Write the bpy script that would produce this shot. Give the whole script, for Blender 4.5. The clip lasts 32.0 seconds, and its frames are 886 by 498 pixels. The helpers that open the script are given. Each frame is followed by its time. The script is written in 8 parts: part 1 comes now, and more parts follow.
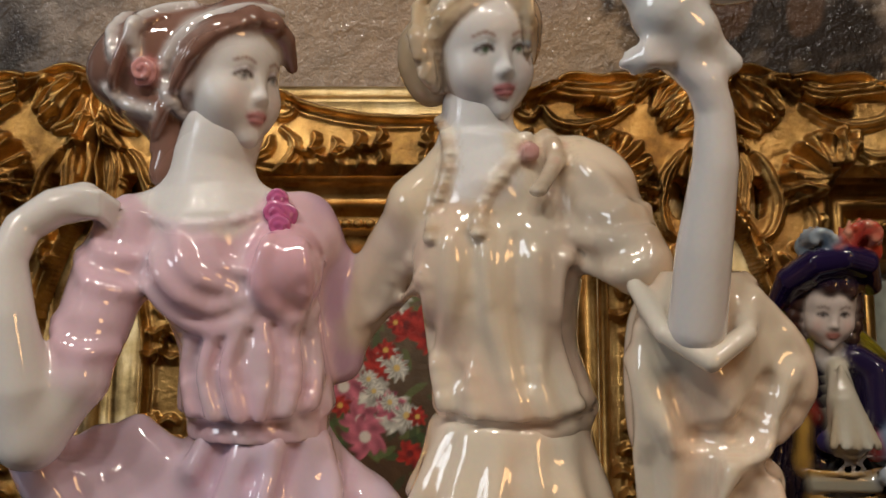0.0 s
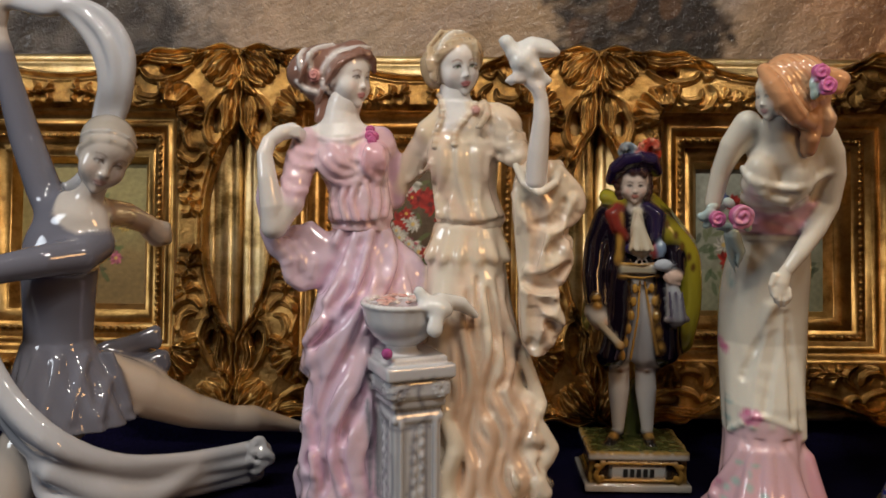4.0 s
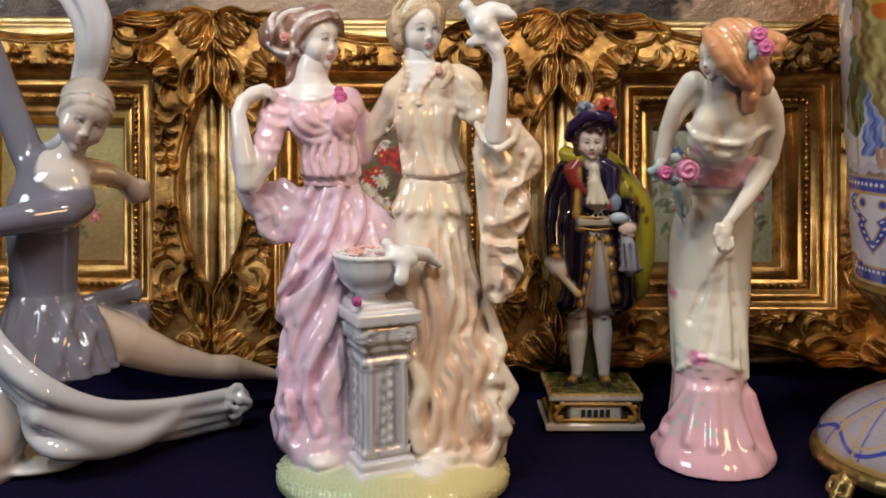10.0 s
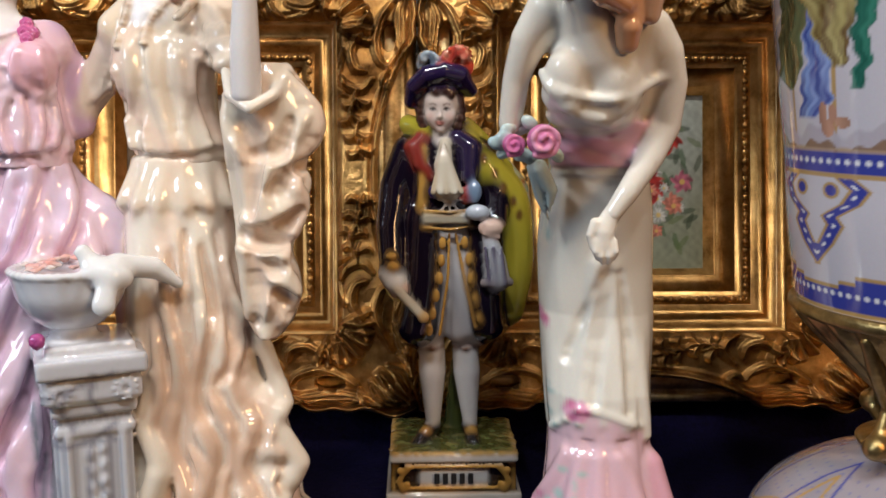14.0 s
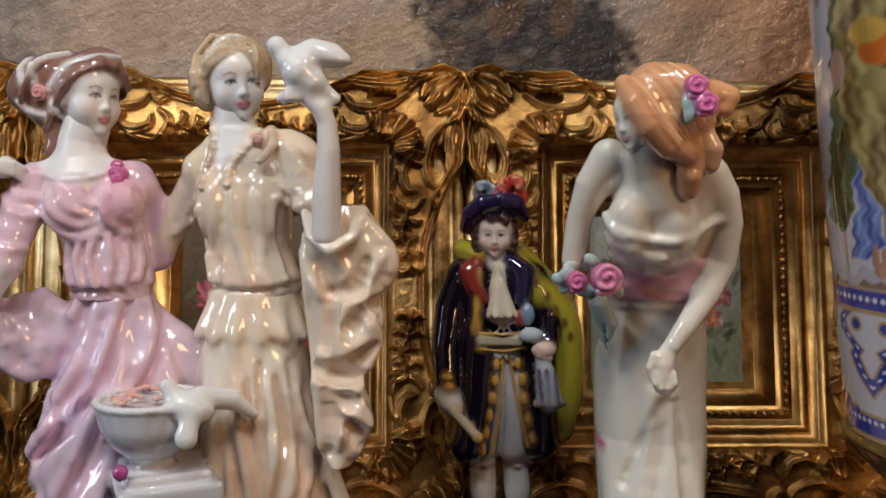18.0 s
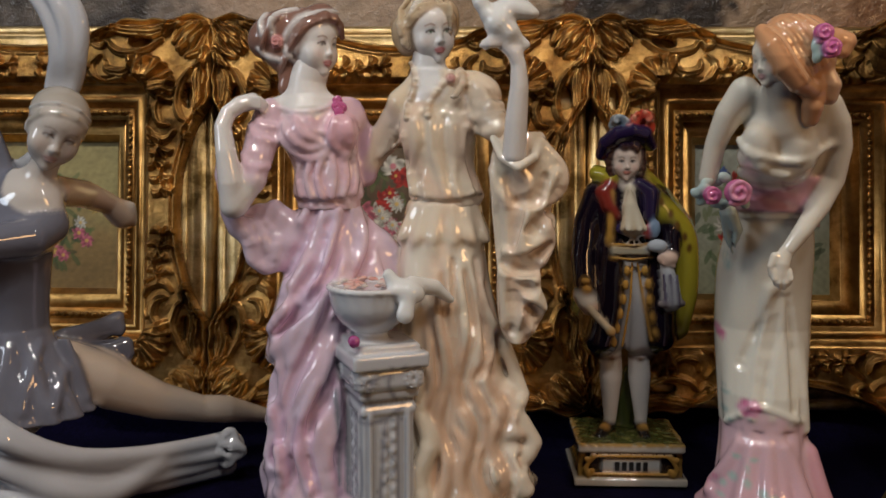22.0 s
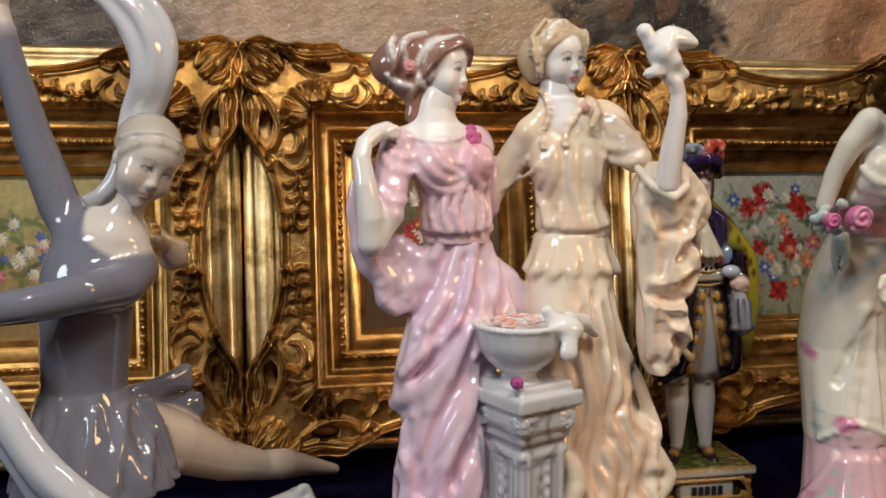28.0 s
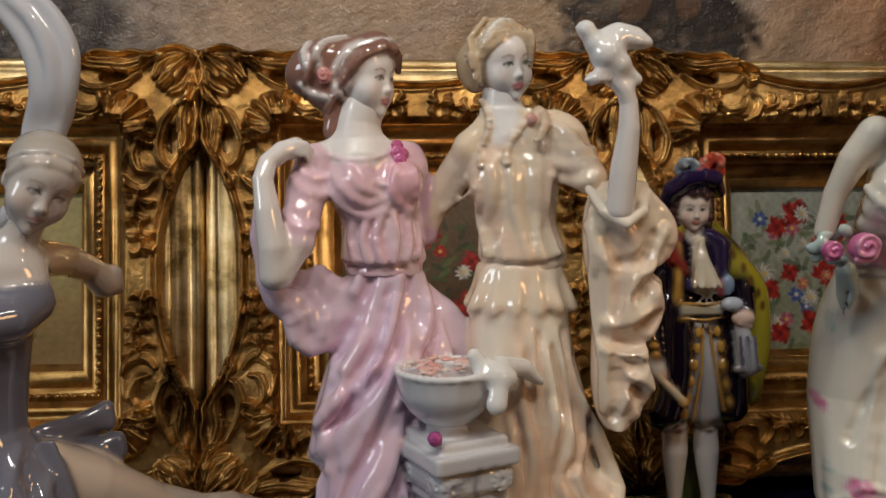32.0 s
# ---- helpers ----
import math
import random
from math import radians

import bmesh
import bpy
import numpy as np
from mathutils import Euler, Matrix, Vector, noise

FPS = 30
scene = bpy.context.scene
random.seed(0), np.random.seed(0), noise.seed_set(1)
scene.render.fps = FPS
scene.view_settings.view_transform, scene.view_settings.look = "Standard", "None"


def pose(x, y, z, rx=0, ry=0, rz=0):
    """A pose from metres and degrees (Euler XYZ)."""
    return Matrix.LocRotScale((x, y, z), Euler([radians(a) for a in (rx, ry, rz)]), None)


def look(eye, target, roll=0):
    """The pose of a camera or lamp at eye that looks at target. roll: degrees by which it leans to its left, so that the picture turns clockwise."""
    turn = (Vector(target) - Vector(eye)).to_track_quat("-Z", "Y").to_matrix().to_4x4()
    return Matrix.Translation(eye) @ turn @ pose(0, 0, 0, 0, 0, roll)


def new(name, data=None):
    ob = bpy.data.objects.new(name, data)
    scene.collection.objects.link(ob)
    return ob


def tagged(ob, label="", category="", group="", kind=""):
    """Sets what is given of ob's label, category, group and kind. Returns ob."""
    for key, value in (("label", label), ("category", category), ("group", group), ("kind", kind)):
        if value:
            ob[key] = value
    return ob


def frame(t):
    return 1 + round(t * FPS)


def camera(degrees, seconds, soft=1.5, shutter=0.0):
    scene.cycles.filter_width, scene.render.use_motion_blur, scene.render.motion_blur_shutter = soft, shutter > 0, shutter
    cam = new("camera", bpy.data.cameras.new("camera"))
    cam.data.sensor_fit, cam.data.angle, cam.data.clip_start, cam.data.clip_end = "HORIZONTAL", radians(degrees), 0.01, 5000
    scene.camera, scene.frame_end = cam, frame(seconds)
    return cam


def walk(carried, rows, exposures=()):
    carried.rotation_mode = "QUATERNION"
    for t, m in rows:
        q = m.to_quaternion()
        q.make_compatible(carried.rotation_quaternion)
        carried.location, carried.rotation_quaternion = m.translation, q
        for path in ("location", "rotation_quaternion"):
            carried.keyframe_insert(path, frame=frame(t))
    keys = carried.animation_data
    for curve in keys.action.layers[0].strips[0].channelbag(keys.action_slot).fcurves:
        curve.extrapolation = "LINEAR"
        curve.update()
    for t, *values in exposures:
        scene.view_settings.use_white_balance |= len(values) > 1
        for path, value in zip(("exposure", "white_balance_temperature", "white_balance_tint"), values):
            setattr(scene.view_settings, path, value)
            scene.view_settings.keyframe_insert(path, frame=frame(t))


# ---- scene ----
cam = camera(51.86, 32.0, 1.6)
PATH = [
    (0.0, (-0.0660, -0.3519, 0.2200), (-0.0758, 0.1479, 0.2102), 0.29),
    (0.5, (-0.0642, -0.3586, 0.2164), (-0.0712, 0.1411, 0.2003), 0.29),
    (1.0, (-0.0648, -0.3653, 0.2188), (-0.0730, 0.1345, 0.2064), 0.29),
    (1.5, (-0.0633, -0.3971, 0.2166), (-0.0696, 0.1025, 0.1985), 0.29),
    (2.0, (-0.0634, -0.4275, 0.2159), (-0.0708, 0.0719, 0.1937), 0.29),
    (2.5, (-0.0625, -0.4737, 0.2169), (-0.0693, 0.0256, 0.1920), 0.29),
    (3.0, (-0.0620, -0.5197, 0.2159), (-0.0695, -0.0212, 0.1785), 0.29),
    (3.5, (-0.0617, -0.5746, 0.2174), (-0.0720, -0.0775, 0.1641), 0.29),
    (4.0, (-0.0593, -0.6348, 0.2207), (-0.0680, -0.1383, 0.1624), 0.50),
    (4.5, (-0.0597, -0.6440, 0.2193), (-0.0640, -0.1485, 0.1529), 0.29),
    (6.5, (-0.0642, -0.6241, 0.2059), (-0.0673, -0.1356, 0.0995), 0.40),
    (7.0, (-0.0698, -0.6262, 0.2087), (-0.0729, -0.1383, 0.0993), 0.43),
    (7.5, (-0.0764, -0.6286, 0.2120), (-0.0790, -0.1411, 0.1008), 0.36),
    (8.0, (-0.0759, -0.6362, 0.2135), (-0.0771, -0.1487, 0.1025), 0.33),
    (8.5, (-0.0724, -0.6424, 0.2165), (-0.0719, -0.1526, 0.1158), 0.31),
    (9.0, (-0.0686, -0.6531, 0.2184), (-0.0663, -0.1616, 0.1271), 0.35),
    (9.5, (-0.0633, -0.6638, 0.2207), (-0.0595, -0.1710, 0.1367), 0.28),
    (10.0, (-0.0539, -0.6652, 0.2208), (-0.0486, -0.1716, 0.1410), 0.30),
    (10.5, (-0.0452, -0.6676, 0.2216), (-0.0391, -0.1736, 0.1445), 0.22),
    (11.0, (-0.0352, -0.6604, 0.2207), (-0.0278, -0.1661, 0.1456), -0.17),
    (11.5, (-0.0177, -0.6389, 0.2172), (-0.0095, -0.1450, 0.1396), -0.16),
    (12.0, (-0.0053, -0.6124, 0.2122), (0.0049, -0.1191, 0.1310), -0.01),
    (12.5, (0.0070, -0.5862, 0.2076), (0.0186, -0.0934, 0.1241), 0.04),
    (13.0, (0.0200, -0.5535, 0.2010), (0.0336, -0.0611, 0.1151), -0.05),
    (13.5, (0.0312, -0.5207, 0.1938), (0.0456, -0.0288, 0.1057), 0.09),
    (14.0, (0.0382, -0.5035, 0.1992), (0.0528, -0.0103, 0.1182), 0.06),
    (14.5, (0.0468, -0.4914, 0.1972), (0.0608, 0.0032, 0.1254), -0.20),
    (16.5, (0.0401, -0.4787, 0.2117), (0.0599, 0.0191, 0.1692), -0.08),
    (17.0, (0.0320, -0.4923, 0.2142), (0.0495, 0.0058, 0.1741), 0.25),
    (17.5, (0.0252, -0.5050, 0.2190), (0.0390, -0.0067, 0.1791), 0.40),
    (18.0, (0.0154, -0.5148, 0.2222), (0.0251, -0.0163, 0.1839), 0.31),
    (18.5, (0.0067, -0.5219, 0.2230), (0.0122, -0.0234, 0.1847), 0.43),
    (19.0, (-0.0024, -0.5318, 0.2245), (-0.0004, -0.0334, 0.1849), 0.27),
    (19.5, (-0.0059, -0.5414, 0.2232), (-0.0076, -0.0430, 0.1826), 0.15),
    (20.0, (-0.0102, -0.5535, 0.2213), (-0.0157, -0.0556, 0.1762), 0.22),
    (20.5, (-0.0155, -0.5661, 0.2191), (-0.0240, -0.0688, 0.1687), 0.18),
    (21.0, (-0.0169, -0.5759, 0.2194), (-0.0287, -0.0791, 0.1646), 0.07),
    (21.5, (-0.0267, -0.5848, 0.2176), (-0.0398, -0.0886, 0.1570), 0.20),
    (22.0, (-0.0412, -0.6012, 0.2148), (-0.0560, -0.1059, 0.1477), 0.23),
    (22.5, (-0.0549, -0.6158, 0.2146), (-0.0684, -0.1213, 0.1421), 0.13),
    (23.0, (-0.0701, -0.6229, 0.2120), (-0.0798, -0.1291, 0.1340), 0.02),
    (23.5, (-0.0817, -0.6151, 0.2179), (-0.0703, -0.1222, 0.1349), -0.27),
    (24.0, (-0.0927, -0.5982, 0.2167), (-0.0645, -0.1065, 0.1305), -0.21),
    (24.5, (-0.0993, -0.5787, 0.2137), (-0.0560, -0.0891, 0.1220), -0.39),
    (25.0, (-0.1134, -0.5617, 0.2050), (-0.0627, -0.0738, 0.1078), -0.24),
    (25.5, (-0.1423, -0.5532, 0.2007), (-0.0830, -0.0668, 0.1008), -0.13),
    (27.5, (-0.1967, -0.5632, 0.2116), (-0.1091, -0.0747, 0.1502), -0.08),
    (28.0, (-0.1977, -0.5692, 0.2160), (-0.1071, -0.0803, 0.1636), -0.01),
    (28.5, (-0.1930, -0.5722, 0.2184), (-0.0999, -0.0833, 0.1704), -0.03),
    (29.0, (-0.1883, -0.5749, 0.2184), (-0.0925, -0.0864, 0.1717), 0.01),
    (29.5, (-0.1824, -0.5767, 0.2182), (-0.0857, -0.0884, 0.1717), 0.04),
    (30.0, (-0.1762, -0.5763, 0.2189), (-0.0802, -0.0878, 0.1722), -0.14),
    (30.5, (-0.1671, -0.5702, 0.2190), (-0.0735, -0.0810, 0.1743), -0.30),
    (31.0, (-0.1480, -0.5568, 0.2183), (-0.0618, -0.0665, 0.1726), -0.31),
    (31.5, (-0.1350, -0.5388, 0.2199), (-0.0776, -0.0443, 0.1731), -0.41),
    (32.0, (-0.1171, -0.5263, 0.2205), (-0.0788, -0.0301, 0.1724), -0.27),
]
walk(cam, [(t, look(eye, target, roll)) for t, eye, target, roll in PATH], exposures=[(0.0, -0.64, 6500, 10), (1.0, -0.70, 6500, 10), (2.0, -0.60, 6500, 10), (4.5, -0.36, 6500, 10), (7.0, -0.36, 6250, 10), (8.0, -0.04, 6150, 10), (9.0, 0.10, 6300, 11), (12.0, 0.07, 6150, 11), (13.0, 0.12, 6050, 11), (14.0, 0.37, 5750, 10), (17.0, 0.02, 5800, 10), (18.0, -0.22, 5850, 10), (19.0, -0.66, 6080, 10), (20.0, -0.70, 6000, 10), (22.0, -0.60, 6180, 10), (24.0, -0.55, 6180, 11), (25.0, -0.55, 6200, 11), (28.0, 0.03, 6350, 10), (29.5, -0.48, 6400, 10), (32.0, -0.54, 6350, 10)])

# ---- light ----
world = bpy.data.worlds.new("room_air")
scene.world = world
world.use_nodes = True
world.node_tree.nodes["Background"].inputs[0].default_value = (0.9, 0.75, 0.55, 1)
world.node_tree.nodes["Background"].inputs[1].default_value = 0.02


def lamp(name, kind, place, target, watts, colour, size):
    data = bpy.data.lights.new(name, kind)
    data.energy, data.color = watts, colour
    if kind == "AREA":
        data.shape, data.size = "DISK", size
    else:
        data.shadow_soft_size = size
    ob = new(name, data)
    ob.matrix_world = look(place, target)
    return ob


for lx, ly, lz, watts in ((-0.50, -0.66, 0.90, 2.65), (-0.29, -0.74, 0.97, 2.40), (0.02, -0.78, 1.0, 2.5), (0.24, -0.74, 0.97, 1.75), (0.46, -0.62, 0.86, 0.7)):
    lamp("ceiling_spot_lamp", "AREA", (lx, ly, lz), (-0.05, -0.12, 0.12), watts, (1.0, 0.93, 0.83), 0.075)
# Unseen warm fill, added to tint the right-hand sides orange.
lamp("warm_side_fill", "AREA", (0.48, -0.74, 0.44), (0.0, -0.1, 0.15), 1.5, (1.0, 0.55, 0.22), 0.2)
lamp("window_light", "AREA", (-1.7, -1.1, 0.8), (0.05, -0.1, 0.15), 9.5, (0.86, 0.93, 1.0), 0.6)


# ---- materials ----
def material(name):
    m = bpy.data.materials.new(name)
    m.use_nodes = True
    return m, m.node_tree.nodes, m.node_tree.links, m.node_tree.nodes["Principled BSDF"]


def noise_node(nodes, links, scale, detail=4.0, rough=0.6):
    n = nodes.new("ShaderNodeTexNoise")
    co = nodes.new("ShaderNodeTexCoord")
    n.inputs["Scale"].default_value, n.inputs["Detail"].default_value, n.inputs["Roughness"].default_value = scale, detail, rough
    links.new(co.outputs["Object"], n.inputs["Vector"])
    return n


def ramp_node(nodes, links, source, stops):
    r = nodes.new("ShaderNodeValToRGB")
    while len(r.color_ramp.elements) < len(stops):
        r.color_ramp.elements.new(0.5)
    for e, (p, c) in zip(r.color_ramp.elements, stops):
        e.position, e.color = p, (*c, 1)
    links.new(source, r.inputs["Fac"])
    return r


def bump_node(nodes, links, source, shader, strength, distance):
    b = nodes.new("ShaderNodeBump")
    b.inputs["Strength"].default_value, b.inputs["Distance"].default_value = strength, distance
    links.new(source, b.inputs["Height"])
    links.new(b.outputs["Normal"], shader.inputs["Normal"])
    return b


def gold(name, dark, mid, bright, rough_low, rough_high, scale, bump=0.35):
    """Worn gilding: leaf worn to warm brown bole, uneven gloss."""
    m, nodes, links, sh = material(name)
    n1 = noise_node(nodes, links, scale, 6, 0.65)
    r = ramp_node(nodes, links, n1.outputs["Fac"], [(0.33, dark), (0.49, mid), (0.71, bright)])
    links.new(r.outputs["Color"], sh.inputs["Base Color"])
    sh.inputs["Metallic"].default_value = 0.95
    n2 = noise_node(nodes, links, scale * 7, 6, 0.75)
    mr = nodes.new("ShaderNodeMapRange")
    mr.inputs["To Min"].default_value, mr.inputs["To Max"].default_value = rough_low, rough_high
    links.new(n2.outputs["Fac"], mr.inputs["Value"])
    links.new(mr.outputs["Result"], sh.inputs["Roughness"])
    bump_node(nodes, links, n2.outputs["Fac"], sh, bump, 0.0013)
    return m


def painted(name, rough=0.06, coat=0.6, grain=900.0, bump=0.05, distance=0.0003, metal=0.0):
    """Colours brushed on the piece itself, taken from its paint layer."""
    m, nodes, links, sh = material(name)
    a = nodes.new("ShaderNodeAttribute")
    a.attribute_name = "paint"
    n = noise_node(nodes, links, grain, 3)
    mix = nodes.new("ShaderNodeMix")
    mix.data_type, mix.blend_type = "RGBA", "MULTIPLY"
    mix.inputs[0].default_value = 0.12
    links.new(a.outputs["Color"], mix.inputs[6])
    links.new(n.outputs["Color"], mix.inputs[7])
    links.new(mix.outputs[2], sh.inputs["Base Color"])
    sh.inputs["Metallic"].default_value, sh.inputs["Coat Roughness"].default_value = metal, 0.03
    for socket, unglazed, glazed in (("Roughness", 0.38, rough), ("Coat Weight", 0.08, coat)):
        mr = nodes.new("ShaderNodeMapRange")     # the layer's alpha tells glazed from matt
        mr.inputs["To Min"].default_value, mr.inputs["To Max"].default_value = unglazed, glazed
        links.new(a.outputs["Alpha"], mr.inputs["Value"])
        links.new(mr.outputs["Result"], sh.inputs[socket])
    if bump:
        n2 = noise_node(nodes, links, grain * 0.15, 2)
        bump_node(nodes, links, n2.outputs["Fac"], sh, bump, distance)
    return m


def plain(name, colour, rough, metal=0.0, coat=0.0, scale=60.0, vary=0.2, bump=0.1):
    m, nodes, links, sh = material(name)
    n = noise_node(nodes, links, scale, 5)
    lo = tuple(c * (1 - vary) for c in colour)
    hi = tuple(min(1.0, c * (1 + vary)) for c in colour)
    r = ramp_node(nodes, links, n.outputs["Fac"], [(0.3, lo), (0.7, hi)])
    links.new(r.outputs["Color"], sh.inputs["Base Color"])
    sh.inputs["Roughness"].default_value, sh.inputs["Metallic"].default_value = rough, metal
    sh.inputs["Coat Weight"].default_value = coat
    sh.inputs["Specular IOR Level"].default_value = 0.1 if "cloth" in name else 0.5
    if bump:
        bump_node(nodes, links, n.outputs["Fac"], sh, bump, 0.002)
    return m


GILT_RAIL = gold("bright_gilding", (0.20, 0.125, 0.04), (0.64, 0.45, 0.20), (0.92, 0.74, 0.42), 0.30, 0.52, 45)
GILT_CAST = gold("antique_gilding", (0.045, 0.022, 0.007), (0.38, 0.205, 0.058), (0.84, 0.52, 0.18), 0.20, 0.44, 30, 0.5)
GILT_LINER = gold("satin_gilding", (0.24, 0.12, 0.032), (0.52, 0.29, 0.085), (0.76, 0.47, 0.17), 0.26, 0.46, 60, 0.2)
PORCELAIN = painted("glazed_porcelain", 0.07, 0.8)
OIL = painted("oil_paint", 0.22, 0.25, 2600.0, 1.0, 0.0016)
OIL.node_tree.nodes["Principled BSDF"].inputs["Specular IOR Level"].default_value = 0.45
FLOWER_OIL = painted("flower_oil_paint", 0.42, 0.2, 1900.0, 0.5, 0.0007)
BRONZE = plain("gilt_bronze", (0.34, 0.24, 0.09), 0.32, 0.9, 0.0, 150, 0.45, 0.3)
CLOTH = plain("navy_cloth", (0.0035, 0.0022, 0.018), 0.9, 0.0, 0.0, 420, 0.5, 0.6)
WALL_PAINT = plain("dark_red_brown_wall", (0.045, 0.028, 0.02), 0.7)
CEILING_PAINT = plain("brown_ceiling", (0.10, 0.075, 0.055), 0.8)
FLOOR_WOOD = plain("dark_floor_wood", (0.14, 0.07, 0.035), 0.35, 0.0, 0.2, 12)


# ---- mesh helpers ----
def raw_mesh(name, verts, quads, colours=None, smooth=True):
    """A mesh from arrays of corners and quads."""
    me = bpy.data.meshes.new(name)
    v = np.asarray(verts, np.float32)
    q = np.asarray(quads, np.int32)
    me.vertices.add(len(v))
    me.vertices.foreach_set("co", v.ravel())
    me.loops.add(q.size)
    me.loops.foreach_set("vertex_index", q.ravel())
    me.polygons.add(len(q))
    me.polygons.foreach_set("loop_start", np.arange(len(q), dtype=np.int32) * q.shape[1])
    me.polygons.foreach_set("loop_total", np.full(len(q), q.shape[1], np.int32))
    if smooth:
        me.polygons.foreach_set("use_smooth", np.ones(len(q), bool))
    if colours is not None:
        layer = me.color_attributes.new("paint", "FLOAT_COLOR", "POINT")
        c = np.ones((len(v), 4), np.float32)
        c[:, : np.shape(colours)[1]] = colours
        layer.data.foreach_set("color", c.ravel())
    me.update(calc_edges=True)
    me.validate()
    return me


def from_bm(name, bm, mat, smooth=False):
    me = bpy.data.meshes.new(name)
    bm.normal_update()
    bm.to_mesh(me)
    bm.free()
    for p in me.polygons:
        p.use_smooth = smooth
    me.materials.append(mat)
    return me


def part(name, data, mat, parent, label=""):
    """Links a bmesh or mesh as one mesh object under a thing or part."""
    me = data if isinstance(data, bpy.types.Mesh) else from_bm(name, data, mat)
    if not me.materials:
        me.materials.append(mat)
    ob = new(name, me)
    ob.parent = parent
    return tagged(ob, label)


def box_bm(lo, hi, bevel=0.0):
    bm = bmesh.new()
    bmesh.ops.create_cube(bm, size=1.0)
    size = [b - a for a, b in zip(lo, hi)]
    mid = [(a + b) / 2 for a, b in zip(lo, hi)]
    for v in bm.verts:
        v.co = Vector([m + c * s for m, c, s in zip(mid, v.co, size)])
    if bevel:
        bmesh.ops.bevel(bm, geom=bm.edges[:], offset=bevel, segments=2, affect="EDGES", profile=0.6)
    return bm


def lathe(profile, steps=96, colour=None):
    """A turned form from (radius, height) pairs; colour(angle, height) paints it."""
    prof = np.array(profile, float)
    ang = np.arange(steps) * 2 * np.pi / steps
    v = np.stack([np.outer(prof[:, 0], np.cos(ang)), np.outer(prof[:, 0], np.sin(ang)), np.repeat(prof[:, 1:2], steps, 1)], -1)
    n = len(prof)
    i, j = np.meshgrid(np.arange(n - 1), np.arange(steps), indexing="ij")
    k = (j + 1) % steps
    q = np.stack([i * steps + j, i * steps + k, (i + 1) * steps + k, (i + 1) * steps + j], -1).reshape(-1, 4)
    c = None
    if colour is not None:
        a = np.repeat(ang[None], n, 0)
        c = colour(a.ravel(), np.repeat(prof[:, 1:2], steps, 1).ravel())
    return v.reshape(-1, 3), q, c


def smooth_profile(pairs, n=60):
    """Rounds a coarse (radius, height) list off into many rings."""
    p = np.array(pairs, float)
    t = np.linspace(0, len(p) - 1, n)
    i = np.clip(t.astype(int), 0, len(p) - 2)
    f = (t - i)[:, None]
    p0, p1, p2, p3 = p[np.clip(i - 1, 0, None)], p[i], p[i + 1], p[np.clip(i + 2, None, len(p) - 1)]
    return 0.5 * (2 * p1 + (p2 - p0) * f + (2 * p0 - 5 * p1 + 4 * p2 - p3) * f**2 + (3 * p1 - p0 - 3 * p2 + p3) * f**3)


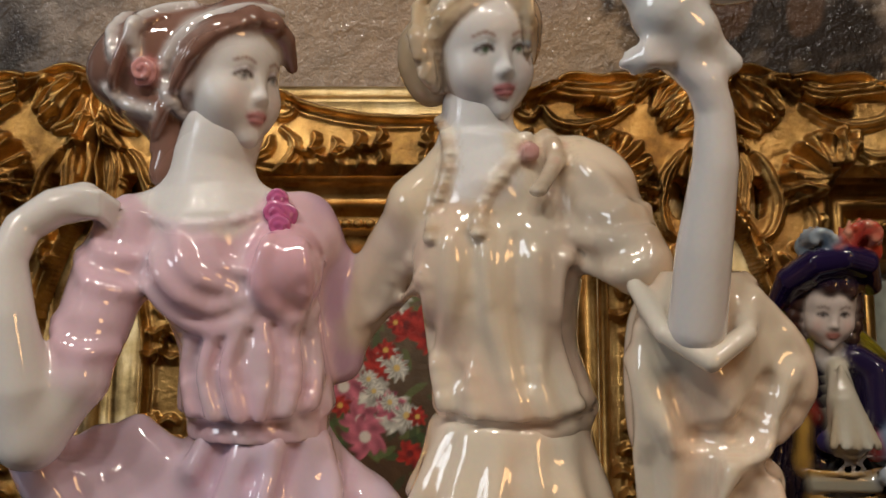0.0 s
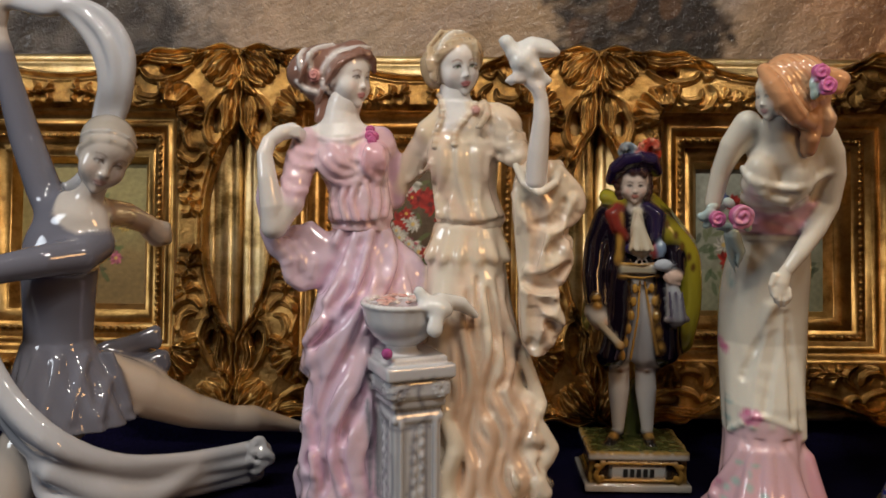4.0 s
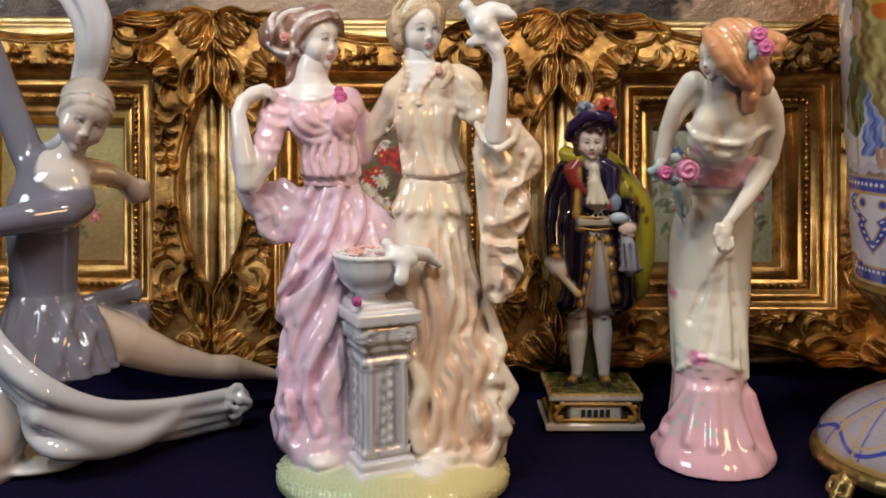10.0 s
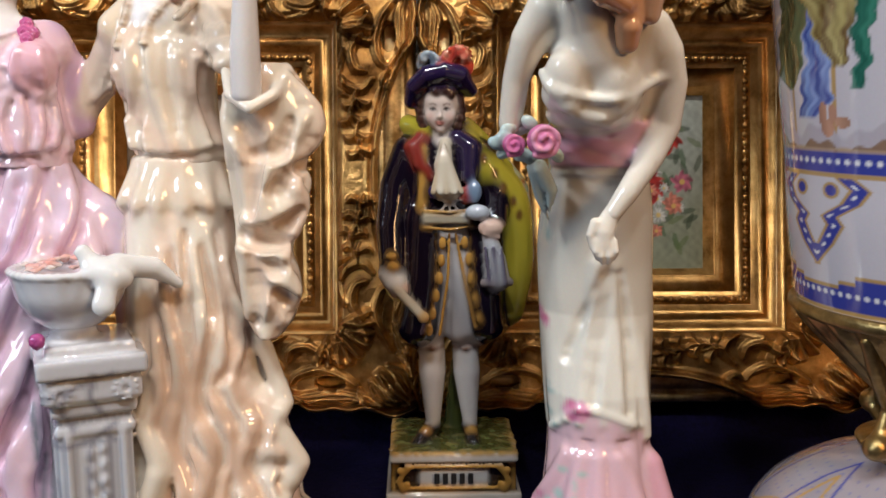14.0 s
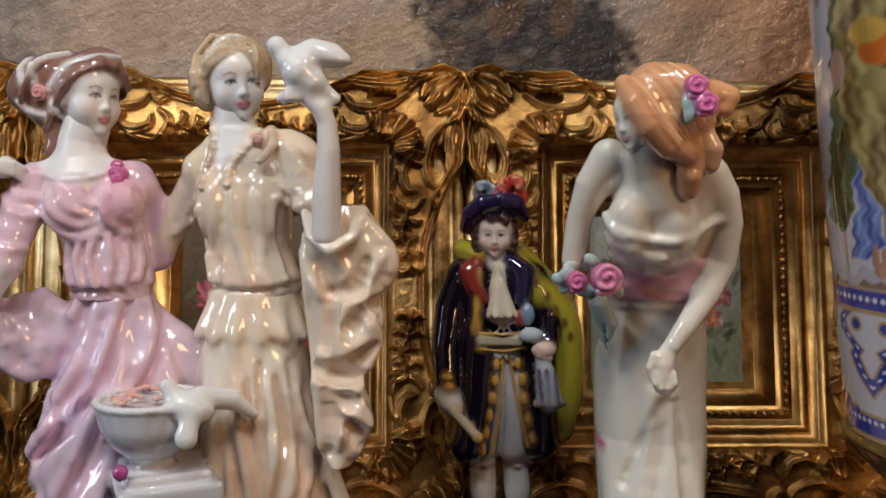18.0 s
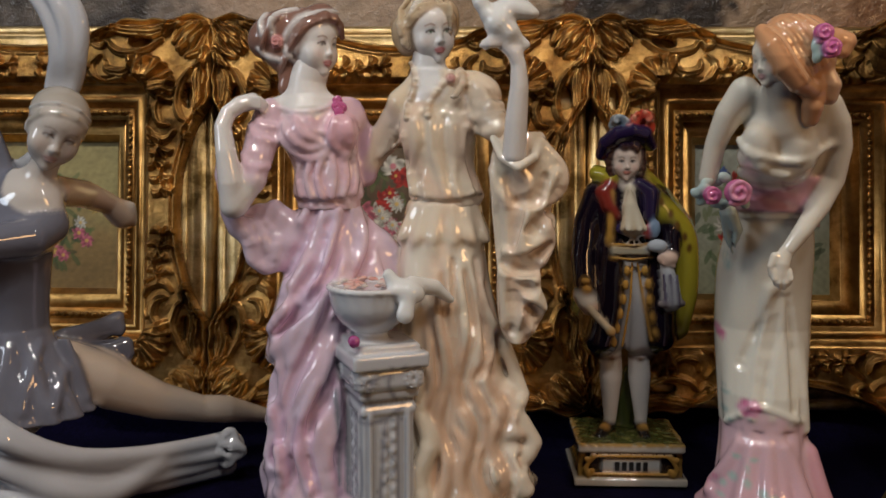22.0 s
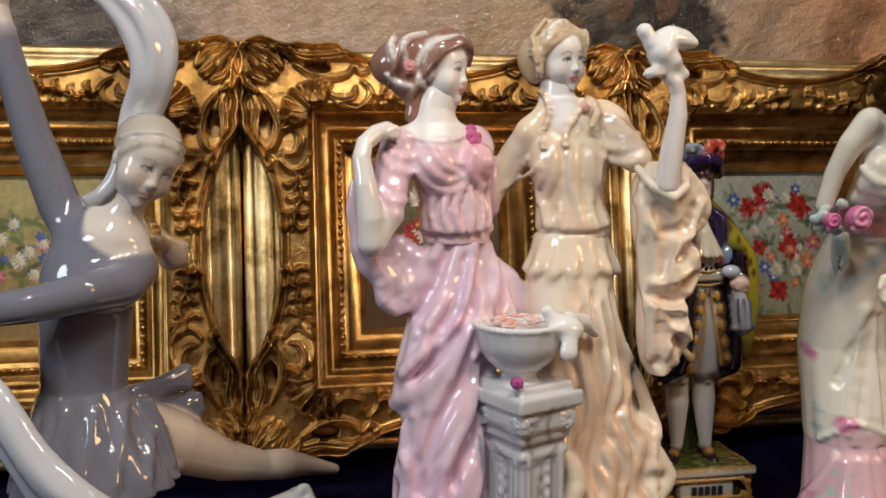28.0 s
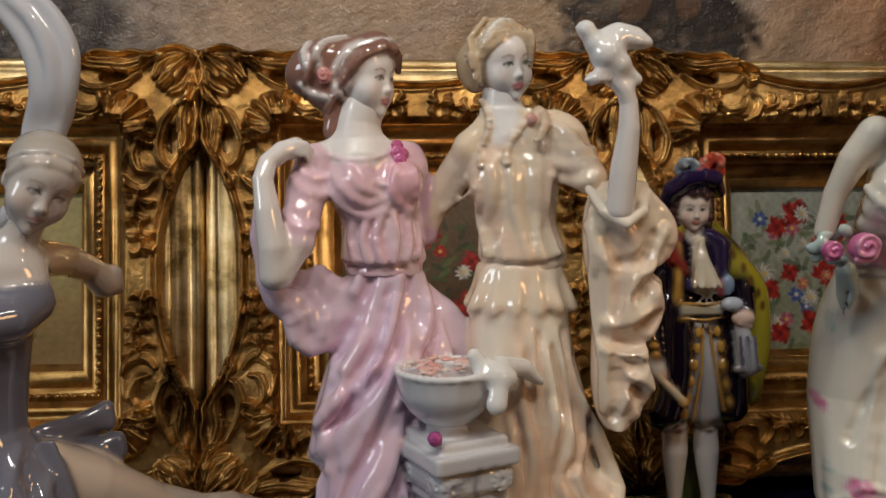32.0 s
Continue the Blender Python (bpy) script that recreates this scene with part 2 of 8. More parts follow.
class Clay:
    """A lump of modelling clay on a grid: forms are added with soft joins and painted, then skinned into one mesh."""

    def __init__(self, lo, hi, step):
        self.lo, self.step = np.array(lo, float), step
        self.n = np.ceil((np.array(hi) - self.lo) / step).astype(int) + 1
        self.d = np.full(self.n, 1.0, np.float32)
        self.c = np.full((*self.n, 3), 0.8, np.float32)

    def block(self, lo, hi, pad):
        a = np.clip(np.floor((np.array(lo) - pad - self.lo) / self.step).astype(int), 0, self.n - 1)
        b = np.clip(np.ceil((np.array(hi) + pad - self.lo) / self.step).astype(int) + 1, a + 1, self.n)
        s = tuple(slice(i, j) for i, j in zip(a, b))
        g = [(self.lo[k] + self.step * np.arange(a[k], b[k])).astype(np.float32) for k in range(3)]
        return s, np.meshgrid(*g, indexing="ij", sparse=True)

    def put(self, s, d, colour, k, edge=0.0012):
        old = self.d[s].copy()
        h = np.clip(0.5 + 0.5 * (old - d) / k, 0, 1)
        self.d[s] = old + (d - old) * h - k * h * (1 - h)
        if colour is not None:
            w = np.clip(0.5 + 0.5 * (old - d) / edge, 0, 1)[..., None]
            self.c[s] += (np.asarray(colour, np.float32) - self.c[s]) * w

    def limb(self, pts, radii, colour, k=0.003, flat=(1, 1, 1)):
        """A chain of tapering round limbs through pts."""
        pts = np.array(pts, float)
        f = np.array(flat, float)
        r = max(radii)
        s, (x, y, z) = self.block(pts.min(0), pts.max(0), r / min(f) + 2 * k + 0.003)
        best = None
        for a, b, ra, rb in zip(pts[:-1], pts[1:], radii[:-1], radii[1:]):
            ab = (b - a) * f
            t = np.clip(((x - a[0]) * f[0] * ab[0] + (y - a[1]) * f[1] * ab[1] + (z - a[2]) * f[2] * ab[2]) / (ab @ ab), 0, 1)
            d = np.sqrt(((x - a[0]) * f[0] - ab[0] * t) ** 2 + ((y - a[1]) * f[1] - ab[1] * t) ** 2 + ((z - a[2]) * f[2] - ab[2] * t) ** 2) - (ra + (rb - ra) * t)
            best = d if best is None else np.minimum(best, d)
        self.put(s, best / max(f), colour, k)
        return self

    def ball(self, c, r, colour, k=0.003, turn=None):
        """An egg with half-axes r; turn: degrees round x, y, z."""
        r = np.array(r if np.ndim(r) else (r, r, r), float)
        s, (x, y, z) = self.block(np.array(c) - r.max(), np.array(c) + r.max(), 2 * k + 0.003)
        p = [x - c[0], y - c[1], z - c[2]]
        if turn is not None:
            m = np.array(Euler([radians(a) for a in turn]).to_matrix()).T
            p = [m[i][0] * p[0] + m[i][1] * p[1] + m[i][2] * p[2] for i in range(3)]
        q = np.sqrt((p[0] / r[0]) ** 2 + (p[1] / r[1]) ** 2 + (p[2] / r[2]) ** 2)
        self.put(s, (q - 1) * r.min(), colour, k)
        return self

    def drape(self, rings, folds, colour, k=0.003, soft=0.75, shell=0.0):
        """Draped cloth round an upright axis. rings: rows of height, centre x, centre y, half-width, half-depth, fold depth;
        folds: rows of number, share, phase, turns over the height."""
        g = np.array(sorted(rings), float)
        r = g[:, 3:5].max() + g[:, 5].max() * 2
        lo = (g[:, 1].min() - r, g[:, 2].min() - r, g[0, 0])
        hi = (g[:, 1].max() + r, g[:, 2].max() + r, g[-1, 0])
        s, (x, y, z) = self.block(lo, hi, 0.002)
        zz = z.ravel()
        fine = smooth_profile(g, 80)
        at = [np.interp(zz, fine[:, 0], fine[:, c])[None, None] for c in range(1, 6)]
        dx, dy = (x - at[0]) / at[2], (y - at[1]) / at[3]
        a = np.arctan2(dy, dx)
        tz = ((z - g[0, 0]) / (g[-1, 0] - g[0, 0]))
        wave = 0
        for number, share, phase, turns in folds:
            lean = np.pi * turns * tz + 0.35 * np.sin(5 * tz + number) + 0.25 * np.sin(2 * a + 6 * tz)
            wv = 1.8 * np.abs(np.sin(0.5 * number * a + phase + lean)) ** 0.85 - 1.0
            wave = wave + share * wv * (0.8 + 0.35 * np.sin(2.3 * a + 4 * tz + number))
        size = np.sqrt(at[2] * at[3])
        d = (np.sqrt(dx**2 + dy**2) - 1) * size * soft - wave * at[4] * soft
        if shell:
            d = np.abs(d + shell) - shell
        d = np.maximum(d, np.maximum(g[0, 0] - z, z - g[-1, 0]) + 0.0 * d)
        col = colour(x, y, z, a, tz, wave) if callable(colour) else colour
        self.put(s, d, col, k)
        return self

    def fold(self, rings, pts, radii, colour, k=0.0035, sink=0.35, back=False):
        """A raised fold of cloth along a curve on the front of draped cloth, given by its rings."""
        g = smooth_profile(sorted(rings), 80)
        c = smooth_profile([(p[0], p[2]) for p in pts], 5 * len(pts))
        r = np.interp(np.linspace(0, 1, len(c)), np.linspace(0, 1, len(radii)), radii)
        out = []
        for (x, z), rr in zip(c, r):
            cx, cy, rx, ry = [np.interp(z, g[:, 0], g[:, i]) for i in range(1, 5)]
            t = np.clip((x - cx) / rx, -1, 1)
            y = cy - (-1 if back else 1) * ry * math.sqrt(1 - t * t)
            out.append((cx + rx * t + (x - cx - rx * t) * 0.6, y + rr * sink, z))
        return self.limb(out, list(r), colour, k)

    def pleats(self, guides, depth, top, low, back, sharp=0.8, wide=0.0070):
        """Presses folds into the front of the clay: crests follow the guides, lists of (x, z) from high to low, with hollows between."""
        x, y, z = [self.lo[k] + self.step * np.arange(self.n[k]) for k in range(3)]
        lines = [smooth_profile(g, 60)[::-1] for g in guides]
        press = np.clip((back - y) / 0.012, 0, 1).astype(np.float32)
        for k in np.nonzero((z > low) & (z < top))[0]:
            gx = np.maximum.accumulate([np.interp(z[k], g[:, 1], g[:, 0]) + 1e-6 * i for i, g in enumerate(lines)])
            u = np.interp(x, gx, np.arange(len(gx)))
            room = np.interp(u, np.arange(len(gx) - 1) + 0.5, np.diff(gx))
            u = u + 0.14 * np.sin(150 * x + 61 * z[k]) + 0.09 * np.sin(83 * z[k] - 260 * x)
            h = ((0.5 + 0.5 * np.cos(2 * np.pi * u)) ** sharp - 0.5) * np.clip(room / wide, 0, 1.4)
            h *= 0.88 + 0.30 * np.sin(2.1 * u + 70 * z[k]) * np.sin(1.3 * u + 2 + 37 * z[k])
            h += 0.10 * np.sin(2 * np.pi * 2.3 * u + 60 * z[k])
            h *= np.clip((x - gx[0] + 0.006) / 0.003, 0, 1) * np.clip((gx[-1] + 0.006 - x) / 0.003, 0, 1)
            fade = np.clip((top - z[k]) / 0.014, 0, 1) * np.clip((z[k] - low) / 0.006, 0, 1)
            self.d[:, :, k] -= (depth * fade * h).astype(np.float32)[:, None] * press[None]
        return self

    def brush(self, c, r, colour, edge=0.3):
        """Paints a soft-edged spot on what is there."""
        r = np.array(r if np.ndim(r) else (r, r, r), float)
        s, (x, y, z) = self.block(np.array(c) - r, np.array(c) + r, 0.001)
        q = np.sqrt(((x - c[0]) / r[0]) ** 2 + ((y - c[1]) / r[1]) ** 2 + ((z - c[2]) / r[2]) ** 2)
        w = np.clip((1 - q) / edge, 0, 1)[..., None]
        self.c[s] += (np.array(colour, np.float32) - self.c[s]) * w
        return self

    def slab(self, lo, hi, colour, k=0.001, round_=0.001, turn=0.0):
        """An upright block, turned about its own axis."""
        lo, hi = np.array(lo, float), np.array(hi, float)
        c, h = (lo + hi) / 2, (hi - lo) / 2
        far = np.array([np.hypot(h[0], h[1])] * 2 + [h[2]])
        s, (x, y, z) = self.block(c - far, c + far, 0.004)
        ca, sa = math.cos(radians(turn)), math.sin(radians(turn))
        px, py = (x - c[0]) * ca + (y - c[1]) * sa, -(x - c[0]) * sa + (y - c[1]) * ca
        q = [np.abs(px) - h[0] + round_, np.abs(py) - h[1] + round_, np.abs(z - c[2]) - h[2] + round_]
        out = np.sqrt(np.maximum(q[0], 0) ** 2 + np.maximum(q[1], 0) ** 2 + np.maximum(q[2], 0) ** 2)
        d = out + np.minimum(np.maximum(np.maximum(q[0], q[1]), q[2]), 0) - round_
        self.put(s, d, colour, k)
        return self

    def front(self, x, z):
        """How far forward the clay reaches at x, z."""
        i, k = int(round((x - self.lo[0]) / self.step)), int(round((z - self.lo[2]) / self.step))
        col = self.d[min(max(i, 0), self.n[0] - 1), :, min(max(k, 0), self.n[2] - 1)] < 0
        return self.lo[1] + self.step * int(np.argmax(col)) if col.any() else None

    def crease(self, pts, r, colour=None, k=0.0022, sink=0.0006, limit=-0.1672):
        """A raised line of cloth laid on the front of the clay."""
        run = []
        for x, z in smooth_profile([(q[0], q[2]) for q in pts], 4 * len(pts)):
            y = self.front(x, z)
            if y is not None and y > limit:
                run.append((x, y + sink, z))
        return self.limb(run, [r] * len(run), colour, k) if len(run) > 1 else self

    def stroke(self, pts, width, colour, edge=0.35):
        """A thin brush stroke laid on the front of the clay through (x, any, z) places."""
        for p in smooth_profile([(q[0], q[2]) for q in pts], 16 * len(pts)):
            y = self.front(p[0], p[1])
            if y is not None:
                self.brush((p[0], y, p[1]), (width, 0.0026, width), colour, edge)
        return self

    def rose(self, c, r, colour, deep, facing=(0, -1, 0)):
        """A modelled rose: nested petals round a bud."""
        c, f = np.array(c), np.array(facing, float)
        side = np.cross(f, (0, 0, 1))
        up = np.cross(side, f)
        self.ball(c, (r, r * 0.85, r), deep, 0.0004)
        for turns, out, thick, tone in ((np.linspace(0.6, 3.6, 22), 0.46, 0.15, 0.35), (np.linspace(3.6, 11.5, 46), 1.0, 0.19, 0.0)):
            rho = r * out * (0.25 + 0.75 * turns / turns[-1])
            pts = [c + (side * math.cos(t) + up * math.sin(t)) * q + f * math.sqrt(max(0.72 * r * r - 0.62 * q * q, 0.0)) for t, q in zip(turns, rho)]
            self.limb(pts, [r * thick * (0.85 + 0.3 * math.sin(2.6 * t) ** 2) for t in turns], tuple(u + (v - u) * tone for u, v in zip(colour, deep)), 0.0003)
        return self

    def egg(self, c, r, colour, k=0.003, axes=None, cut=False):
        """An egg with half-axes r along the given axes; cut: hollows it out instead."""
        r = np.array(r if np.ndim(r) else (r, r, r), float)
        m = np.eye(3) if axes is None else np.array(axes)
        s, (x, y, z) = self.block(np.array(c) - r.max(), np.array(c) + r.max(), 2 * k + 0.003)
        p = [m[i][0] * (x - c[0]) + m[i][1] * (y - c[1]) + m[i][2] * (z - c[2]) for i in range(3)]
        q0 = np.sqrt((p[0] / r[0]) ** 2 + (p[1] / r[1]) ** 2 + (p[2] / r[2]) ** 2)
        q1 = np.sqrt((p[0] / r[0] ** 2) ** 2 + (p[1] / r[1] ** 2) ** 2 + (p[2] / r[2] ** 2) ** 2)
        d = q0 * (q0 - 1) / np.maximum(q1, 1e-6)
        if cut:
            self.hollow(s, d, colour, k)
        else:
            self.put(s, d, colour, k)
        return self

    def hollow(self, s, d, colour, k, edge=0.0012):
        old = self.d[s].copy()
        h = np.clip(0.5 - 0.5 * (old + d) / k, 0, 1)
        self.d[s] = old + (-d - old) * h + k * h * (1 - h)
        if colour is not None:
            w = np.clip(0.5 - 0.5 * d / edge, 0, 1)[..., None]
            self.c[s] += (np.asarray(colour, np.float32) - self.c[s]) * w

    def groove(self, pts, radii, k=0.002, colour=None):
        """A soft valley pressed in along a chain of places."""
        pts = np.array(pts, float)
        s, (x, y, z) = self.block(pts.min(0), pts.max(0), max(radii) + 2 * k + 0.003)
        best = None
        for a, b, ra, rb in zip(pts[:-1], pts[1:], radii[:-1], radii[1:]):
            ab = b - a
            t = np.clip(((x - a[0]) * ab[0] + (y - a[1]) * ab[1] + (z - a[2]) * ab[2]) / max(ab @ ab, 1e-12), 0, 1)
            d = np.sqrt((x - a[0] - ab[0] * t) ** 2 + (y - a[1] - ab[1] * t) ** 2 + (z - a[2] - ab[2] * t) ** 2) - (ra + (rb - ra) * t)
            best = d if best is None else np.minimum(best, d)
        self.hollow(s, best, colour, k)
        return self

    def soften(self, times=1):
        """Rubs small lumps out of the clay."""
        for _ in range(times):
            for axis in range(3):
                p = np.pad(self.d, [(1, 1) if k == axis else (0, 0) for k in range(3)], mode="edge")
                take = lambda o: p[tuple(slice(o, o + self.n[k]) if k == axis else slice(None) for k in range(3))]
                self.d = 0.25 * take(0) + 0.5 * take(1) + 0.25 * take(2)
        return self

    def laid(self, pts, n=5):
        """Places (x, z) smoothed into a run that lies on the front of the clay."""
        run = []
        for x, z in smooth_profile(pts, n * len(pts)):
            y = self.front(x, z)
            if y is not None:
                run.append([x, y, z])
        if len(run) > 4:
            ys = np.array([q[1] for q in run])
            pad = np.pad(ys, 2, mode="edge")
            for i, q in enumerate(run):
                q[1] = float(np.median(pad[i : i + 5]))
        return run

    def ridge(self, pts, radii, k=0.004, sink=0.5, colour=None):
        """A soft swelling fold along (x, z) places on the front of the clay."""
        run = self.laid(pts)
        if len(run) > 1:
            r = np.interp(np.linspace(0, 1, len(run)), np.linspace(0, 1, len(radii)), radii)
            self.limb([(x, y + sink * q, z) for (x, y, z), q in zip(run, r)], list(r), colour, k)
        return self

    def valley(self, pts, radii, k=0.0025, lift=0.5, colour=None):
        """A soft valley along (x, z) places on the front of the clay."""
        run = self.laid(pts)
        if len(run) > 1:
            r = np.interp(np.linspace(0, 1, len(run)), np.linspace(0, 1, len(radii)), radii)
            self.groove([(x, y - lift * q, z) for (x, y, z), q in zip(run, r)], list(r), k, colour)
        return self

    def reach(self, p, d, far=0.03):
        """The place where a line from p + far * d back along d first meets the clay."""
        t = far - self.step * 0.5 * np.arange(int(4 * far / self.step))
        q = np.array(p)[None] + t[:, None] * np.array(d)[None]
        i = np.clip(np.round((q - self.lo) / self.step).astype(int), 0, self.n - 1)
        hit = self.d[i[:, 0], i[:, 1], i[:, 2]] < 0
        return q[int(np.argmax(hit))] if hit.any() else None

    def skin(self, name):
        d, lo = self.d, self.lo
        cells = self.n - 1
        neg = d < 0
        some = np.zeros(cells, bool)
        every = np.ones(cells, bool)
        cut = lambda o: tuple(slice(o[k], o[k] + cells[k]) for k in range(3))
        corners = [(i, j, k) for i in (0, 1) for j in (0, 1) for k in (0, 1)]
        for o in corners:
            some |= neg[cut(o)]
            every &= neg[cut(o)]
        idx = np.argwhere(some & ~every)
        total, count, col = np.zeros((len(idx), 3)), np.zeros(len(idx)), np.zeros((len(idx), 3))
        for a in corners:
            col += self.c[idx[:, 0] + a[0], idx[:, 1] + a[1], idx[:, 2] + a[2]] / 8
            for axis in range(3):
                if a[axis]:
                    continue
                b = list(a)
                b[axis] = 1
                d0 = d[idx[:, 0] + a[0], idx[:, 1] + a[1], idx[:, 2] + a[2]]
                d1 = d[idx[:, 0] + b[0], idx[:, 1] + b[1], idx[:, 2] + b[2]]
                x = (d0 < 0) != (d1 < 0)
                t = np.where(x, d0 / np.where(x, d0 - d1, 1), 0)
                p = np.array(a, float)[None] + np.zeros((len(idx), 3))
                p[:, axis] += t
                total += p * x[:, None]
                count += x
        v = lo + self.step * (idx + total / count[:, None])
        number = np.full(cells, -1, np.int32)
        number[tuple(idx.T)] = np.arange(len(idx))
        quads = []
        for axis in range(3):
            u, w = (axis + 1) % 3, (axis + 2) % 3
            first = [slice(0, None)] * 3
            first[axis] = slice(0, -1)
            second = [slice(0, None)] * 3
            second[axis] = slice(1, None)
            e = np.argwhere(neg[tuple(first)] != neg[tuple(second)])
            ok = (e[:, u] > 0) & (e[:, w] > 0) & (e[:, u] < cells[u]) & (e[:, w] < cells[w])
            e = e[ok]
            inside = neg[tuple(e.T)]
            got = []
            for du, dw in ((-1, -1), (0, -1), (0, 0), (-1, 0)):
                f = e.copy()
                f[:, u] += du
                f[:, w] += dw
                got.append(number[tuple(f.T)])
            q = np.stack(got, 1)
            q[~inside] = q[~inside][:, ::-1]
            quads.append(q)
        q = np.concatenate(quads)
        q = q[(q >= 0).all(1)]
        return v, q, col


def join_arrays(groups):
    """Joins (verts, quads, colours) into one set."""
    vs, qs, cs, at = [], [], [], 0
    for v, q, c in groups:
        vs.append(v)
        qs.append(np.asarray(q) + at)
        cs.append(np.zeros((len(v), 3)) + c)
        at += len(v)
    return np.concatenate(vs), np.concatenate(qs), np.concatenate(cs)


# ---- the room ----
FRAME_LEAN = math.atan(0.16)


def structure(name, bm, mat, label, category):
    ob = new(name, from_bm(name, bm, mat))
    return tagged(ob, label, category, kind="structure")


structure("floor", box_bm((-2.4, -3.2, -0.82), (2.4, 0.5, -0.76)), FLOOR_WOOD, "dark stained wooden floor of the room", "floor")
structure("ceiling", box_bm((-2.4, -3.2, 1.75), (2.4, 0.5, 1.85)), CEILING_PAINT, "plain brown painted ceiling", "ceiling")
structure("wall_north", box_bm((-2.4, 0.16, -0.76), (2.4, 0.3, 1.75)), WALL_PAINT, "plain brown wall behind the big painting", "wall")
structure("wall_south", box_bm((-2.4, -3.2, -0.76), (2.4, -3.06, 1.75)), CEILING_PAINT, "plain brown wall behind the viewer", "wall")
structure("wall_west", box_bm((-2.4, -3.06, -0.76), (-2.26, 0.16, 1.75)), WALL_PAINT, "plain brown side wall", "wall")
structure("wall_east", box_bm((2.26, -3.06, -0.76), (2.4, 0.16, 1.75)), WALL_PAINT, "plain brown side wall", "wall")


def cloth_mesh():
    """Cloth lying on the table, with low rumples, up over the low step at the back."""
    xs, ys = np.linspace(-0.95, 0.95, 191), np.concatenate([np.linspace(-0.52, -0.1, 64), np.linspace(-0.094, 0.11, 70)])
    x, y = np.meshgrid(xs, ys, indexing="ij")
    z = 0.0006 * np.sin(23 * x + 9 * y) * np.sin(17 * y - 7 * x) + 0.0005 * np.sin(61 * x + 40 * y)
    z = z - 0.0012
    z += 0.022 / (1 + np.exp(-(y - 0.012) / 0.0035))
    v = np.stack([x, y, z], -1).reshape(-1, 3)
    n, m = x.shape
    i, j = np.meshgrid(np.arange(n - 1), np.arange(m - 1), indexing="ij")
    q = np.stack([i * m + j, (i + 1) * m + j, (i + 1) * m + j + 1, i * m + j + 1], -1).reshape(-1, 4)
    return raw_mesh("tablecloth", v, q)


table = tagged(new("table"), "dark wooden table under a navy cloth", "table")
part("tabletop", box_bm((-0.95, -0.52, -0.04), (0.95, 0.12, -0.006), 0.004), FLOOR_WOOD, table)
for lx, ly in ((-0.88, -0.46), (0.88, -0.46), (-0.88, 0.06), (0.88, 0.06)):
    part("leg", box_bm((lx - 0.03, ly - 0.03, -0.76), (lx + 0.03, ly + 0.03, -0.04), 0.005), FLOOR_WOOD, table)
part("step", box_bm((-0.9, 0.02, -0.006), (0.9, 0.11, 0.016), 0.002), FLOOR_WOOD, table)
cloth_me = cloth_mesh()
cloth_me.materials.append(CLOTH)
tagged(new("tablecloth", cloth_me), "deep navy blue cloth spread over the table", "cloth")


# ---- painted pictures ----
def grid_picture(name, w, h, step, colour_of, bend=None, mat=OIL):
    nx, nz = int(w / step) + 1, int(h / step) + 1
    x, z = np.meshgrid(np.linspace(-w / 2, w / 2, nx), np.linspace(-h / 2, h / 2, nz), indexing="ij")
    c = colour_of(x, z)
    y = np.zeros_like(x) if bend is None else bend(x, z)
    v = np.stack([x, y, z], -1).reshape(-1, 3)
    i, j = np.meshgrid(np.arange(nx - 1), np.arange(nz - 1), indexing="ij")
    q = np.stack([i * nz + j, (i + 1) * nz + j, (i + 1) * nz + j + 1, i * nz + j + 1], -1).reshape(-1, 4)
    me = raw_mesh(name, v, q, c.reshape(-1, 3))
    me.materials.append(mat)
    return me


def waves(x, z, seed, scale):
    """Smooth uneven mottling made of many slanted waves."""
    rng = np.random.default_rng(seed)
    total = 0
    for i in range(14):
        a, f, p = rng.uniform(0, 2 * np.pi), scale * rng.uniform(0.4, 2.6), rng.uniform(0, 6.3)
        total = total + np.sin(f * (np.cos(a) * x + np.sin(a) * z) + p + 1.5 * np.sin(0.37 * f * (x * np.sin(a) - z))) / (1 + i * 0.15)
    return total / 5.0


def mix(a, b, w):
    return a + (np.array(b) - a) * np.clip(w, 0, 1)[..., None]


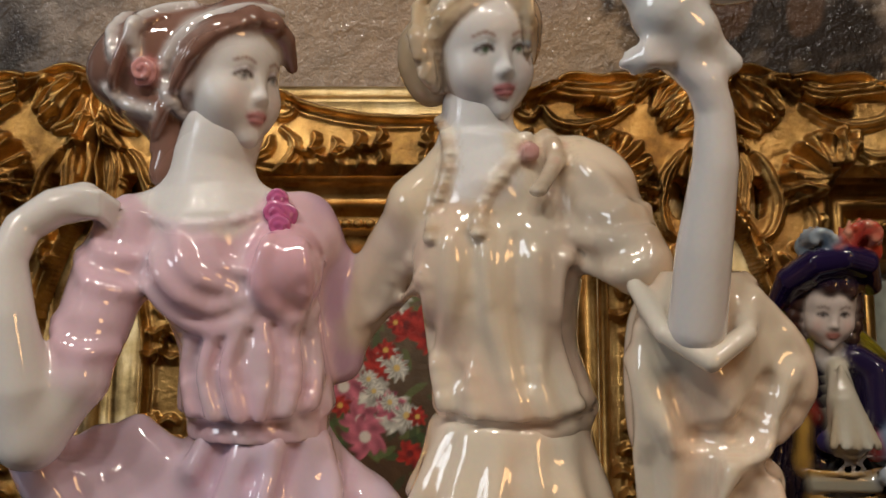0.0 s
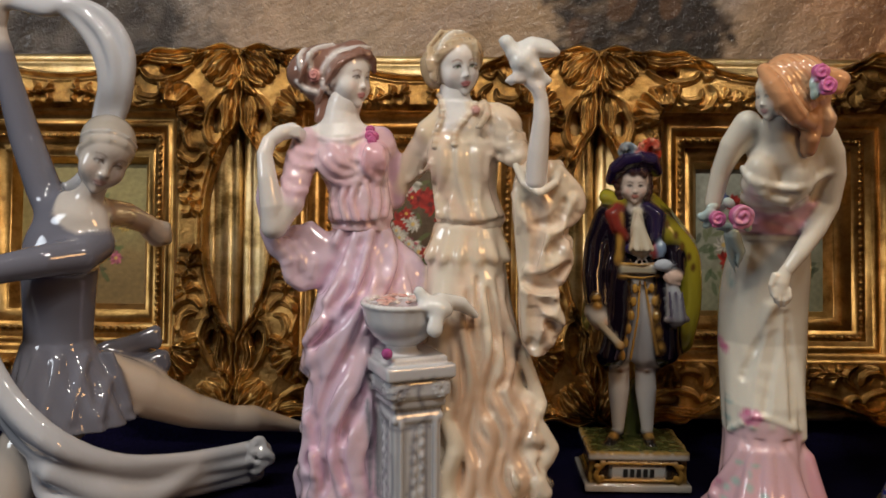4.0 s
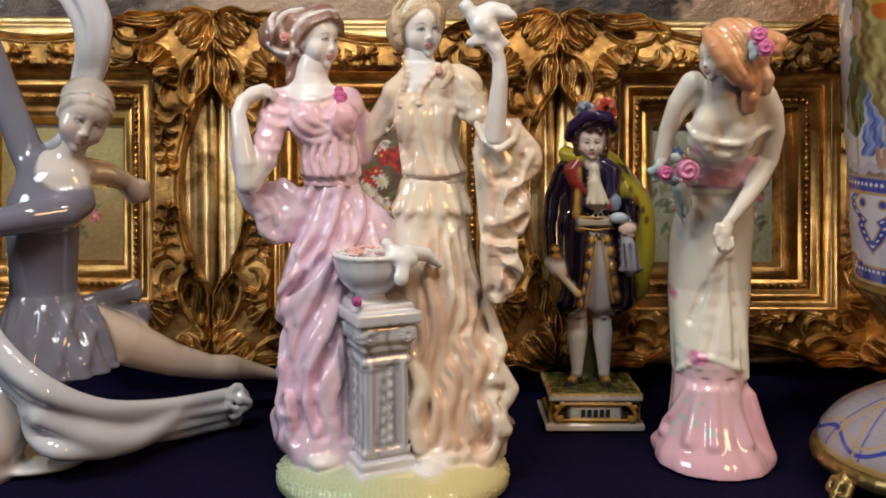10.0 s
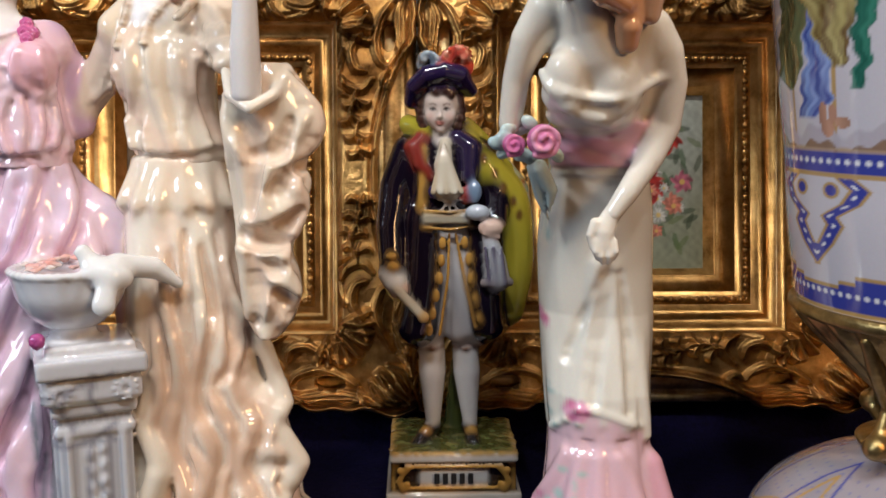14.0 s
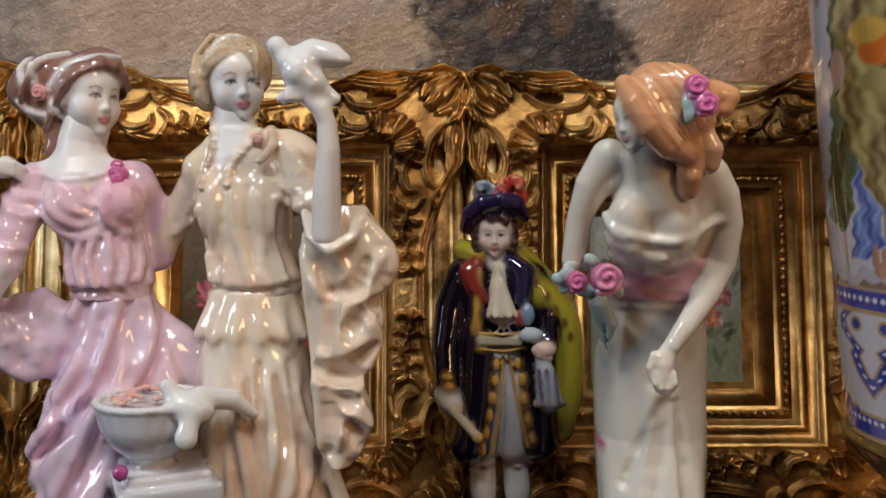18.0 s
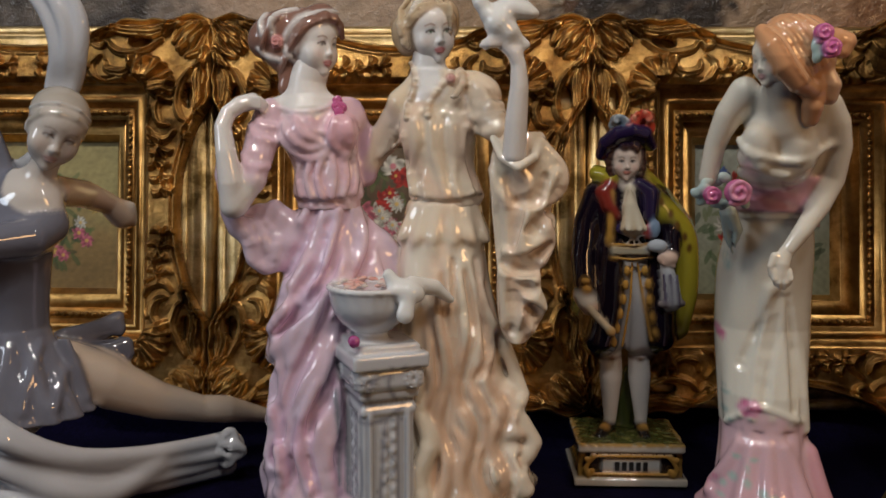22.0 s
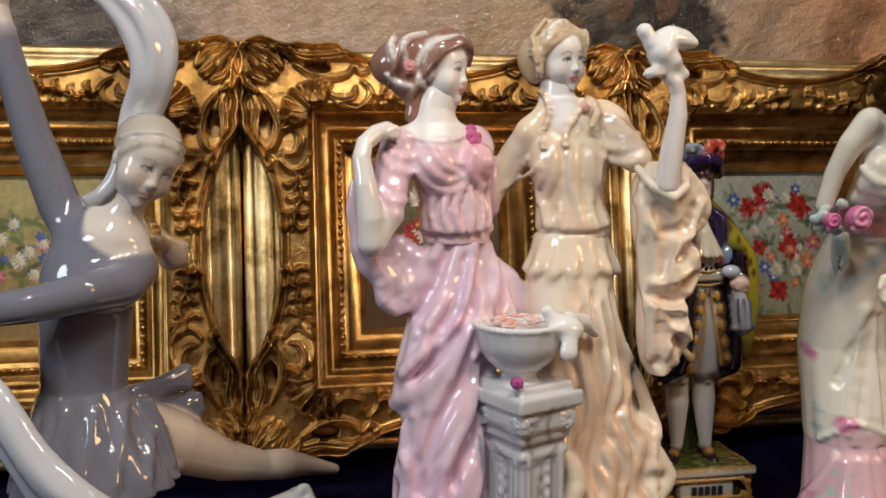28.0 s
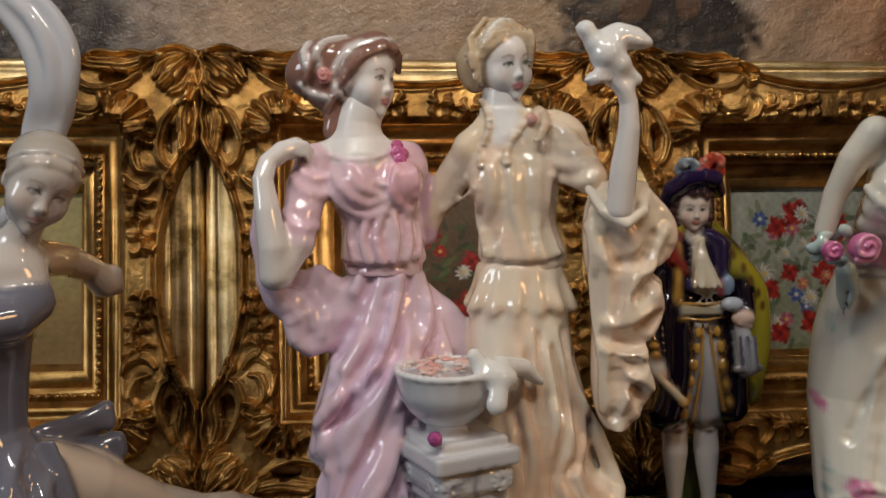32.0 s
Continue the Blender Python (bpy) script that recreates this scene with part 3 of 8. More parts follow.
def landscape(x, z):
    """Sandy evening sky with dark trees and rocks, loosely brushed."""
    c = np.zeros((*x.shape, 3)) + (0.44, 0.285, 0.155)
    c = mix(c, (0.56, 0.355, 0.21), 0.5 + 0.6 * waves(x, z, 3, 9))
    c = mix(c, (0.33, 0.265, 0.26), 0.75 * waves(0.5 * (x + z), z - 0.6 * x, 33, 34) - 0.05)
    c = mix(c, (0.40, 0.25, 0.08), 0.9 * waves(0.4 * (x + z), 1.2 * (z - 0.7 * x), 34, 70) - 0.25)
    c = mix(c, (0.36, 0.32, 0.29), 0.35 * waves(x + 0.1, z, 5, 20) + 0.30 + 1.2 * np.clip(-0.05 - x, 0, 0.4))
    c = mix(c, (0.44, 0.20, 0.09), np.clip((x - 0.14) / 0.12, 0, 1) * (0.6 + 0.4 * waves(x, z, 8, 30)))
    edge = 0.014 * waves(x, z, 11, 60) + 0.010 * waves(x, z, 12, 220)
    tree = np.clip((0.072 - np.abs(x - 0.100 + 0.3 * (z + 0.1)) + edge * 1.6) / 0.016, 0, 1)
    c = mix(c, (0.034, 0.023, 0.017), tree * (1.0 + 0.4 * waves(x, z, 13, 150)))
    c = mix(c, (0.46, 0.20, 0.07), np.clip(tree * (waves(x, z, 16, 90) - 0.25) * 1.2, 0, 0.16))
    c = mix(c, (0.12, 0.085, 0.06), np.clip((waves(x, z, 17, 45) - 0.30) * 1.4, 0, 0.35) * np.clip((x + 0.22) / 0.1, 0, 1))
    left = np.clip((-0.255 - x + edge * 2 + 0.25 * (z + 0.1)) / 0.05, 0, 1)
    c = mix(c, (0.05, 0.040, 0.034), left * (0.9 + 0.3 * waves(x, z, 14, 120)))
    rock = np.clip((0.03 + edge - np.abs(x - 0.245 - 0.4 * (z + 0.1))) / 0.015, 0, 1)
    c = mix(c, (0.15, 0.075, 0.04), rock * (0.7 + 0.5 * waves(x, z, 15, 90)))
    dabs = waves(x + 0.3 * z, z * 0.5, 22, 700) + 0.6 * waves(x, z, 21, 420)
    streak = waves(0.35 * (x + z), 1.3 * (z - 0.6 * x), 31, 300)
    return np.clip(c * (1 + 0.13 * dabs[..., None] + 0.16 * streak[..., None]), 0.01, 1)


def brushed(x, z):
    return -0.0007 * np.clip(waves(0.5 * (x + z), 1.2 * (z - 0.6 * x), 23, 420), -0.4, 1.2) - 0.0004 * waves(x, z, 24, 1100)


back = tagged(new("landscape_painting"), "large oil landscape with sandy sky and dark trees", "painting")
back.location = (0.0, 0.118, 0.36)
part("canvas", grid_picture("canvas", 1.5, 0.62, 0.0016, landscape, brushed), OIL, back)
part("stretcher", box_bm((-0.76, 0.004, -0.32), (0.76, 0.03, 0.32), 0.002), FLOOR_WOOD, back)


def flower(c, x, z, at, r, colour, heart, lobes, turn, ragged=0.18):
    dx, dz = x - at[0], z - at[1]
    d, a = np.hypot(dx, dz), np.arctan2(dz, dx)
    edge = r * (0.86 + 0.12 * np.cos(lobes * a + turn) + 0.6 * ragged * np.sin(9 * a + 900 * d + 3 * turn))
    w = np.clip((edge - d) / (0.16 * r), 0, 1)
    shade = 0.72 + 0.38 * np.cos(lobes * a + turn + 5 * d / r) * (d / r) + 0.15 * np.sin(800 * dx + 500 * dz)
    petal = np.clip(np.array(colour) * shade[..., None], 0, 1)
    c = c + (petal - c) * w[..., None]
    return mix(c, heart, np.clip((0.28 * r - d) / (0.1 * r), 0, 1) * 0.85)


def bouquet(seed, sky, ground, blooms, spread):
    def colour_of(x, z):
        rng = np.random.default_rng(seed)
        c = mix(np.zeros((*x.shape, 3)) + sky, ground, 0.5 - z / 0.05 + 0.4 * waves(x, z, seed, 120))
        c = np.clip(c * (1 + 0.22 * waves(x, z, seed + 1, 500)[..., None]), 0.01, 1)
        for i in range(90):
            a, r = rng.uniform(0, 6.3), spread * math.sqrt(rng.uniform(0, 1))
            at, t = (r * math.cos(a), r * math.sin(a) * 1.05 - 0.002), rng.uniform(0, 3.1)
            dx, dz = x - at[0], z - at[1]
            u, v = dx * math.cos(t) + dz * math.sin(t), -dx * math.sin(t) + dz * math.cos(t)
            leaf = [(0.05, 0.10, 0.03), (0.12, 0.16, 0.05), (0.03, 0.05, 0.02)][i % 3]
            c = mix(c, leaf, np.clip((1 - (u / 0.0062) ** 2 - (v / 0.0020) ** 2) * 1.6 + 0.5 * waves(x, z, i, 900), 0, 0.62) * ((u / 0.0066) ** 2 + (v / 0.0024) ** 2 < 1))
        for colour, heart, n, size, lobes in blooms:
            for i in range(n):
                a, r = rng.uniform(0, 6.3), spread * 0.92 * math.sqrt(rng.uniform(0, 1))
                at = (r * math.cos(a), r * math.sin(a) * 1.05)
                c = flower(c, x, z, at, size * rng.uniform(0.75, 1.2), colour, heart, lobes, rng.uniform(0, 6))
        return c

    return colour_of


RED, PINK, WHITE, BLUE, YELLOW = (0.48, 0.03, 0.02), (0.62, 0.16, 0.22), (0.72, 0.68, 0.58), (0.10, 0.16, 0.42), (0.7, 0.46, 0.1)
PICTURES = (
    bouquet(4, (0.36, 0.30, 0.12), (0.26, 0.17, 0.06), ((PINK, YELLOW, 6, 0.0055, 5), (WHITE, YELLOW, 7, 0.005, 7), (BLUE, BLUE, 6, 0.004, 5), (YELLOW, RED, 5, 0.005, 6)), 0.034),
    bouquet(9, (0.12, 0.08, 0.045), (0.07, 0.035, 0.015), ((WHITE, PINK, 4, 0.011, 4), (PINK, WHITE, 4, 0.010, 5), (RED, (0.1, 0.01, 0.01), 9, 0.0085, 4), (WHITE, YELLOW, 7, 0.006, 11), (RED, YELLOW, 6, 0.006, 6)), 0.042),
    bouquet(17, (0.37, 0.38, 0.31), (0.26, 0.27, 0.18), ((BLUE, WHITE, 5, 0.0055, 6), (WHITE, YELLOW, 9, 0.0065, 9), (PINK, YELLOW, 5, 0.007, 5), (RED, (0.14, 0.01, 0.01), 9, 0.0095, 4), (WHITE, YELLOW, 6, 0.005, 9), ((0.75, 0.25, 0.16), YELLOW, 6, 0.006, 5)), 0.050),
)

# ---- gilt frames ----
FW, FH = 0.1275, 0.131          # half width and height of the outer rail
PW, PH = 0.048, 0.0535         # half width and height of the picture opening


def ring(outer, inner, profile):
    """A mitred moulding between two rectangles: profile of (share from outer to inner, height)."""
    v, q = [], []
    for s, h in profile:
        w = [o + (i - o) * s for o, i in zip(outer, inner)]
        v += [(-w[0], -h, -w[1]), (w[0], -h, -w[1]), (w[0], -h, w[1]), (-w[0], -h, w[1])]
    for r in range(len(profile) - 1):
        for k in range(4):
            q.append((r * 4 + k, r * 4 + (k + 1) % 4, (r + 1) * 4 + (k + 1) % 4, (r + 1) * 4 + k))
    return raw_mesh("moulding", v, q, smooth=False)


def scoop(t, deep=0.0165, wide=0.52):
    """How far the cast ornament draws back from the rail's edge, along a side (-1 to 1)."""
    a = np.abs(t)
    inner = np.clip((wide - a) / wide, 0, 1)
    s = deep * (1 - (1 - inner) ** 2.2)
    lip = 0.004 * np.exp(-((a - 0.56) / 0.06) ** 2)
    knob = -0.0055 * np.exp(-((a - 0.90) / 0.085) ** 2) - 0.002 * np.exp(-((a - 0.70) / 0.05) ** 2)
    return s + lip * -0.5 + knob


def ornament_mesh():
    """Cast corner ornament, modelled for one corner and mirrored: leaves, scrolls and a shell laid as tapering ribbed strokes."""
    step = 0.00062
    xs, zs = np.arange(-FW - 0.008, FW + 0.008, step), np.arange(-FH - 0.008, FH + 0.008, step)
    u, v = np.meshgrid(xs, zs, indexing="ij")
    au, av = np.abs(u), np.abs(v)
    ex = FW - scoop(v / FH, 0.0215, 0.60) - au          # distance inside the scalloped edge, sideways
    ez = FH - scoop(u / FW) - av
    edge = np.minimum(ex, ez)
    inner = np.maximum(au - 0.083, av - 0.0885)
    a0, b0 = FW - au, FH - av                           # from the outer corner
    a, b = a0 + 0.0008 * waves(u, v, 41, 160), b0 + 0.0008 * waves(u, v, 43, 160)
    near = np.clip((0.084 - np.minimum(np.maximum(a0, b0), 0.2)) / 0.016, 0, 1)   # cast corner pieces, plain field between
    h = 0.0060 + 0.0022 * near + 0.0030 * np.clip(1 - inner / 0.040, 0, 1) ** 2
    h += 0.0040 * np.exp(-((edge - 0.0022) / 0.0014) ** 2) + 0.0026 * np.exp(-((edge - 0.0062) / 0.0011) ** 2) * (0.4 + 0.6 * near)   # double rolled edge
    h -= 0.0014 * np.exp(-((edge - 0.0042) / 0.0008) ** 2)

    def stroke(points, widths, height, ribs=2, base=None):
        """Raises a tapering leaf or scroll with long ribs along a curve."""
        nonlocal h
        p = smooth_profile(points, 6 * len(points))
        w = np.interp(np.linspace(0, 1, len(p)), np.linspace(0, 1, len(widths)), widths)
        for flip in (False, True):
            x0, y0 = (b, a) if flip else (a, b)
            best, across, size = np.full(a.shape, 9.0), np.zeros(a.shape), np.ones(a.shape)
            for (px, py), (qx, qy), w0, w1 in zip(p[:-1], p[1:], w[:-1], w[1:]):
                dx, dy = qx - px, qy - py
                n = math.hypot(dx, dy) + 1e-9
                t = np.clip(((x0 - px) * dx + (y0 - py) * dy) / (n * n), 0, 1)
                ox, oy = x0 - px - dx * t, y0 - py - dy * t
                ww = w0 + (w1 - w0) * t
                d = np.hypot(ox, oy) / ww
                m = d < best
                best, size = np.where(m, d, best), np.where(m, ww, size)
                across = np.where(m, (ox * dy - oy * dx) / n / ww, across)
            dome = np.sqrt(np.clip(1 - best**2, 0, 1))
            rib = 0.78 + 0.22 * np.cos(np.pi * ribs * across)
            lift = h + 0 * dome if base is None else np.full(a.shape, base)
            h = np.where(best < 1, np.maximum(h, lift + height * dome * rib), h)

    mm = lambda *q: [(i / 1000, j / 1000) for i, j in q]
    # corner rolls
    for pts, w in ((((4, 4), (12, 13), (20, 22)), (0.0035, 0.0060, 0.0020)), (((4, 12), (8, 20), (16, 25)), (0.0030, 0.0048, 0.0016)), (((3, 20), (5, 28), (11, 32)), (0.0026, 0.0040, 0.0014))):
        stroke(mm(*pts), w, 0.0060, 3)
    # long C-scroll beside the edge, with a curled end
    stroke(mm((6, 30), (9, 42), (8, 56), (7, 68), (10, 78), (16, 80), (18, 75), (15, 72)), (0.0020, 0.0040, 0.0036, 0.0034, 0.0032, 0.0026, 0.0022, 0.0014), 0.0058, 3)
    stroke(mm((14, 34), (20, 44), (23, 55), (20, 66), (15, 70)), (0.0018, 0.0030, 0.0032, 0.0026, 0.0014), 0.0050, 2)
    # fan of the shell
    for k in range(5):
        t = radians(45 + 17 * k)
        stroke([(0.047 - 0.004 * math.cos(t), 0.047 - 0.004 * math.sin(t)), (0.047 - 0.013 * math.cos(t), 0.047 - 0.013 * math.sin(t)), (0.047 - 0.021 * math.cos(t), 0.047 - 0.021 * math.sin(t))], (0.0010, 0.0026, 0.0030), 0.0052, 1)
    # leaves and curls between shell and inner rail
    for pts, w, hh in ((((44, 44), (52, 52), (60, 60)), (0.0030, 0.0044, 0.0012), 0.0056), (((46, 52), (54, 60), (52, 68), (46, 66)), (0.0020, 0.0034, 0.0028, 0.0014), 0.0050), (((30, 52), (36, 60), (34, 70), (28, 72)), (0.0016, 0.0030, 0.0030, 0.0014), 0.0050), (((40, 60), (44, 72), (40, 80)), (0.0016, 0.0030, 0.0012), 0.0046),
                       (((26, 40), (31, 48), (40, 50)), (0.0016, 0.0028, 0.0014), 0.0044), (((24, 76), (30, 82), (38, 80), (42, 74)), (0.0014, 0.0028, 0.0026, 0.0012), 0.0046), (((50, 74), (46, 82), (38, 86)), (0.0012, 0.0026, 0.0010), 0.0042)):
        stroke(mm(*pts), w, hh, 2)
    # leaf sprig running along the side
    for k in range(4):
        c = 88 + 9 * k
        x = 33 + 2.5 * math.sin(1.7 * k)
        stroke(mm((x, c - 5), (x + 1, c), (x - 1, c + 6)), (0.0008, 0.0018, 0.0008), 0.0044, 1)
        stroke(mm((x, c), (x - 5, c + 3), (x - 8, c + 1)), (0.0008, 0.0026, 0.0006), 0.0044, 2)
        stroke(mm((x, c + 1), (x + 5, c + 4), (x + 8, c + 2)), (0.0008, 0.0026, 0.0006), 0.0044, 2)
    h += 0.00020 * waves(u, v, 31, 420) + 0.00016 * waves(u, v, 33, 1300) + 0.00010 * near * waves(u, v, 35, 2600)
    h *= np.clip(0.55 + inner / 0.008, 0.55, 1.0)
    a, b = a0, b0
    hole = np.hypot((a - 0.0485) / 0.0085, (b - 0.0150) / 0.0042) < 1
    hole |= np.hypot((b - 0.052) / 0.0085, (a - 0.0150) / 0.0040) < 1
    keep = (edge > 0) & (inner > 0) & ~hole
    n, m = u.shape
    cell = keep[:-1, :-1] & keep[1:, :-1] & keep[:-1, 1:] & keep[1:, 1:]
    ids = np.arange(n * m).reshape(n, m)
    i, j = np.nonzero(cell)
    front = np.stack([ids[i, j], ids[i + 1, j], ids[i + 1, j + 1], ids[i, j + 1]], 1)
    skirt = []
    pad = np.pad(cell, 1)
    for di, dj, e in ((-1, 0, ((0, 1), (0, 0))), (1, 0, ((1, 0), (1, 1))), (0, -1, ((0, 0), (1, 0))), (0, 1, ((1, 1), (0, 1)))):
        open_ = cell & ~pad[1 + di : 1 + di + cell.shape[0], 1 + dj : 1 + dj + cell.shape[1]]
        i, j = np.nonzero(open_)
        p, s = ids[i + e[0][0], j + e[0][1]], ids[i + e[1][0], j + e[1][1]]
        skirt.append(np.stack([s, p, p + n * m, s + n * m], 1))
    q = np.concatenate([front, *skirt])
    v3 = np.concatenate([np.stack([u, -(0.012 + h), v], -1).reshape(-1, 3), np.stack([u, np.full_like(u, -0.010), v], -1).reshape(-1, 3)])
    used = np.unique(q)
    remap = np.full(len(v3), -1)
    remap[used] = np.arange(len(used))
    return raw_mesh("ornament", v3[used], remap[q])


def beads_mesh():
    """A carved band of leaf-and-dart round the opening."""
    vs, qs = [], []
    base = bmesh.new()
    bmesh.ops.create_icosphere(base, subdivisions=1, radius=1.0)
    bv = np.array([v.co[:] for v in base.verts])
    bq = np.array([[v.index for v in f.verts] for f in base.faces])
    base.free()
    at = 0
    w, h, gap = 0.0655, 0.0712, 0.0052
    spots = []
    for s in (-1, 1):
        k = int(2 * w / gap)
        spots += [(-w + (i + 0.5) * 2 * w / k, s * h, 1) for i in range(k)]
        k = int(2 * h / gap)
        spots += [(s * w, -h + (i + 0.5) * 2 * h / k, 0) for i in range(k)]
    for i, (x, z, along) in enumerate(spots):
        size = np.array([0.0025, 0.0016, 0.0021] if along else [0.0021, 0.0016, 0.0025])
        vs.append(bv * size + (x, 0.0000, z))
        qs.append(bq + at)
        at += len(bv)
        off = np.array([0.0026, 0, 0.0] if along else [0, 0, 0.0026])
        vs.append(bv * (0.0008, 0.0013, 0.0008) * (1.0, 1.0, 2.0 if along else 1.0) + (x, 0.0002, z) + off)
        qs.append(bq + at)
        at += len(bv)
    return raw_mesh("bead_band", np.concatenate(vs), np.concatenate(qs))


def picture_frame(x, picture, label):
    f = tagged(new("picture_frame"), label, "picture frame", "gilt frames in a row")
    f.matrix_world = Matrix.Translation((x, 0.030, 0.1530)) @ pose(0, 0, 0, -math.degrees(FRAME_LEAN), 0, 0)
    part("rail", ring((FW, FH), (0.080, 0.086), RAIL), GILT_RAIL, f, "plain bright gilt rail with grooves")
    part("ornament", ORNAMENT, GILT_CAST, f, "cast scrolls and shells in worn antique gilding")
    part("cove", ring((0.086, 0.0915), (0.0685, 0.0742), COVE), GILT_LINER, f)
    tagged(part("bead_band", BEADS, GILT_CAST, f), kind="stuff")
    part("bead_bed", ring((0.0690, 0.0747), (0.0612, 0.0668), ((0, -0.024), (0, 0.0000), (1, -0.0030), (1, -0.024))), GILT_LINER, f)
    part("liner", ring((0.0616, 0.0672), (PW, PH), LINER), GILT_LINER, f, "flat satin gilt liner with a bright bevel")
    p = part("picture", picture, OIL, f, "small oil painting of mixed garden flowers")
    p.location = (0, 0.0255, 0)
    return f


RAIL = ((0, -0.030), (0, 0.004), (0.05, 0.007), (0.10, 0.0075), (0.12, 0.0055), (0.16, 0.0055), (0.18, 0.008), (0.30, 0.009), (0.36, 0.0095), (0.38, 0.007), (0.42, 0.007), (0.44, 0.010), (1, 0.010), (1, -0.012))
COVE = ((0, -0.004), (0, 0.0155), (0.14, 0.0165), (0.26, 0.0150), (0.30, 0.0105), (0.46, 0.0060), (0.58, 0.0050), (0.62, 0.0066), (0.78, 0.0058), (0.82, 0.0020), (1, 0.0000), (1, -0.020))
LINER = ((0, -0.0100), (0.05, -0.0060), (0.62, -0.0150), (0.68, -0.0146), (0.72, -0.0170), (1, -0.0235), (1, -0.030))
ORNAMENT = ornament_mesh()
ORNAMENT.materials.append(GILT_CAST)
BEADS = beads_mesh()
BEADS.materials.append(GILT_CAST)
for fx, colour_of, label in zip((-0.3465, -0.0895, 0.1675), PICTURES, (
        "ornate gilt frame round a yellow-toned flower painting", "ornate gilt frame round poppies and daisies on brown",
        "ornate gilt frame round red and white flowers on grey-green")):
    picture_frame(fx, grid_picture("picture", 2 * PW + 0.002, 2 * PH + 0.002, 0.00065, colour_of, None, FLOWER_OIL), label)


# ---- figurines ----
SKIN = (0.82, 0.78, 0.75)


def figurine(name, clay, label, extra=(), mat=None, matt=(), bent=None):
    """matt: (centre, radius) of places left with a dull finish, such as faces."""
    v, q, c = join_arrays([clay.skin(name), *extra])
    shine = np.ones(len(v))
    for centre, radius in matt:
        shine = np.minimum(shine, np.clip((np.linalg.norm(v - np.array(centre), axis=1) - radius) / 0.003, 0, 1))
    if bent:                                  # the pose leans: rows of height and set-back, about a pivot in front
        pivot, rows = bent
        set_back = np.interp(v[:, 2], [r[0] for r in rows], [r[1] for r in rows])
        grow = 1 + set_back / (v[:, 1] - pivot[1])
        v = np.array(pivot) + (v - np.array(pivot)) * grow[:, None]
        v[:, 2] -= min(0.0, v[:, 2].min()) * np.clip(1 - v[:, 2] / 0.11, 0, 1) ** 1.5   # the foot stays on the table
    me = raw_mesh(name, v, q, np.column_stack([c, shine]))
    me.materials.append(mat or PORCELAIN)
    return tagged(new(name, me), label, "figurine", "porcelain figures on the table")


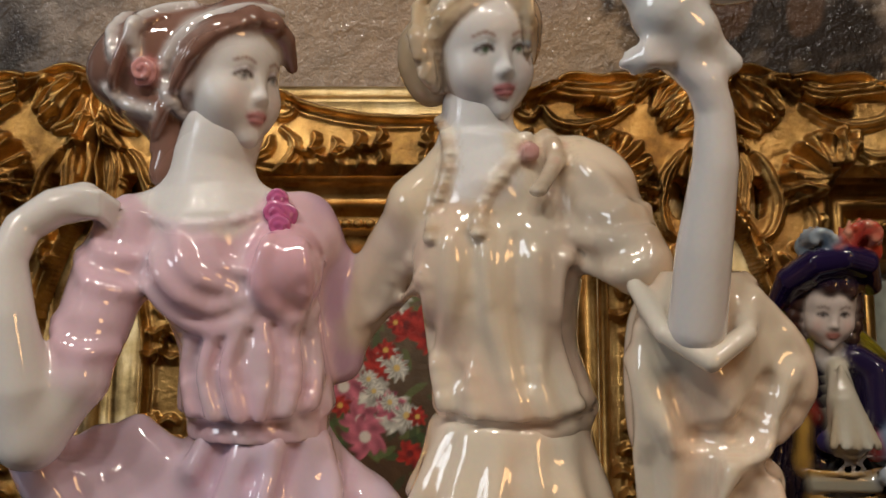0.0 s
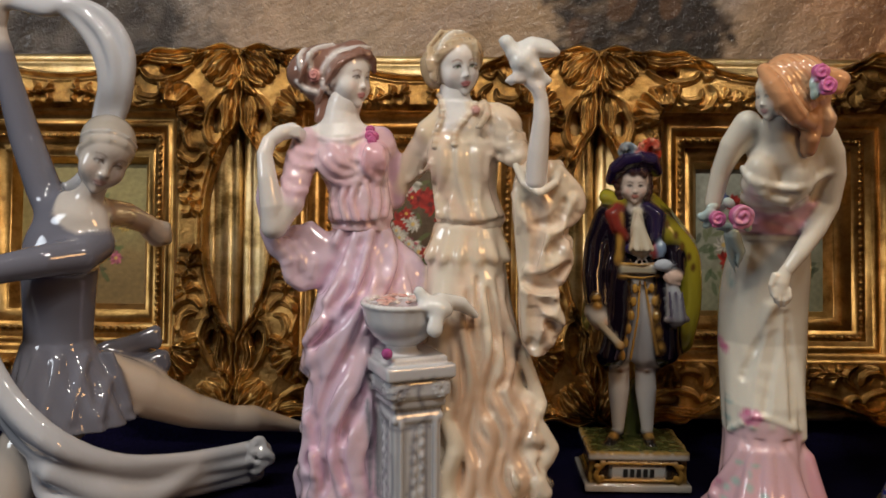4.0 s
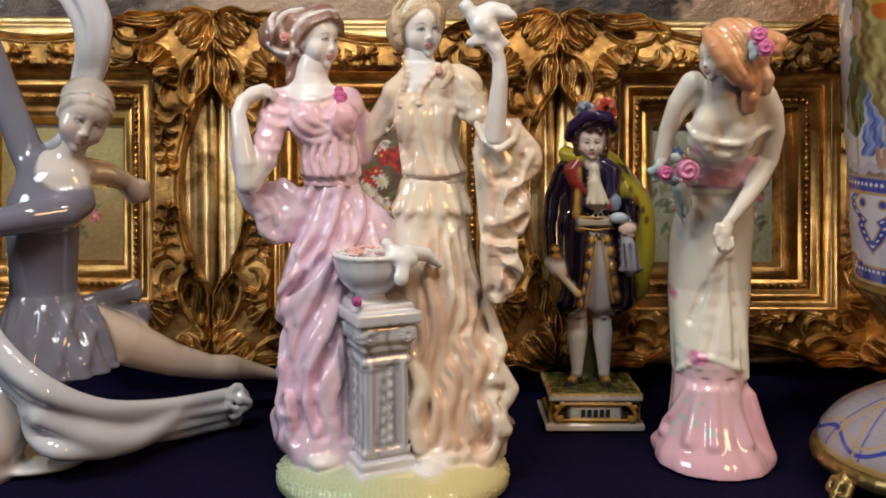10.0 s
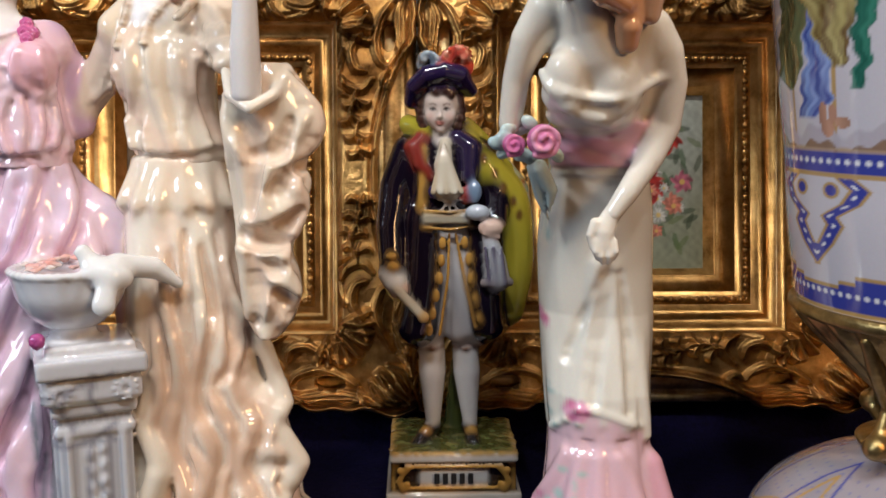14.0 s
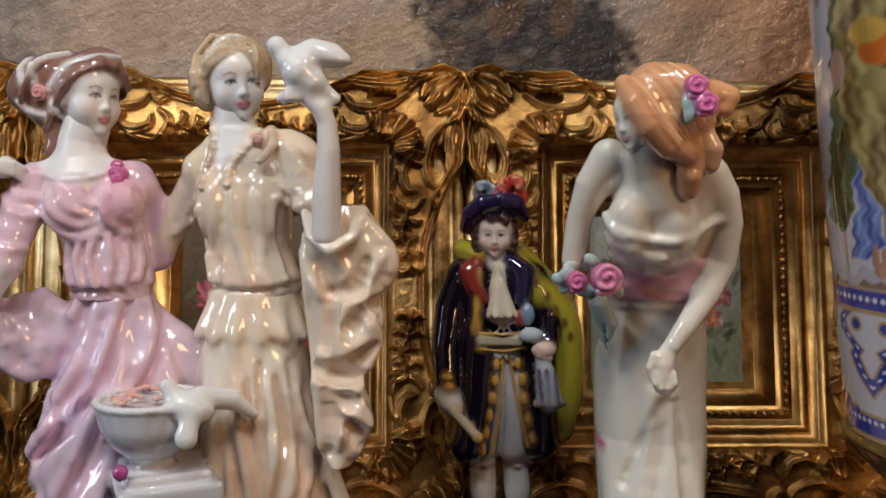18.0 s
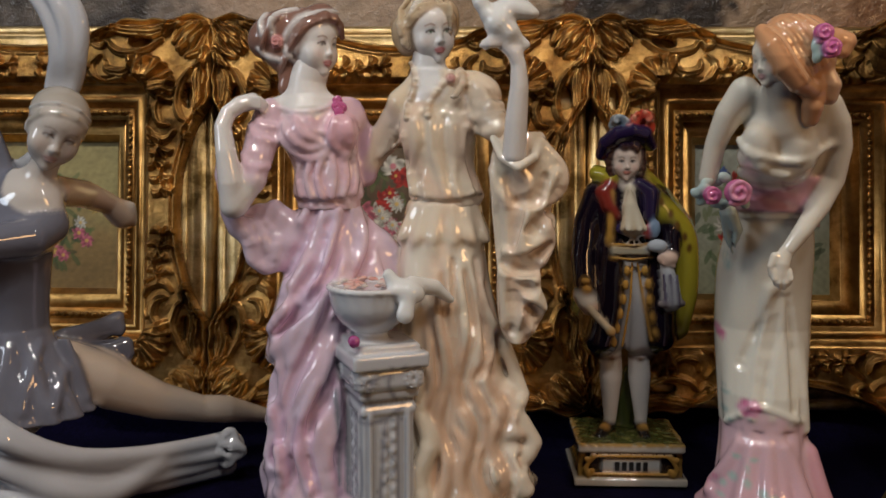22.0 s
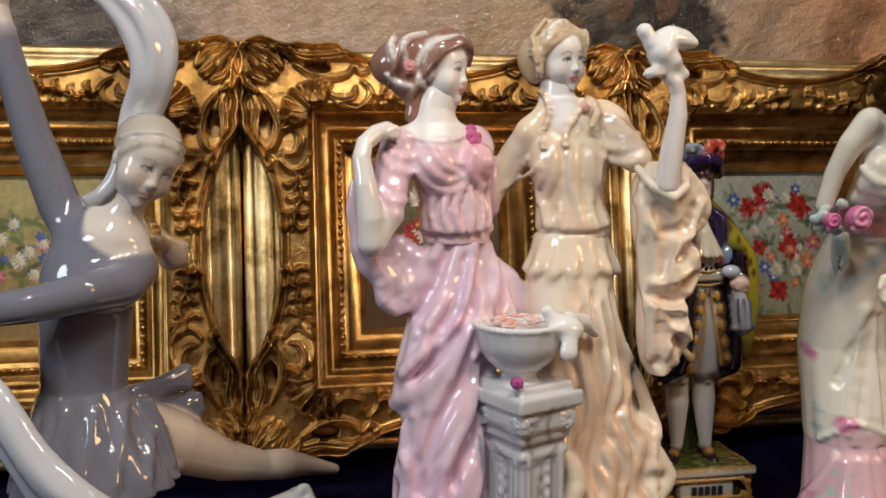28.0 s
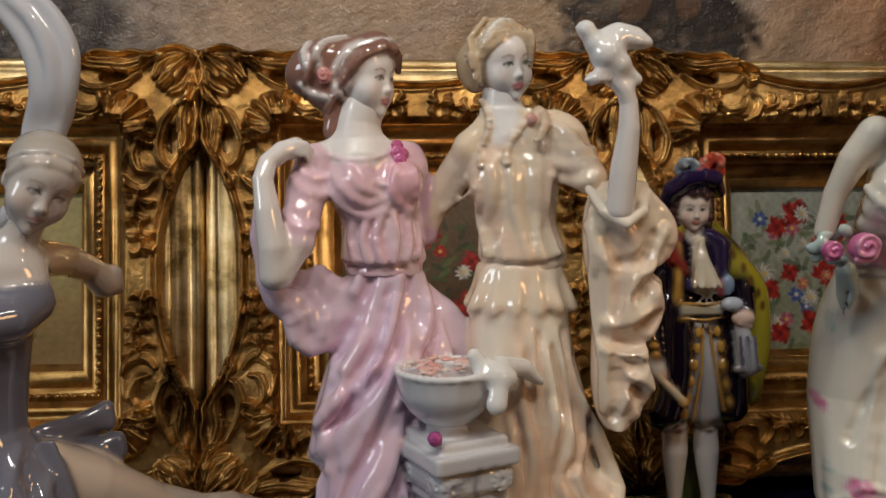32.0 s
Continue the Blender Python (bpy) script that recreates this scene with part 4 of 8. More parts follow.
class Face:
    """A modelled head: axes across, forward and up, and s from the eyes to the chin."""

    def __init__(self, clay, c, s, yaw, pitch=0.0, roll=0.0):
        self.clay, self.c, self.s = clay, np.array(c, float), s
        m = np.array((Matrix.Rotation(radians(yaw), 3, "Z") @ Matrix.Rotation(radians(roll), 3, "Y") @ Matrix.Rotation(radians(pitch), 3, "X")))
        self.axes = np.array([m @ (1, 0, 0), m @ (0, -1, 0), m @ (0, 0, 1)])

    def at(self, a, b, h):
        return self.c + self.s * (np.array([a, b, h]) @ self.axes)

    def egg(self, p, r, colour, k=0.1, cut=False):
        self.clay.egg(self.at(*p), np.array(r) * self.s, colour, k * self.s, self.axes, cut)

    def limb(self, pts, radii, colour, k=0.05):
        self.clay.limb([self.at(*p) for p in pts], [r * self.s for r in radii], colour, k * self.s)

    def model(self, skin, slim=1.0):
        self.egg((0, -0.10, 0.30), (0.70 * slim, 0.80, 0.70), skin, 0.1)
        self.egg((0, 0.10, -0.10), (0.62 * slim, 0.56, 0.74), skin, 0.2)
        self.egg((0, 0.20, -0.52), (0.46 * slim, 0.42, 0.40), skin, 0.25)
        self.egg((0, 0.46, -0.86), (0.13, 0.13, 0.12), skin, 0.22)
        self.egg((0, 0.34, 0.36), (0.46 * slim, 0.34, 0.36), skin, 0.2)
        for i in (-1, 1):
            self.egg((0.34 * i * slim, 0.37, -0.30), (0.22, 0.21, 0.24), skin, 0.22)
            self.egg((0.255 * i * slim, 0.78, 0.015), (0.155, 0.13, 0.085), None, 0.10, True)
            self.egg((0.250 * i * slim, 0.525, 0.0), (0.125, 0.125, 0.115), skin, 0.03)
            self.limb([(0.13 * i, 0.63, 0.02), (0.25 * i * slim, 0.655, 0.075), (0.37 * i * slim, 0.56, 0.01)], (0.020, 0.028, 0.018), skin, 0.05)
            self.egg((0.075 * i, 0.66, -0.325), (0.052, 0.07, 0.048), skin, 0.08)
            self.egg((0.65 * i * slim, -0.08, -0.10), (0.07, 0.14, 0.20), skin, 0.05)
        self.limb([(0, 0.61, 0.10), (0, 0.69, -0.14), (0, 0.735, -0.28)], (0.052, 0.060, 0.074), skin, 0.14)
        self.egg((0, 0.60, -0.44), (0.10, 0.08, 0.12), skin, 0.14)

    def mark(self, a, h, r, colour, edge=0.4):
        q = self.clay.reach(self.at(a, 0.3, h), self.axes[1], 1.2 * self.s)
        if q is not None:
            self.clay.brush(q, r * self.s, colour, edge)

    def line(self, pts, r, colour, edge=0.4):
        for a, h in smooth_profile(pts, 14 * len(pts)):
            self.mark(a, h, r, colour, edge)

    def paint(self, lips, lash, brow, iris, shade=None, blush=None, slim=1.0, fine=1.0):
        e = 0.25 * slim
        if blush:
            for i in (-1, 1):
                self.mark(0.36 * i * slim, -0.30, 0.26, blush, 1.0)
        self.egg((0, 0.625, -0.535), (0.150, 0.075, 0.040), lips, 0.035)
        self.egg((0, 0.620, -0.615), (0.120, 0.080, 0.050), lips, 0.035)
        self.line([(-0.150, -0.555), (-0.04, -0.515), (0, -0.530), (0.04, -0.515), (0.150, -0.555)], 0.040 * fine, lips)
        self.line([(-0.105, -0.600), (0, -0.640), (0.105, -0.600)], 0.045 * fine, lips)
        self.line([(-0.150, -0.560), (0, -0.573), (0.150, -0.560)], 0.020 * fine, tuple(0.55 * c for c in lips))
        for i in (-1, 1):
            if shade:
                self.line([((e - 0.10) * i, 0.075), (e * i, 0.105), ((e + 0.12) * i, 0.060)], 0.050, shade, 0.9)
            self.line([((e - 0.07) * i, 0.0), (e * i, -0.008), ((e + 0.07) * i, 0.0)], 0.050, (0.80, 0.79, 0.78), 0.6)
            if iris:
                self.mark(e * i, 0.002, 0.064 * fine, iris, 0.5)
                self.mark(e * i, 0.002, 0.032 * fine, tuple(0.25 * c for c in iris), 0.6)
            self.line([((e - 0.115) * i, -0.010), ((e - 0.05) * i, 0.050), ((e + 0.04) * i, 0.054), ((e + 0.135) * i, -0.005)], 0.030 * fine, lash)
            self.line([((e - 0.06) * i, -0.058), ((e + 0.06) * i, -0.058), ((e + 0.12) * i, -0.02)], 0.014 * fine, tuple(0.4 * a + 0.6 * b for a, b in zip(lash, (0.7, 0.6, 0.56))))
            self.line([((e - 0.13) * i, 0.180), (e * i, 0.235), ((e + 0.16) * i, 0.185)], 0.024 * fine, brow)


# two women by a pillar
LILAC, CREAM, STONE = (0.74, 0.58, 0.70), (0.82, 0.67, 0.49), (0.60, 0.61, 0.64)
BROWN_HAIR, BLONDE = (0.27, 0.145, 0.11), (0.54, 0.40, 0.25)
pair = Clay((-0.172, -0.222, -0.002), (0.016, -0.090, 0.222), 0.00105)


def grass(x, y, z, a, t, wave):
    w = np.clip((x + 0.10) / 0.05, 0, 1)[..., None] + 0 * wave[..., None]
    tip = np.clip(0.5 + wave, 0, 1)[..., None]
    return np.array((0.36, 0.43, 0.24)) * (1 - w) + np.array((0.56, 0.48, 0.18)) * w + 0.14 * tip


def streaks(base, glow, number, lift=0.55):
    def paint(x, y, z, a, t, wave):
        w = np.clip(0.5 + 0.5 * np.sin(number * a + 5 * t + 3 * np.sin(4 * t)), 0, 1)[..., None] ** 2
        return np.array(base) * (1 - lift * w) + np.array(glow) * lift * w

    return paint


def face_on(corner, right, below, box):
    """A plan of the front of a piece: turns plan places (u, v) into (x, z)."""
    u0, v0, u1, v1 = box
    return lambda u, v: tuple(corner[k] + (right[k] - corner[k]) * (u - u0) / (u1 - u0) + (below[k] - corner[k]) * (v - v0) / (v1 - v0) for k in (0, 2))


ROBE = face_on((-0.1649, -0.1680, 0.1833), (0.0075, -0.1680, 0.1843), (-0.1729, -0.1680, -0.0375), (0, 0, 807, 944))


def guides(plan, heights, rows):
    """One guide for each row of plan places across, taken at the given plan heights."""
    return [[plan(u, v) for u, v in zip(row, heights)] for row in rows]


PINK_SKIRT = [(0.016, -0.114, -0.150, 0.027, 0.026, 0.0045), (0.035, -0.117, -0.150, 0.027, 0.026, 0.0045), (0.06, -0.119, -0.150, 0.0245, 0.024, 0.0042), (0.085, -0.117, -0.149, 0.0225, 0.022, 0.0038), (0.11, -0.118, -0.147, 0.0245, 0.021, 0.0034), (0.14, -0.113, -0.146, 0.0225, 0.018, 0.0026), (0.160, -0.1125, -0.144, 0.018, 0.0140, 0.0015), (0.176, -0.1115, -0.144, 0.0155, 0.0125, 0.0006)]
pair.drape([(*r[:5], 0.3 * r[5]) for r in PINK_SKIRT], [(12, 0.85, 0.4, 2.0), (23, 0.22, 1.2, 3.6)], streaks(LILAC, (0.80, 0.54, 0.58), 7))
pair.pleats(guides(ROBE, (30, 110, 190, 270, 350, 430, 500, 570, 640, 720), (
    (165, 140, 105, 78, 62, 60, 60, 60, 60, 60), (205, 190, 160, 125, 104, 86, 64, 60, 60, 60),
    (246, 246, 232, 200, 162, 136, 112, 92, 84, 80), (280, 290, 288, 262, 220, 186, 160, 136, 130, 122), (320, 338, 340, 325, 290, 244, 212, 196, 180, 184),
    (362, 392, 410, 400, 350, 310, 272, 250, 246, 250))), 0.0020, ROBE(0, 25)[1], 0.020, -0.143, 0.95, 0.0090)
# the train between the two
pair.limb([(-0.0997, -0.1380, 0.1681), (-0.0896, -0.1360, 0.1540), (-0.0770, -0.1340, 0.1350), (-0.0721, -0.1360, 0.1065)], (0.004, 0.009, 0.010, 0.012), (0.74, 0.58, 0.69), 0.006)
pair.limb([(-0.0953, -0.1470, 0.1614), (-0.0883, -0.1500, 0.1405), (-0.0870, -0.1500, 0.1157)], (0.003, 0.004, 0.004), (0.76, 0.58, 0.67), 0.005)
# cream skirt with its tunic
CREAM_SKIRT = [(0.014, -0.046, -0.147, 0.036, 0.029, 0.0046), (0.04, -0.044, -0.147, 0.034, 0.028, 0.0050), (0.07, -0.046, -0.146, 0.031, 0.026, 0.0048), (0.10, -0.051, -0.145, 0.0265, 0.023, 0.0040), (0.13, -0.053, -0.144, 0.0235, 0.020, 0.0028), (0.155, -0.055, -0.143, 0.021, 0.0165, 0.0012), (0.178, -0.0555, -0.142, 0.0175, 0.0135, 0.0006)]
pair.drape([(*r[:5], 0.3 * r[5]) for r in CREAM_SKIRT], [(13, 0.85, 0.0, -1.5), (25, 0.22, 2.2, -2.6)], streaks((0.80, 0.73, 0.61), (0.80, 0.56, 0.40), 5, 0.6))
TUNIC = [(0.1580, -0.0545, -0.1425, 0.0244, 0.0192, 0.0018), (0.1630, -0.0545, -0.1425, 0.0226, 0.0178, 0.0016), (0.1700, -0.0542, -0.1425, 0.0196, 0.0152, 0.0008), (0.178, -0.0535, -0.142, 0.0176, 0.0136, 0.0002)]
pair.drape(TUNIC, [(9, 0.8, 0.5, 0.2), (5, 0.5, 1.0, 0)], streaks((0.80, 0.69, 0.54), (0.80, 0.60, 0.44), 6, 0.6), 0.0015)
for x0, x1, z1, r in ((-0.0700, -0.0765, 0.1555, 0.0024), (-0.0640, -0.0680, 0.1560, 0.0026), (-0.0570, -0.0590, 0.1545, 0.0030), (-0.0500, -0.0488, 0.1565, 0.0026), (-0.0430, -0.0392, 0.1545, 0.0030), (-0.0385, -0.0325, 0.1575, 0.0022)):
    pair.ridge([(x0, 0.1740), (0.5 * (x0 + x1), 0.1660), (x1, z1)], (0.0008, 0.0018, r), 0.0026, 0.35, (0.80, 0.68, 0.53))
    pair.valley([(x0 + 0.0034, 0.1730), (0.5 * (x0 + x1) + 0.0036, 0.1650), (x1 + 0.0042, 0.1570)], (0.0006, 0.0014, 0.0018), 0.002)
pair.pleats(guides(ROBE, (100, 200, 280, 340, 410, 475, 545, 610, 670, 745), (
    (440, 455, 462, 470, 490, 462, 470, 474, 468, 470), (488, 505, 515, 500, 505, 520, 505, 498, 520, 505), (525, 548, 556, 535, 566, 540, 548, 556, 545, 560),
    (572, 562, 580, 600, 580, 598, 606, 584, 600, 590), (600, 615, 650, 625, 662, 630, 640, 650, 632, 655), (640, 660, 684, 700, 706, 690, 726, 690, 718, 698))), 0.0022, ROBE(0, 128)[1], 0.018, -0.140, 0.95, 0.0085)
for line, r in ((((702, 432), (664, 478), (718, 542), (676, 600), (710, 650), (684, 705)), 0.0054), (((552, 270), (590, 320), (560, 370), (604, 415), (568, 470), (606, 530), (580, 590), (610, 650), (588, 735)), 0.0030), (((462, 430), (494, 458), (466, 515), (482, 590)), 0.0030), (((640, 280), (658, 330), (632, 390), (655, 450), (628, 520), (650, 600)), 0.0026)):
    pair.fold(CREAM_SKIRT, [(ROBE(u, v)[0], 0, ROBE(u, v)[1]) for u, v in line], [r * (0.8 + 0.4 * (n % 2)) for n in range(len(line))], None, 0.0045, 0.25)
for line, r in ((((100, 640), (122, 690), (165, 655), (204, 704), (238, 664), (264, 712)), 0.0032), (((300, 150), (225, 260), (140, 345), (110, 370)), 0.0026), (((275, 330), (205, 420), (130, 500)), 0.0026), (((262, 100), (205, 215), (128, 300)), 0.0022), (((268, 480), (225, 540), (150, 590), (110, 620)), 0.0026)):
    pair.fold(PINK_SKIRT, [(ROBE(u, v)[0], 0, ROBE(u, v)[1]) for u, v in line], [r * (0.8 + 0.4 * (n % 2)) for n in range(len(line))], None, 0.0065, 0.45)
pair.ball((-0.1159, -0.1760, 0.0206), (0.0085, 0.010, 0.005), SKIN)
pair.ball((-0.0559, -0.1800, 0.0169), (0.0085, 0.011, 0.005), SKIN)

# the woman in pink: bodice, arms, head (finer clay for both upper bodies)
def bust_plan(u, v, y):
    """A place on the upper bodies from a face-on plan, y deep."""
    return (-0.136 + (u - 231) * 0.000118, y, 0.255 - (v - 129) * 0.000118)


def skirt_plan(u, v, y):
    """A place on the skirts from a face-on plan, y deep."""
    return (-0.095 + (u - 688) * 0.000293, y, 0.1155 - (v - 495) * 0.000293)


def flat(plan, pts):
    return [(q[0], q[2]) for q in (plan(u, v, 0) for u, v in pts)]


def deep(plan, pts):
    return [plan(*p) for p in pts]


low = pair
pair.soften(3)
PINK_FOLDS = (((600, 288), (572, 346), (542, 400)), ((650, 296), (630, 380), (592, 440), (546, 482)), ((682, 300), (690, 356), (664, 420), (640, 470)), ((638, 418), (606, 493), (568, 569), (540, 644)), ((650, 468), (638, 543), (606, 619), (565, 676), (552, 740)), ((587, 399), (565, 462), (534, 499)), ((619, 581), (593, 644), (587, 707), (606, 764)), ((647, 569), (650, 644), (636, 707), (646, 770)), ((548, 560), (530, 610), (538, 660), (526, 720)),
              ((622, 310), (596, 390), (560, 440)), ((566, 640), (548, 690), (560, 730), (548, 776)))
CREAM_FOLDS = (((801, 493), (809, 588), (797, 640), (806, 720), (800, 790)), ((832, 380), (839, 506), (858, 569), (832, 644), (868, 707), (846, 790)), ((870, 380), (889, 537), (868, 581), (896, 644), (880, 732), (908, 795)), ((905, 400), (927, 487), (933, 569), (962, 600), (944, 657), (970, 690), (946, 735), (966, 785)),
               ((816, 400), (818, 470), (836, 560), (818, 650), (838, 720), (824, 790)), ((852, 400), (866, 500), (848, 600), (874, 660), (858, 740), (872, 792)), ((888, 420), (910, 520), (900, 580), (926, 630), (908, 690), (930, 740), (916, 792)))
# Valleys get a darker mauve-pink: fold shade painted in along with the blush.
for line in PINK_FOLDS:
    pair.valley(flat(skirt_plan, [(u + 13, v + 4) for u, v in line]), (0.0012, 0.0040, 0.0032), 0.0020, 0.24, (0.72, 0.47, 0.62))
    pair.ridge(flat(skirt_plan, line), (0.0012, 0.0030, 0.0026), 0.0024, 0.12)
# Valleys get a peach-brown: fold shade painted in along with the peach tint.
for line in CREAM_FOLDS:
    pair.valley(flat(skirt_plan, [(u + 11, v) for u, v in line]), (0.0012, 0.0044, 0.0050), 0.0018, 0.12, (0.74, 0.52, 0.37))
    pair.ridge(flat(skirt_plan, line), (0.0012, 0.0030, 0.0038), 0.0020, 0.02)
for line in (((904, 470), (940, 540), (975, 590), (952, 640), (982, 690), (958, 740), (985, 790)), ((800, 560), (786, 620), (806, 680), (790, 740), (802, 795))):
    pair.ridge(flat(skirt_plan, line), (0.0016, 0.0050, 0.0046), 0.0020, -0.1, (0.80, 0.70, 0.56))
pair.soften(1)
pair.drape([(0.0, -0.077, -0.157, 0.067, 0.050, 0.0008), (0.006, -0.077, -0.157, 0.068, 0.050, 0.0016), (0.012, -0.077, -0.156, 0.065, 0.046, 0.0016), (0.017, -0.077, -0.155, 0.057, 0.038, 0.0012)], [(130, 0.7, 0, 1.2), (211, 0.5, 1, -1.6)], grass, 0.002)
pair = Clay((-0.170, -0.206, 0.160), (0.010, -0.118, 0.285), 0.00072)
PINK = (0.78, 0.53, 0.60)
PINK_TOP = [(0.1735, -0.1122, -0.144, 0.0160, 0.0130, 0.0003), (0.1775, -0.1125, -0.144, 0.0164, 0.0138, 0.0003), (0.1800, -0.1125, -0.1445, 0.0178, 0.0154, 0.0003), (0.1845, -0.1128, -0.1445, 0.0174, 0.0152, 0.0003), (0.1935, -0.1136, -0.1450, 0.0163, 0.0138, 0.0003), (0.2042, -0.1165, -0.145, 0.0178, 0.0128, 0.0002), (0.2112, -0.1172, -0.1445, 0.0180, 0.0116, 0), (0.2183, -0.1180, -0.1435, 0.0176, 0.0098, 0), (0.2235, -0.1185, -0.143, 0.0150, 0.0080, 0), (0.2262, -0.1195, -0.143, 0.0090, 0.0060, 0)]
pair.drape(PINK_TOP, [(17, 0.8, 0, 0.2), (11, 0.5, 0.6, 0)], streaks(PINK, (0.74, 0.57, 0.62), 7, 0.8))
pair.limb(deep(bust_plan, ((188, 425, -0.146), (240, 398, -0.146), (380, 386, -0.146), (500, 402, -0.144), (536, 440, -0.143))), (0.0062, 0.0058, 0.0056, 0.0056, 0.0056), PINK, 0.004)
pair.egg(bust_plan(325, 508, -0.1540), (0.0094, 0.0082, 0.0090), None, 0.006)
pair.egg(bust_plan(500, 494, -0.1530), (0.0076, 0.0078, 0.0085), (0.80, 0.48, 0.55), 0.006)
for line in (((328, 625), (316, 690), (330, 762)), ((376, 622), (358, 690), (378, 765)), ((422, 612), (404, 680), (426, 766)), ((462, 604), (474, 680), (462, 766)), ((506, 600), (520, 690), (508, 765)), ((543, 592), (552, 690), (546, 760))):
    pair.ridge(flat(bust_plan, line), (0.0007, 0.0014, 0.0009), 0.0024, 0.2)
    pair.valley(flat(bust_plan, [(u + 22, v) for u, v in line]), (0.0004, 0.0008, 0.0005), 0.002)
for line, radii in ((((218, 440), (246, 520), (320, 592), (410, 600), (458, 548), (476, 455)), (0.0007, 0.0013, 0.0010)), (((248, 425), (285, 505), (360, 566), (425, 552)), (0.0006, 0.0012, 0.0007)), (((305, 428), (342, 500), (404, 532)), (0.0006, 0.0011, 0.0006)),
                    (((360, 440), (390, 490), (430, 500)), (0.0005, 0.0009, 0.0005)), (((476, 440), (462, 530), (520, 594), (552, 570)), (0.0006, 0.0012, 0.0008)), (((535, 450), (545, 520), (528, 580)), (0.0006, 0.0010, 0.0006))):
    pair.ridge(flat(bust_plan, line), radii, 0.0026, 0.15)
pair.valley(flat(bust_plan, ((290, 778), (380, 786), (480, 782), (566, 768))), (0.0010, 0.0010), 0.002, 0.3)
# neck, and the bare neckline over the dress
pair.limb(deep(bust_plan, ((345, 400, -0.1450), (342, 345, -0.1445), (345, 290, -0.1440), (362, 235, -0.1440))), (0.0125, 0.0100, 0.0092, 0.0092), SKIN, 0.006)
nx, ny, nz = bust_plan(335, 330, -0.150)
pair.brush((nx, ny, nz), (0.0170, 0.030, 0.0096), SKIN, 0.10)
pair.ridge(flat(bust_plan, ((188, 372), (240, 398), (310, 416), (380, 414), (440, 396), (476, 368))), (0.0008, 0.0008), 0.0010, 0.1, (0.76, 0.58, 0.64))
# arms
pair.limb(deep(bust_plan, ((525, 405, -0.141), (552, 480, -0.136), (572, 600, -0.134), (584, 690, -0.135))), (0.0060, 0.0060, 0.0058, 0.0050), (0.62, 0.42, 0.56), 0.004)
pair.limb(deep(bust_plan, ((192, 432, -0.147), (166, 500, -0.150), (152, 600, -0.157), (142, 690, -0.162))), (0.0078, 0.0084, 0.0078, 0.0060), (0.78, 0.56, 0.65), 0.004)
for line in (((120, 470), (160, 520), (222, 540)), ((96, 590), (140, 640), (206, 640)), ((150, 424), (170, 470), (232, 478))):
    pair.ridge(flat(bust_plan, line), (0.0004, 0.0012, 0.0005), 0.0034, 0.1, (0.80, 0.55, 0.64))
pair.limb(deep(bust_plan, ((142, 695, -0.162), (78, 788, -0.1650))), (0.0056, 0.0062), SKIN, 0.003)
pair.limb(deep(bust_plan, ((62, 796, -0.166), (62, 700, -0.168), (45, 580, -0.168), (31, 480, -0.166), (46, 424, -0.163), (92, 387, -0.160), (136, 374, -0.157))), (0.0062, 0.0060, 0.0050, 0.0041, 0.0038, 0.0041, 0.0042), SKIN, 0.003)
for k in range(4):
    pair.limb(deep(bust_plan, ((134, 360 + 11 * k, -0.1600), (168, 362 + 12 * k, -0.1590), (190 - 5 * k, 380 + 13 * k, -0.1545))), (0.0014, 0.0013, 0.0009), SKIN, 0.0007)
bust = pair
# her head, turned to her left, in finer clay still
pair = Clay((-0.1530, -0.1730, 0.2270), (-0.0980, -0.1170, 0.2810), 0.0004)
face = Face(pair, (-0.1192, -0.1440, 0.2537), 0.0157, 54, 0, 3)
face.model(SKIN, 1.04)
for u, v, y, r in ((330, 80, -0.1370, 0.0122), (262, 80, -0.1385, 0.0120), (205, 90, -0.1410, 0.0104), (168, 118, -0.1410, 0.0092), (232, 172, -0.1420, 0.0086), (268, 232, -0.1425, 0.0062), (264, 282, -0.1440, 0.0044), (250, 318, -0.1450, 0.0034), (402, 36, -0.1400, 0.0088)):
    pair.ball(bust_plan(u, v, y), r, BROWN_HAIR, 0.003)
pair.limb(deep(bust_plan, ((470, 40, -0.1490), (432, 30, -0.1500), (386, 58, -0.1505), (346, 104, -0.1510), (318, 152, -0.1500), (306, 204, -0.1475))), (0.0016, 0.0032, 0.0042, 0.0042, 0.0036, 0.0020), BROWN_HAIR, 0.002)
pair.limb(deep(bust_plan, ((466, 34, -0.1480), (484, 58, -0.1440), (488, 104, -0.1390))), (0.0024, 0.0022, 0.0014), BROWN_HAIR, 0.002)
for k in range(10):
    tone = (0.34, 0.19, 0.145) if k % 2 else (0.20, 0.10, 0.075)
    pair.ridge(flat(bust_plan, ((452 - 13 * k, 34 + 5 * k), (370 - 10 * k, 34 + 16 * k), (300 - 6 * k, 70 + 18 * k), (250 - 2 * k, 110 + 18 * k))), (0.0007, 0.0011, 0.0008), 0.0007, 0.3, tone)
    pair.ridge(flat(bust_plan, ((262 - 6 * k, 20 + 3 * k), (205 - 4 * k, 30 + 13 * k), (160, 60 + 16 * k))), (0.0006, 0.0009, 0.0006), 0.0007, 0.3, tone)
for pts in (((486, 2), (413, 8), (340, 32), (290, 74), (262, 126)), ((304, -8), (236, 12), (208, 52), (216, 110)), ((180, 12), (164, 48), (172, 98)), ((150, 156), (188, 186), (244, 204)), ((300, 205), (285, 190), (262, 150))):
    pair.ridge(flat(bust_plan, pts), (0.0013, 0.0018, 0.0014), 0.0006, 0.35, (0.76, 0.72, 0.70))
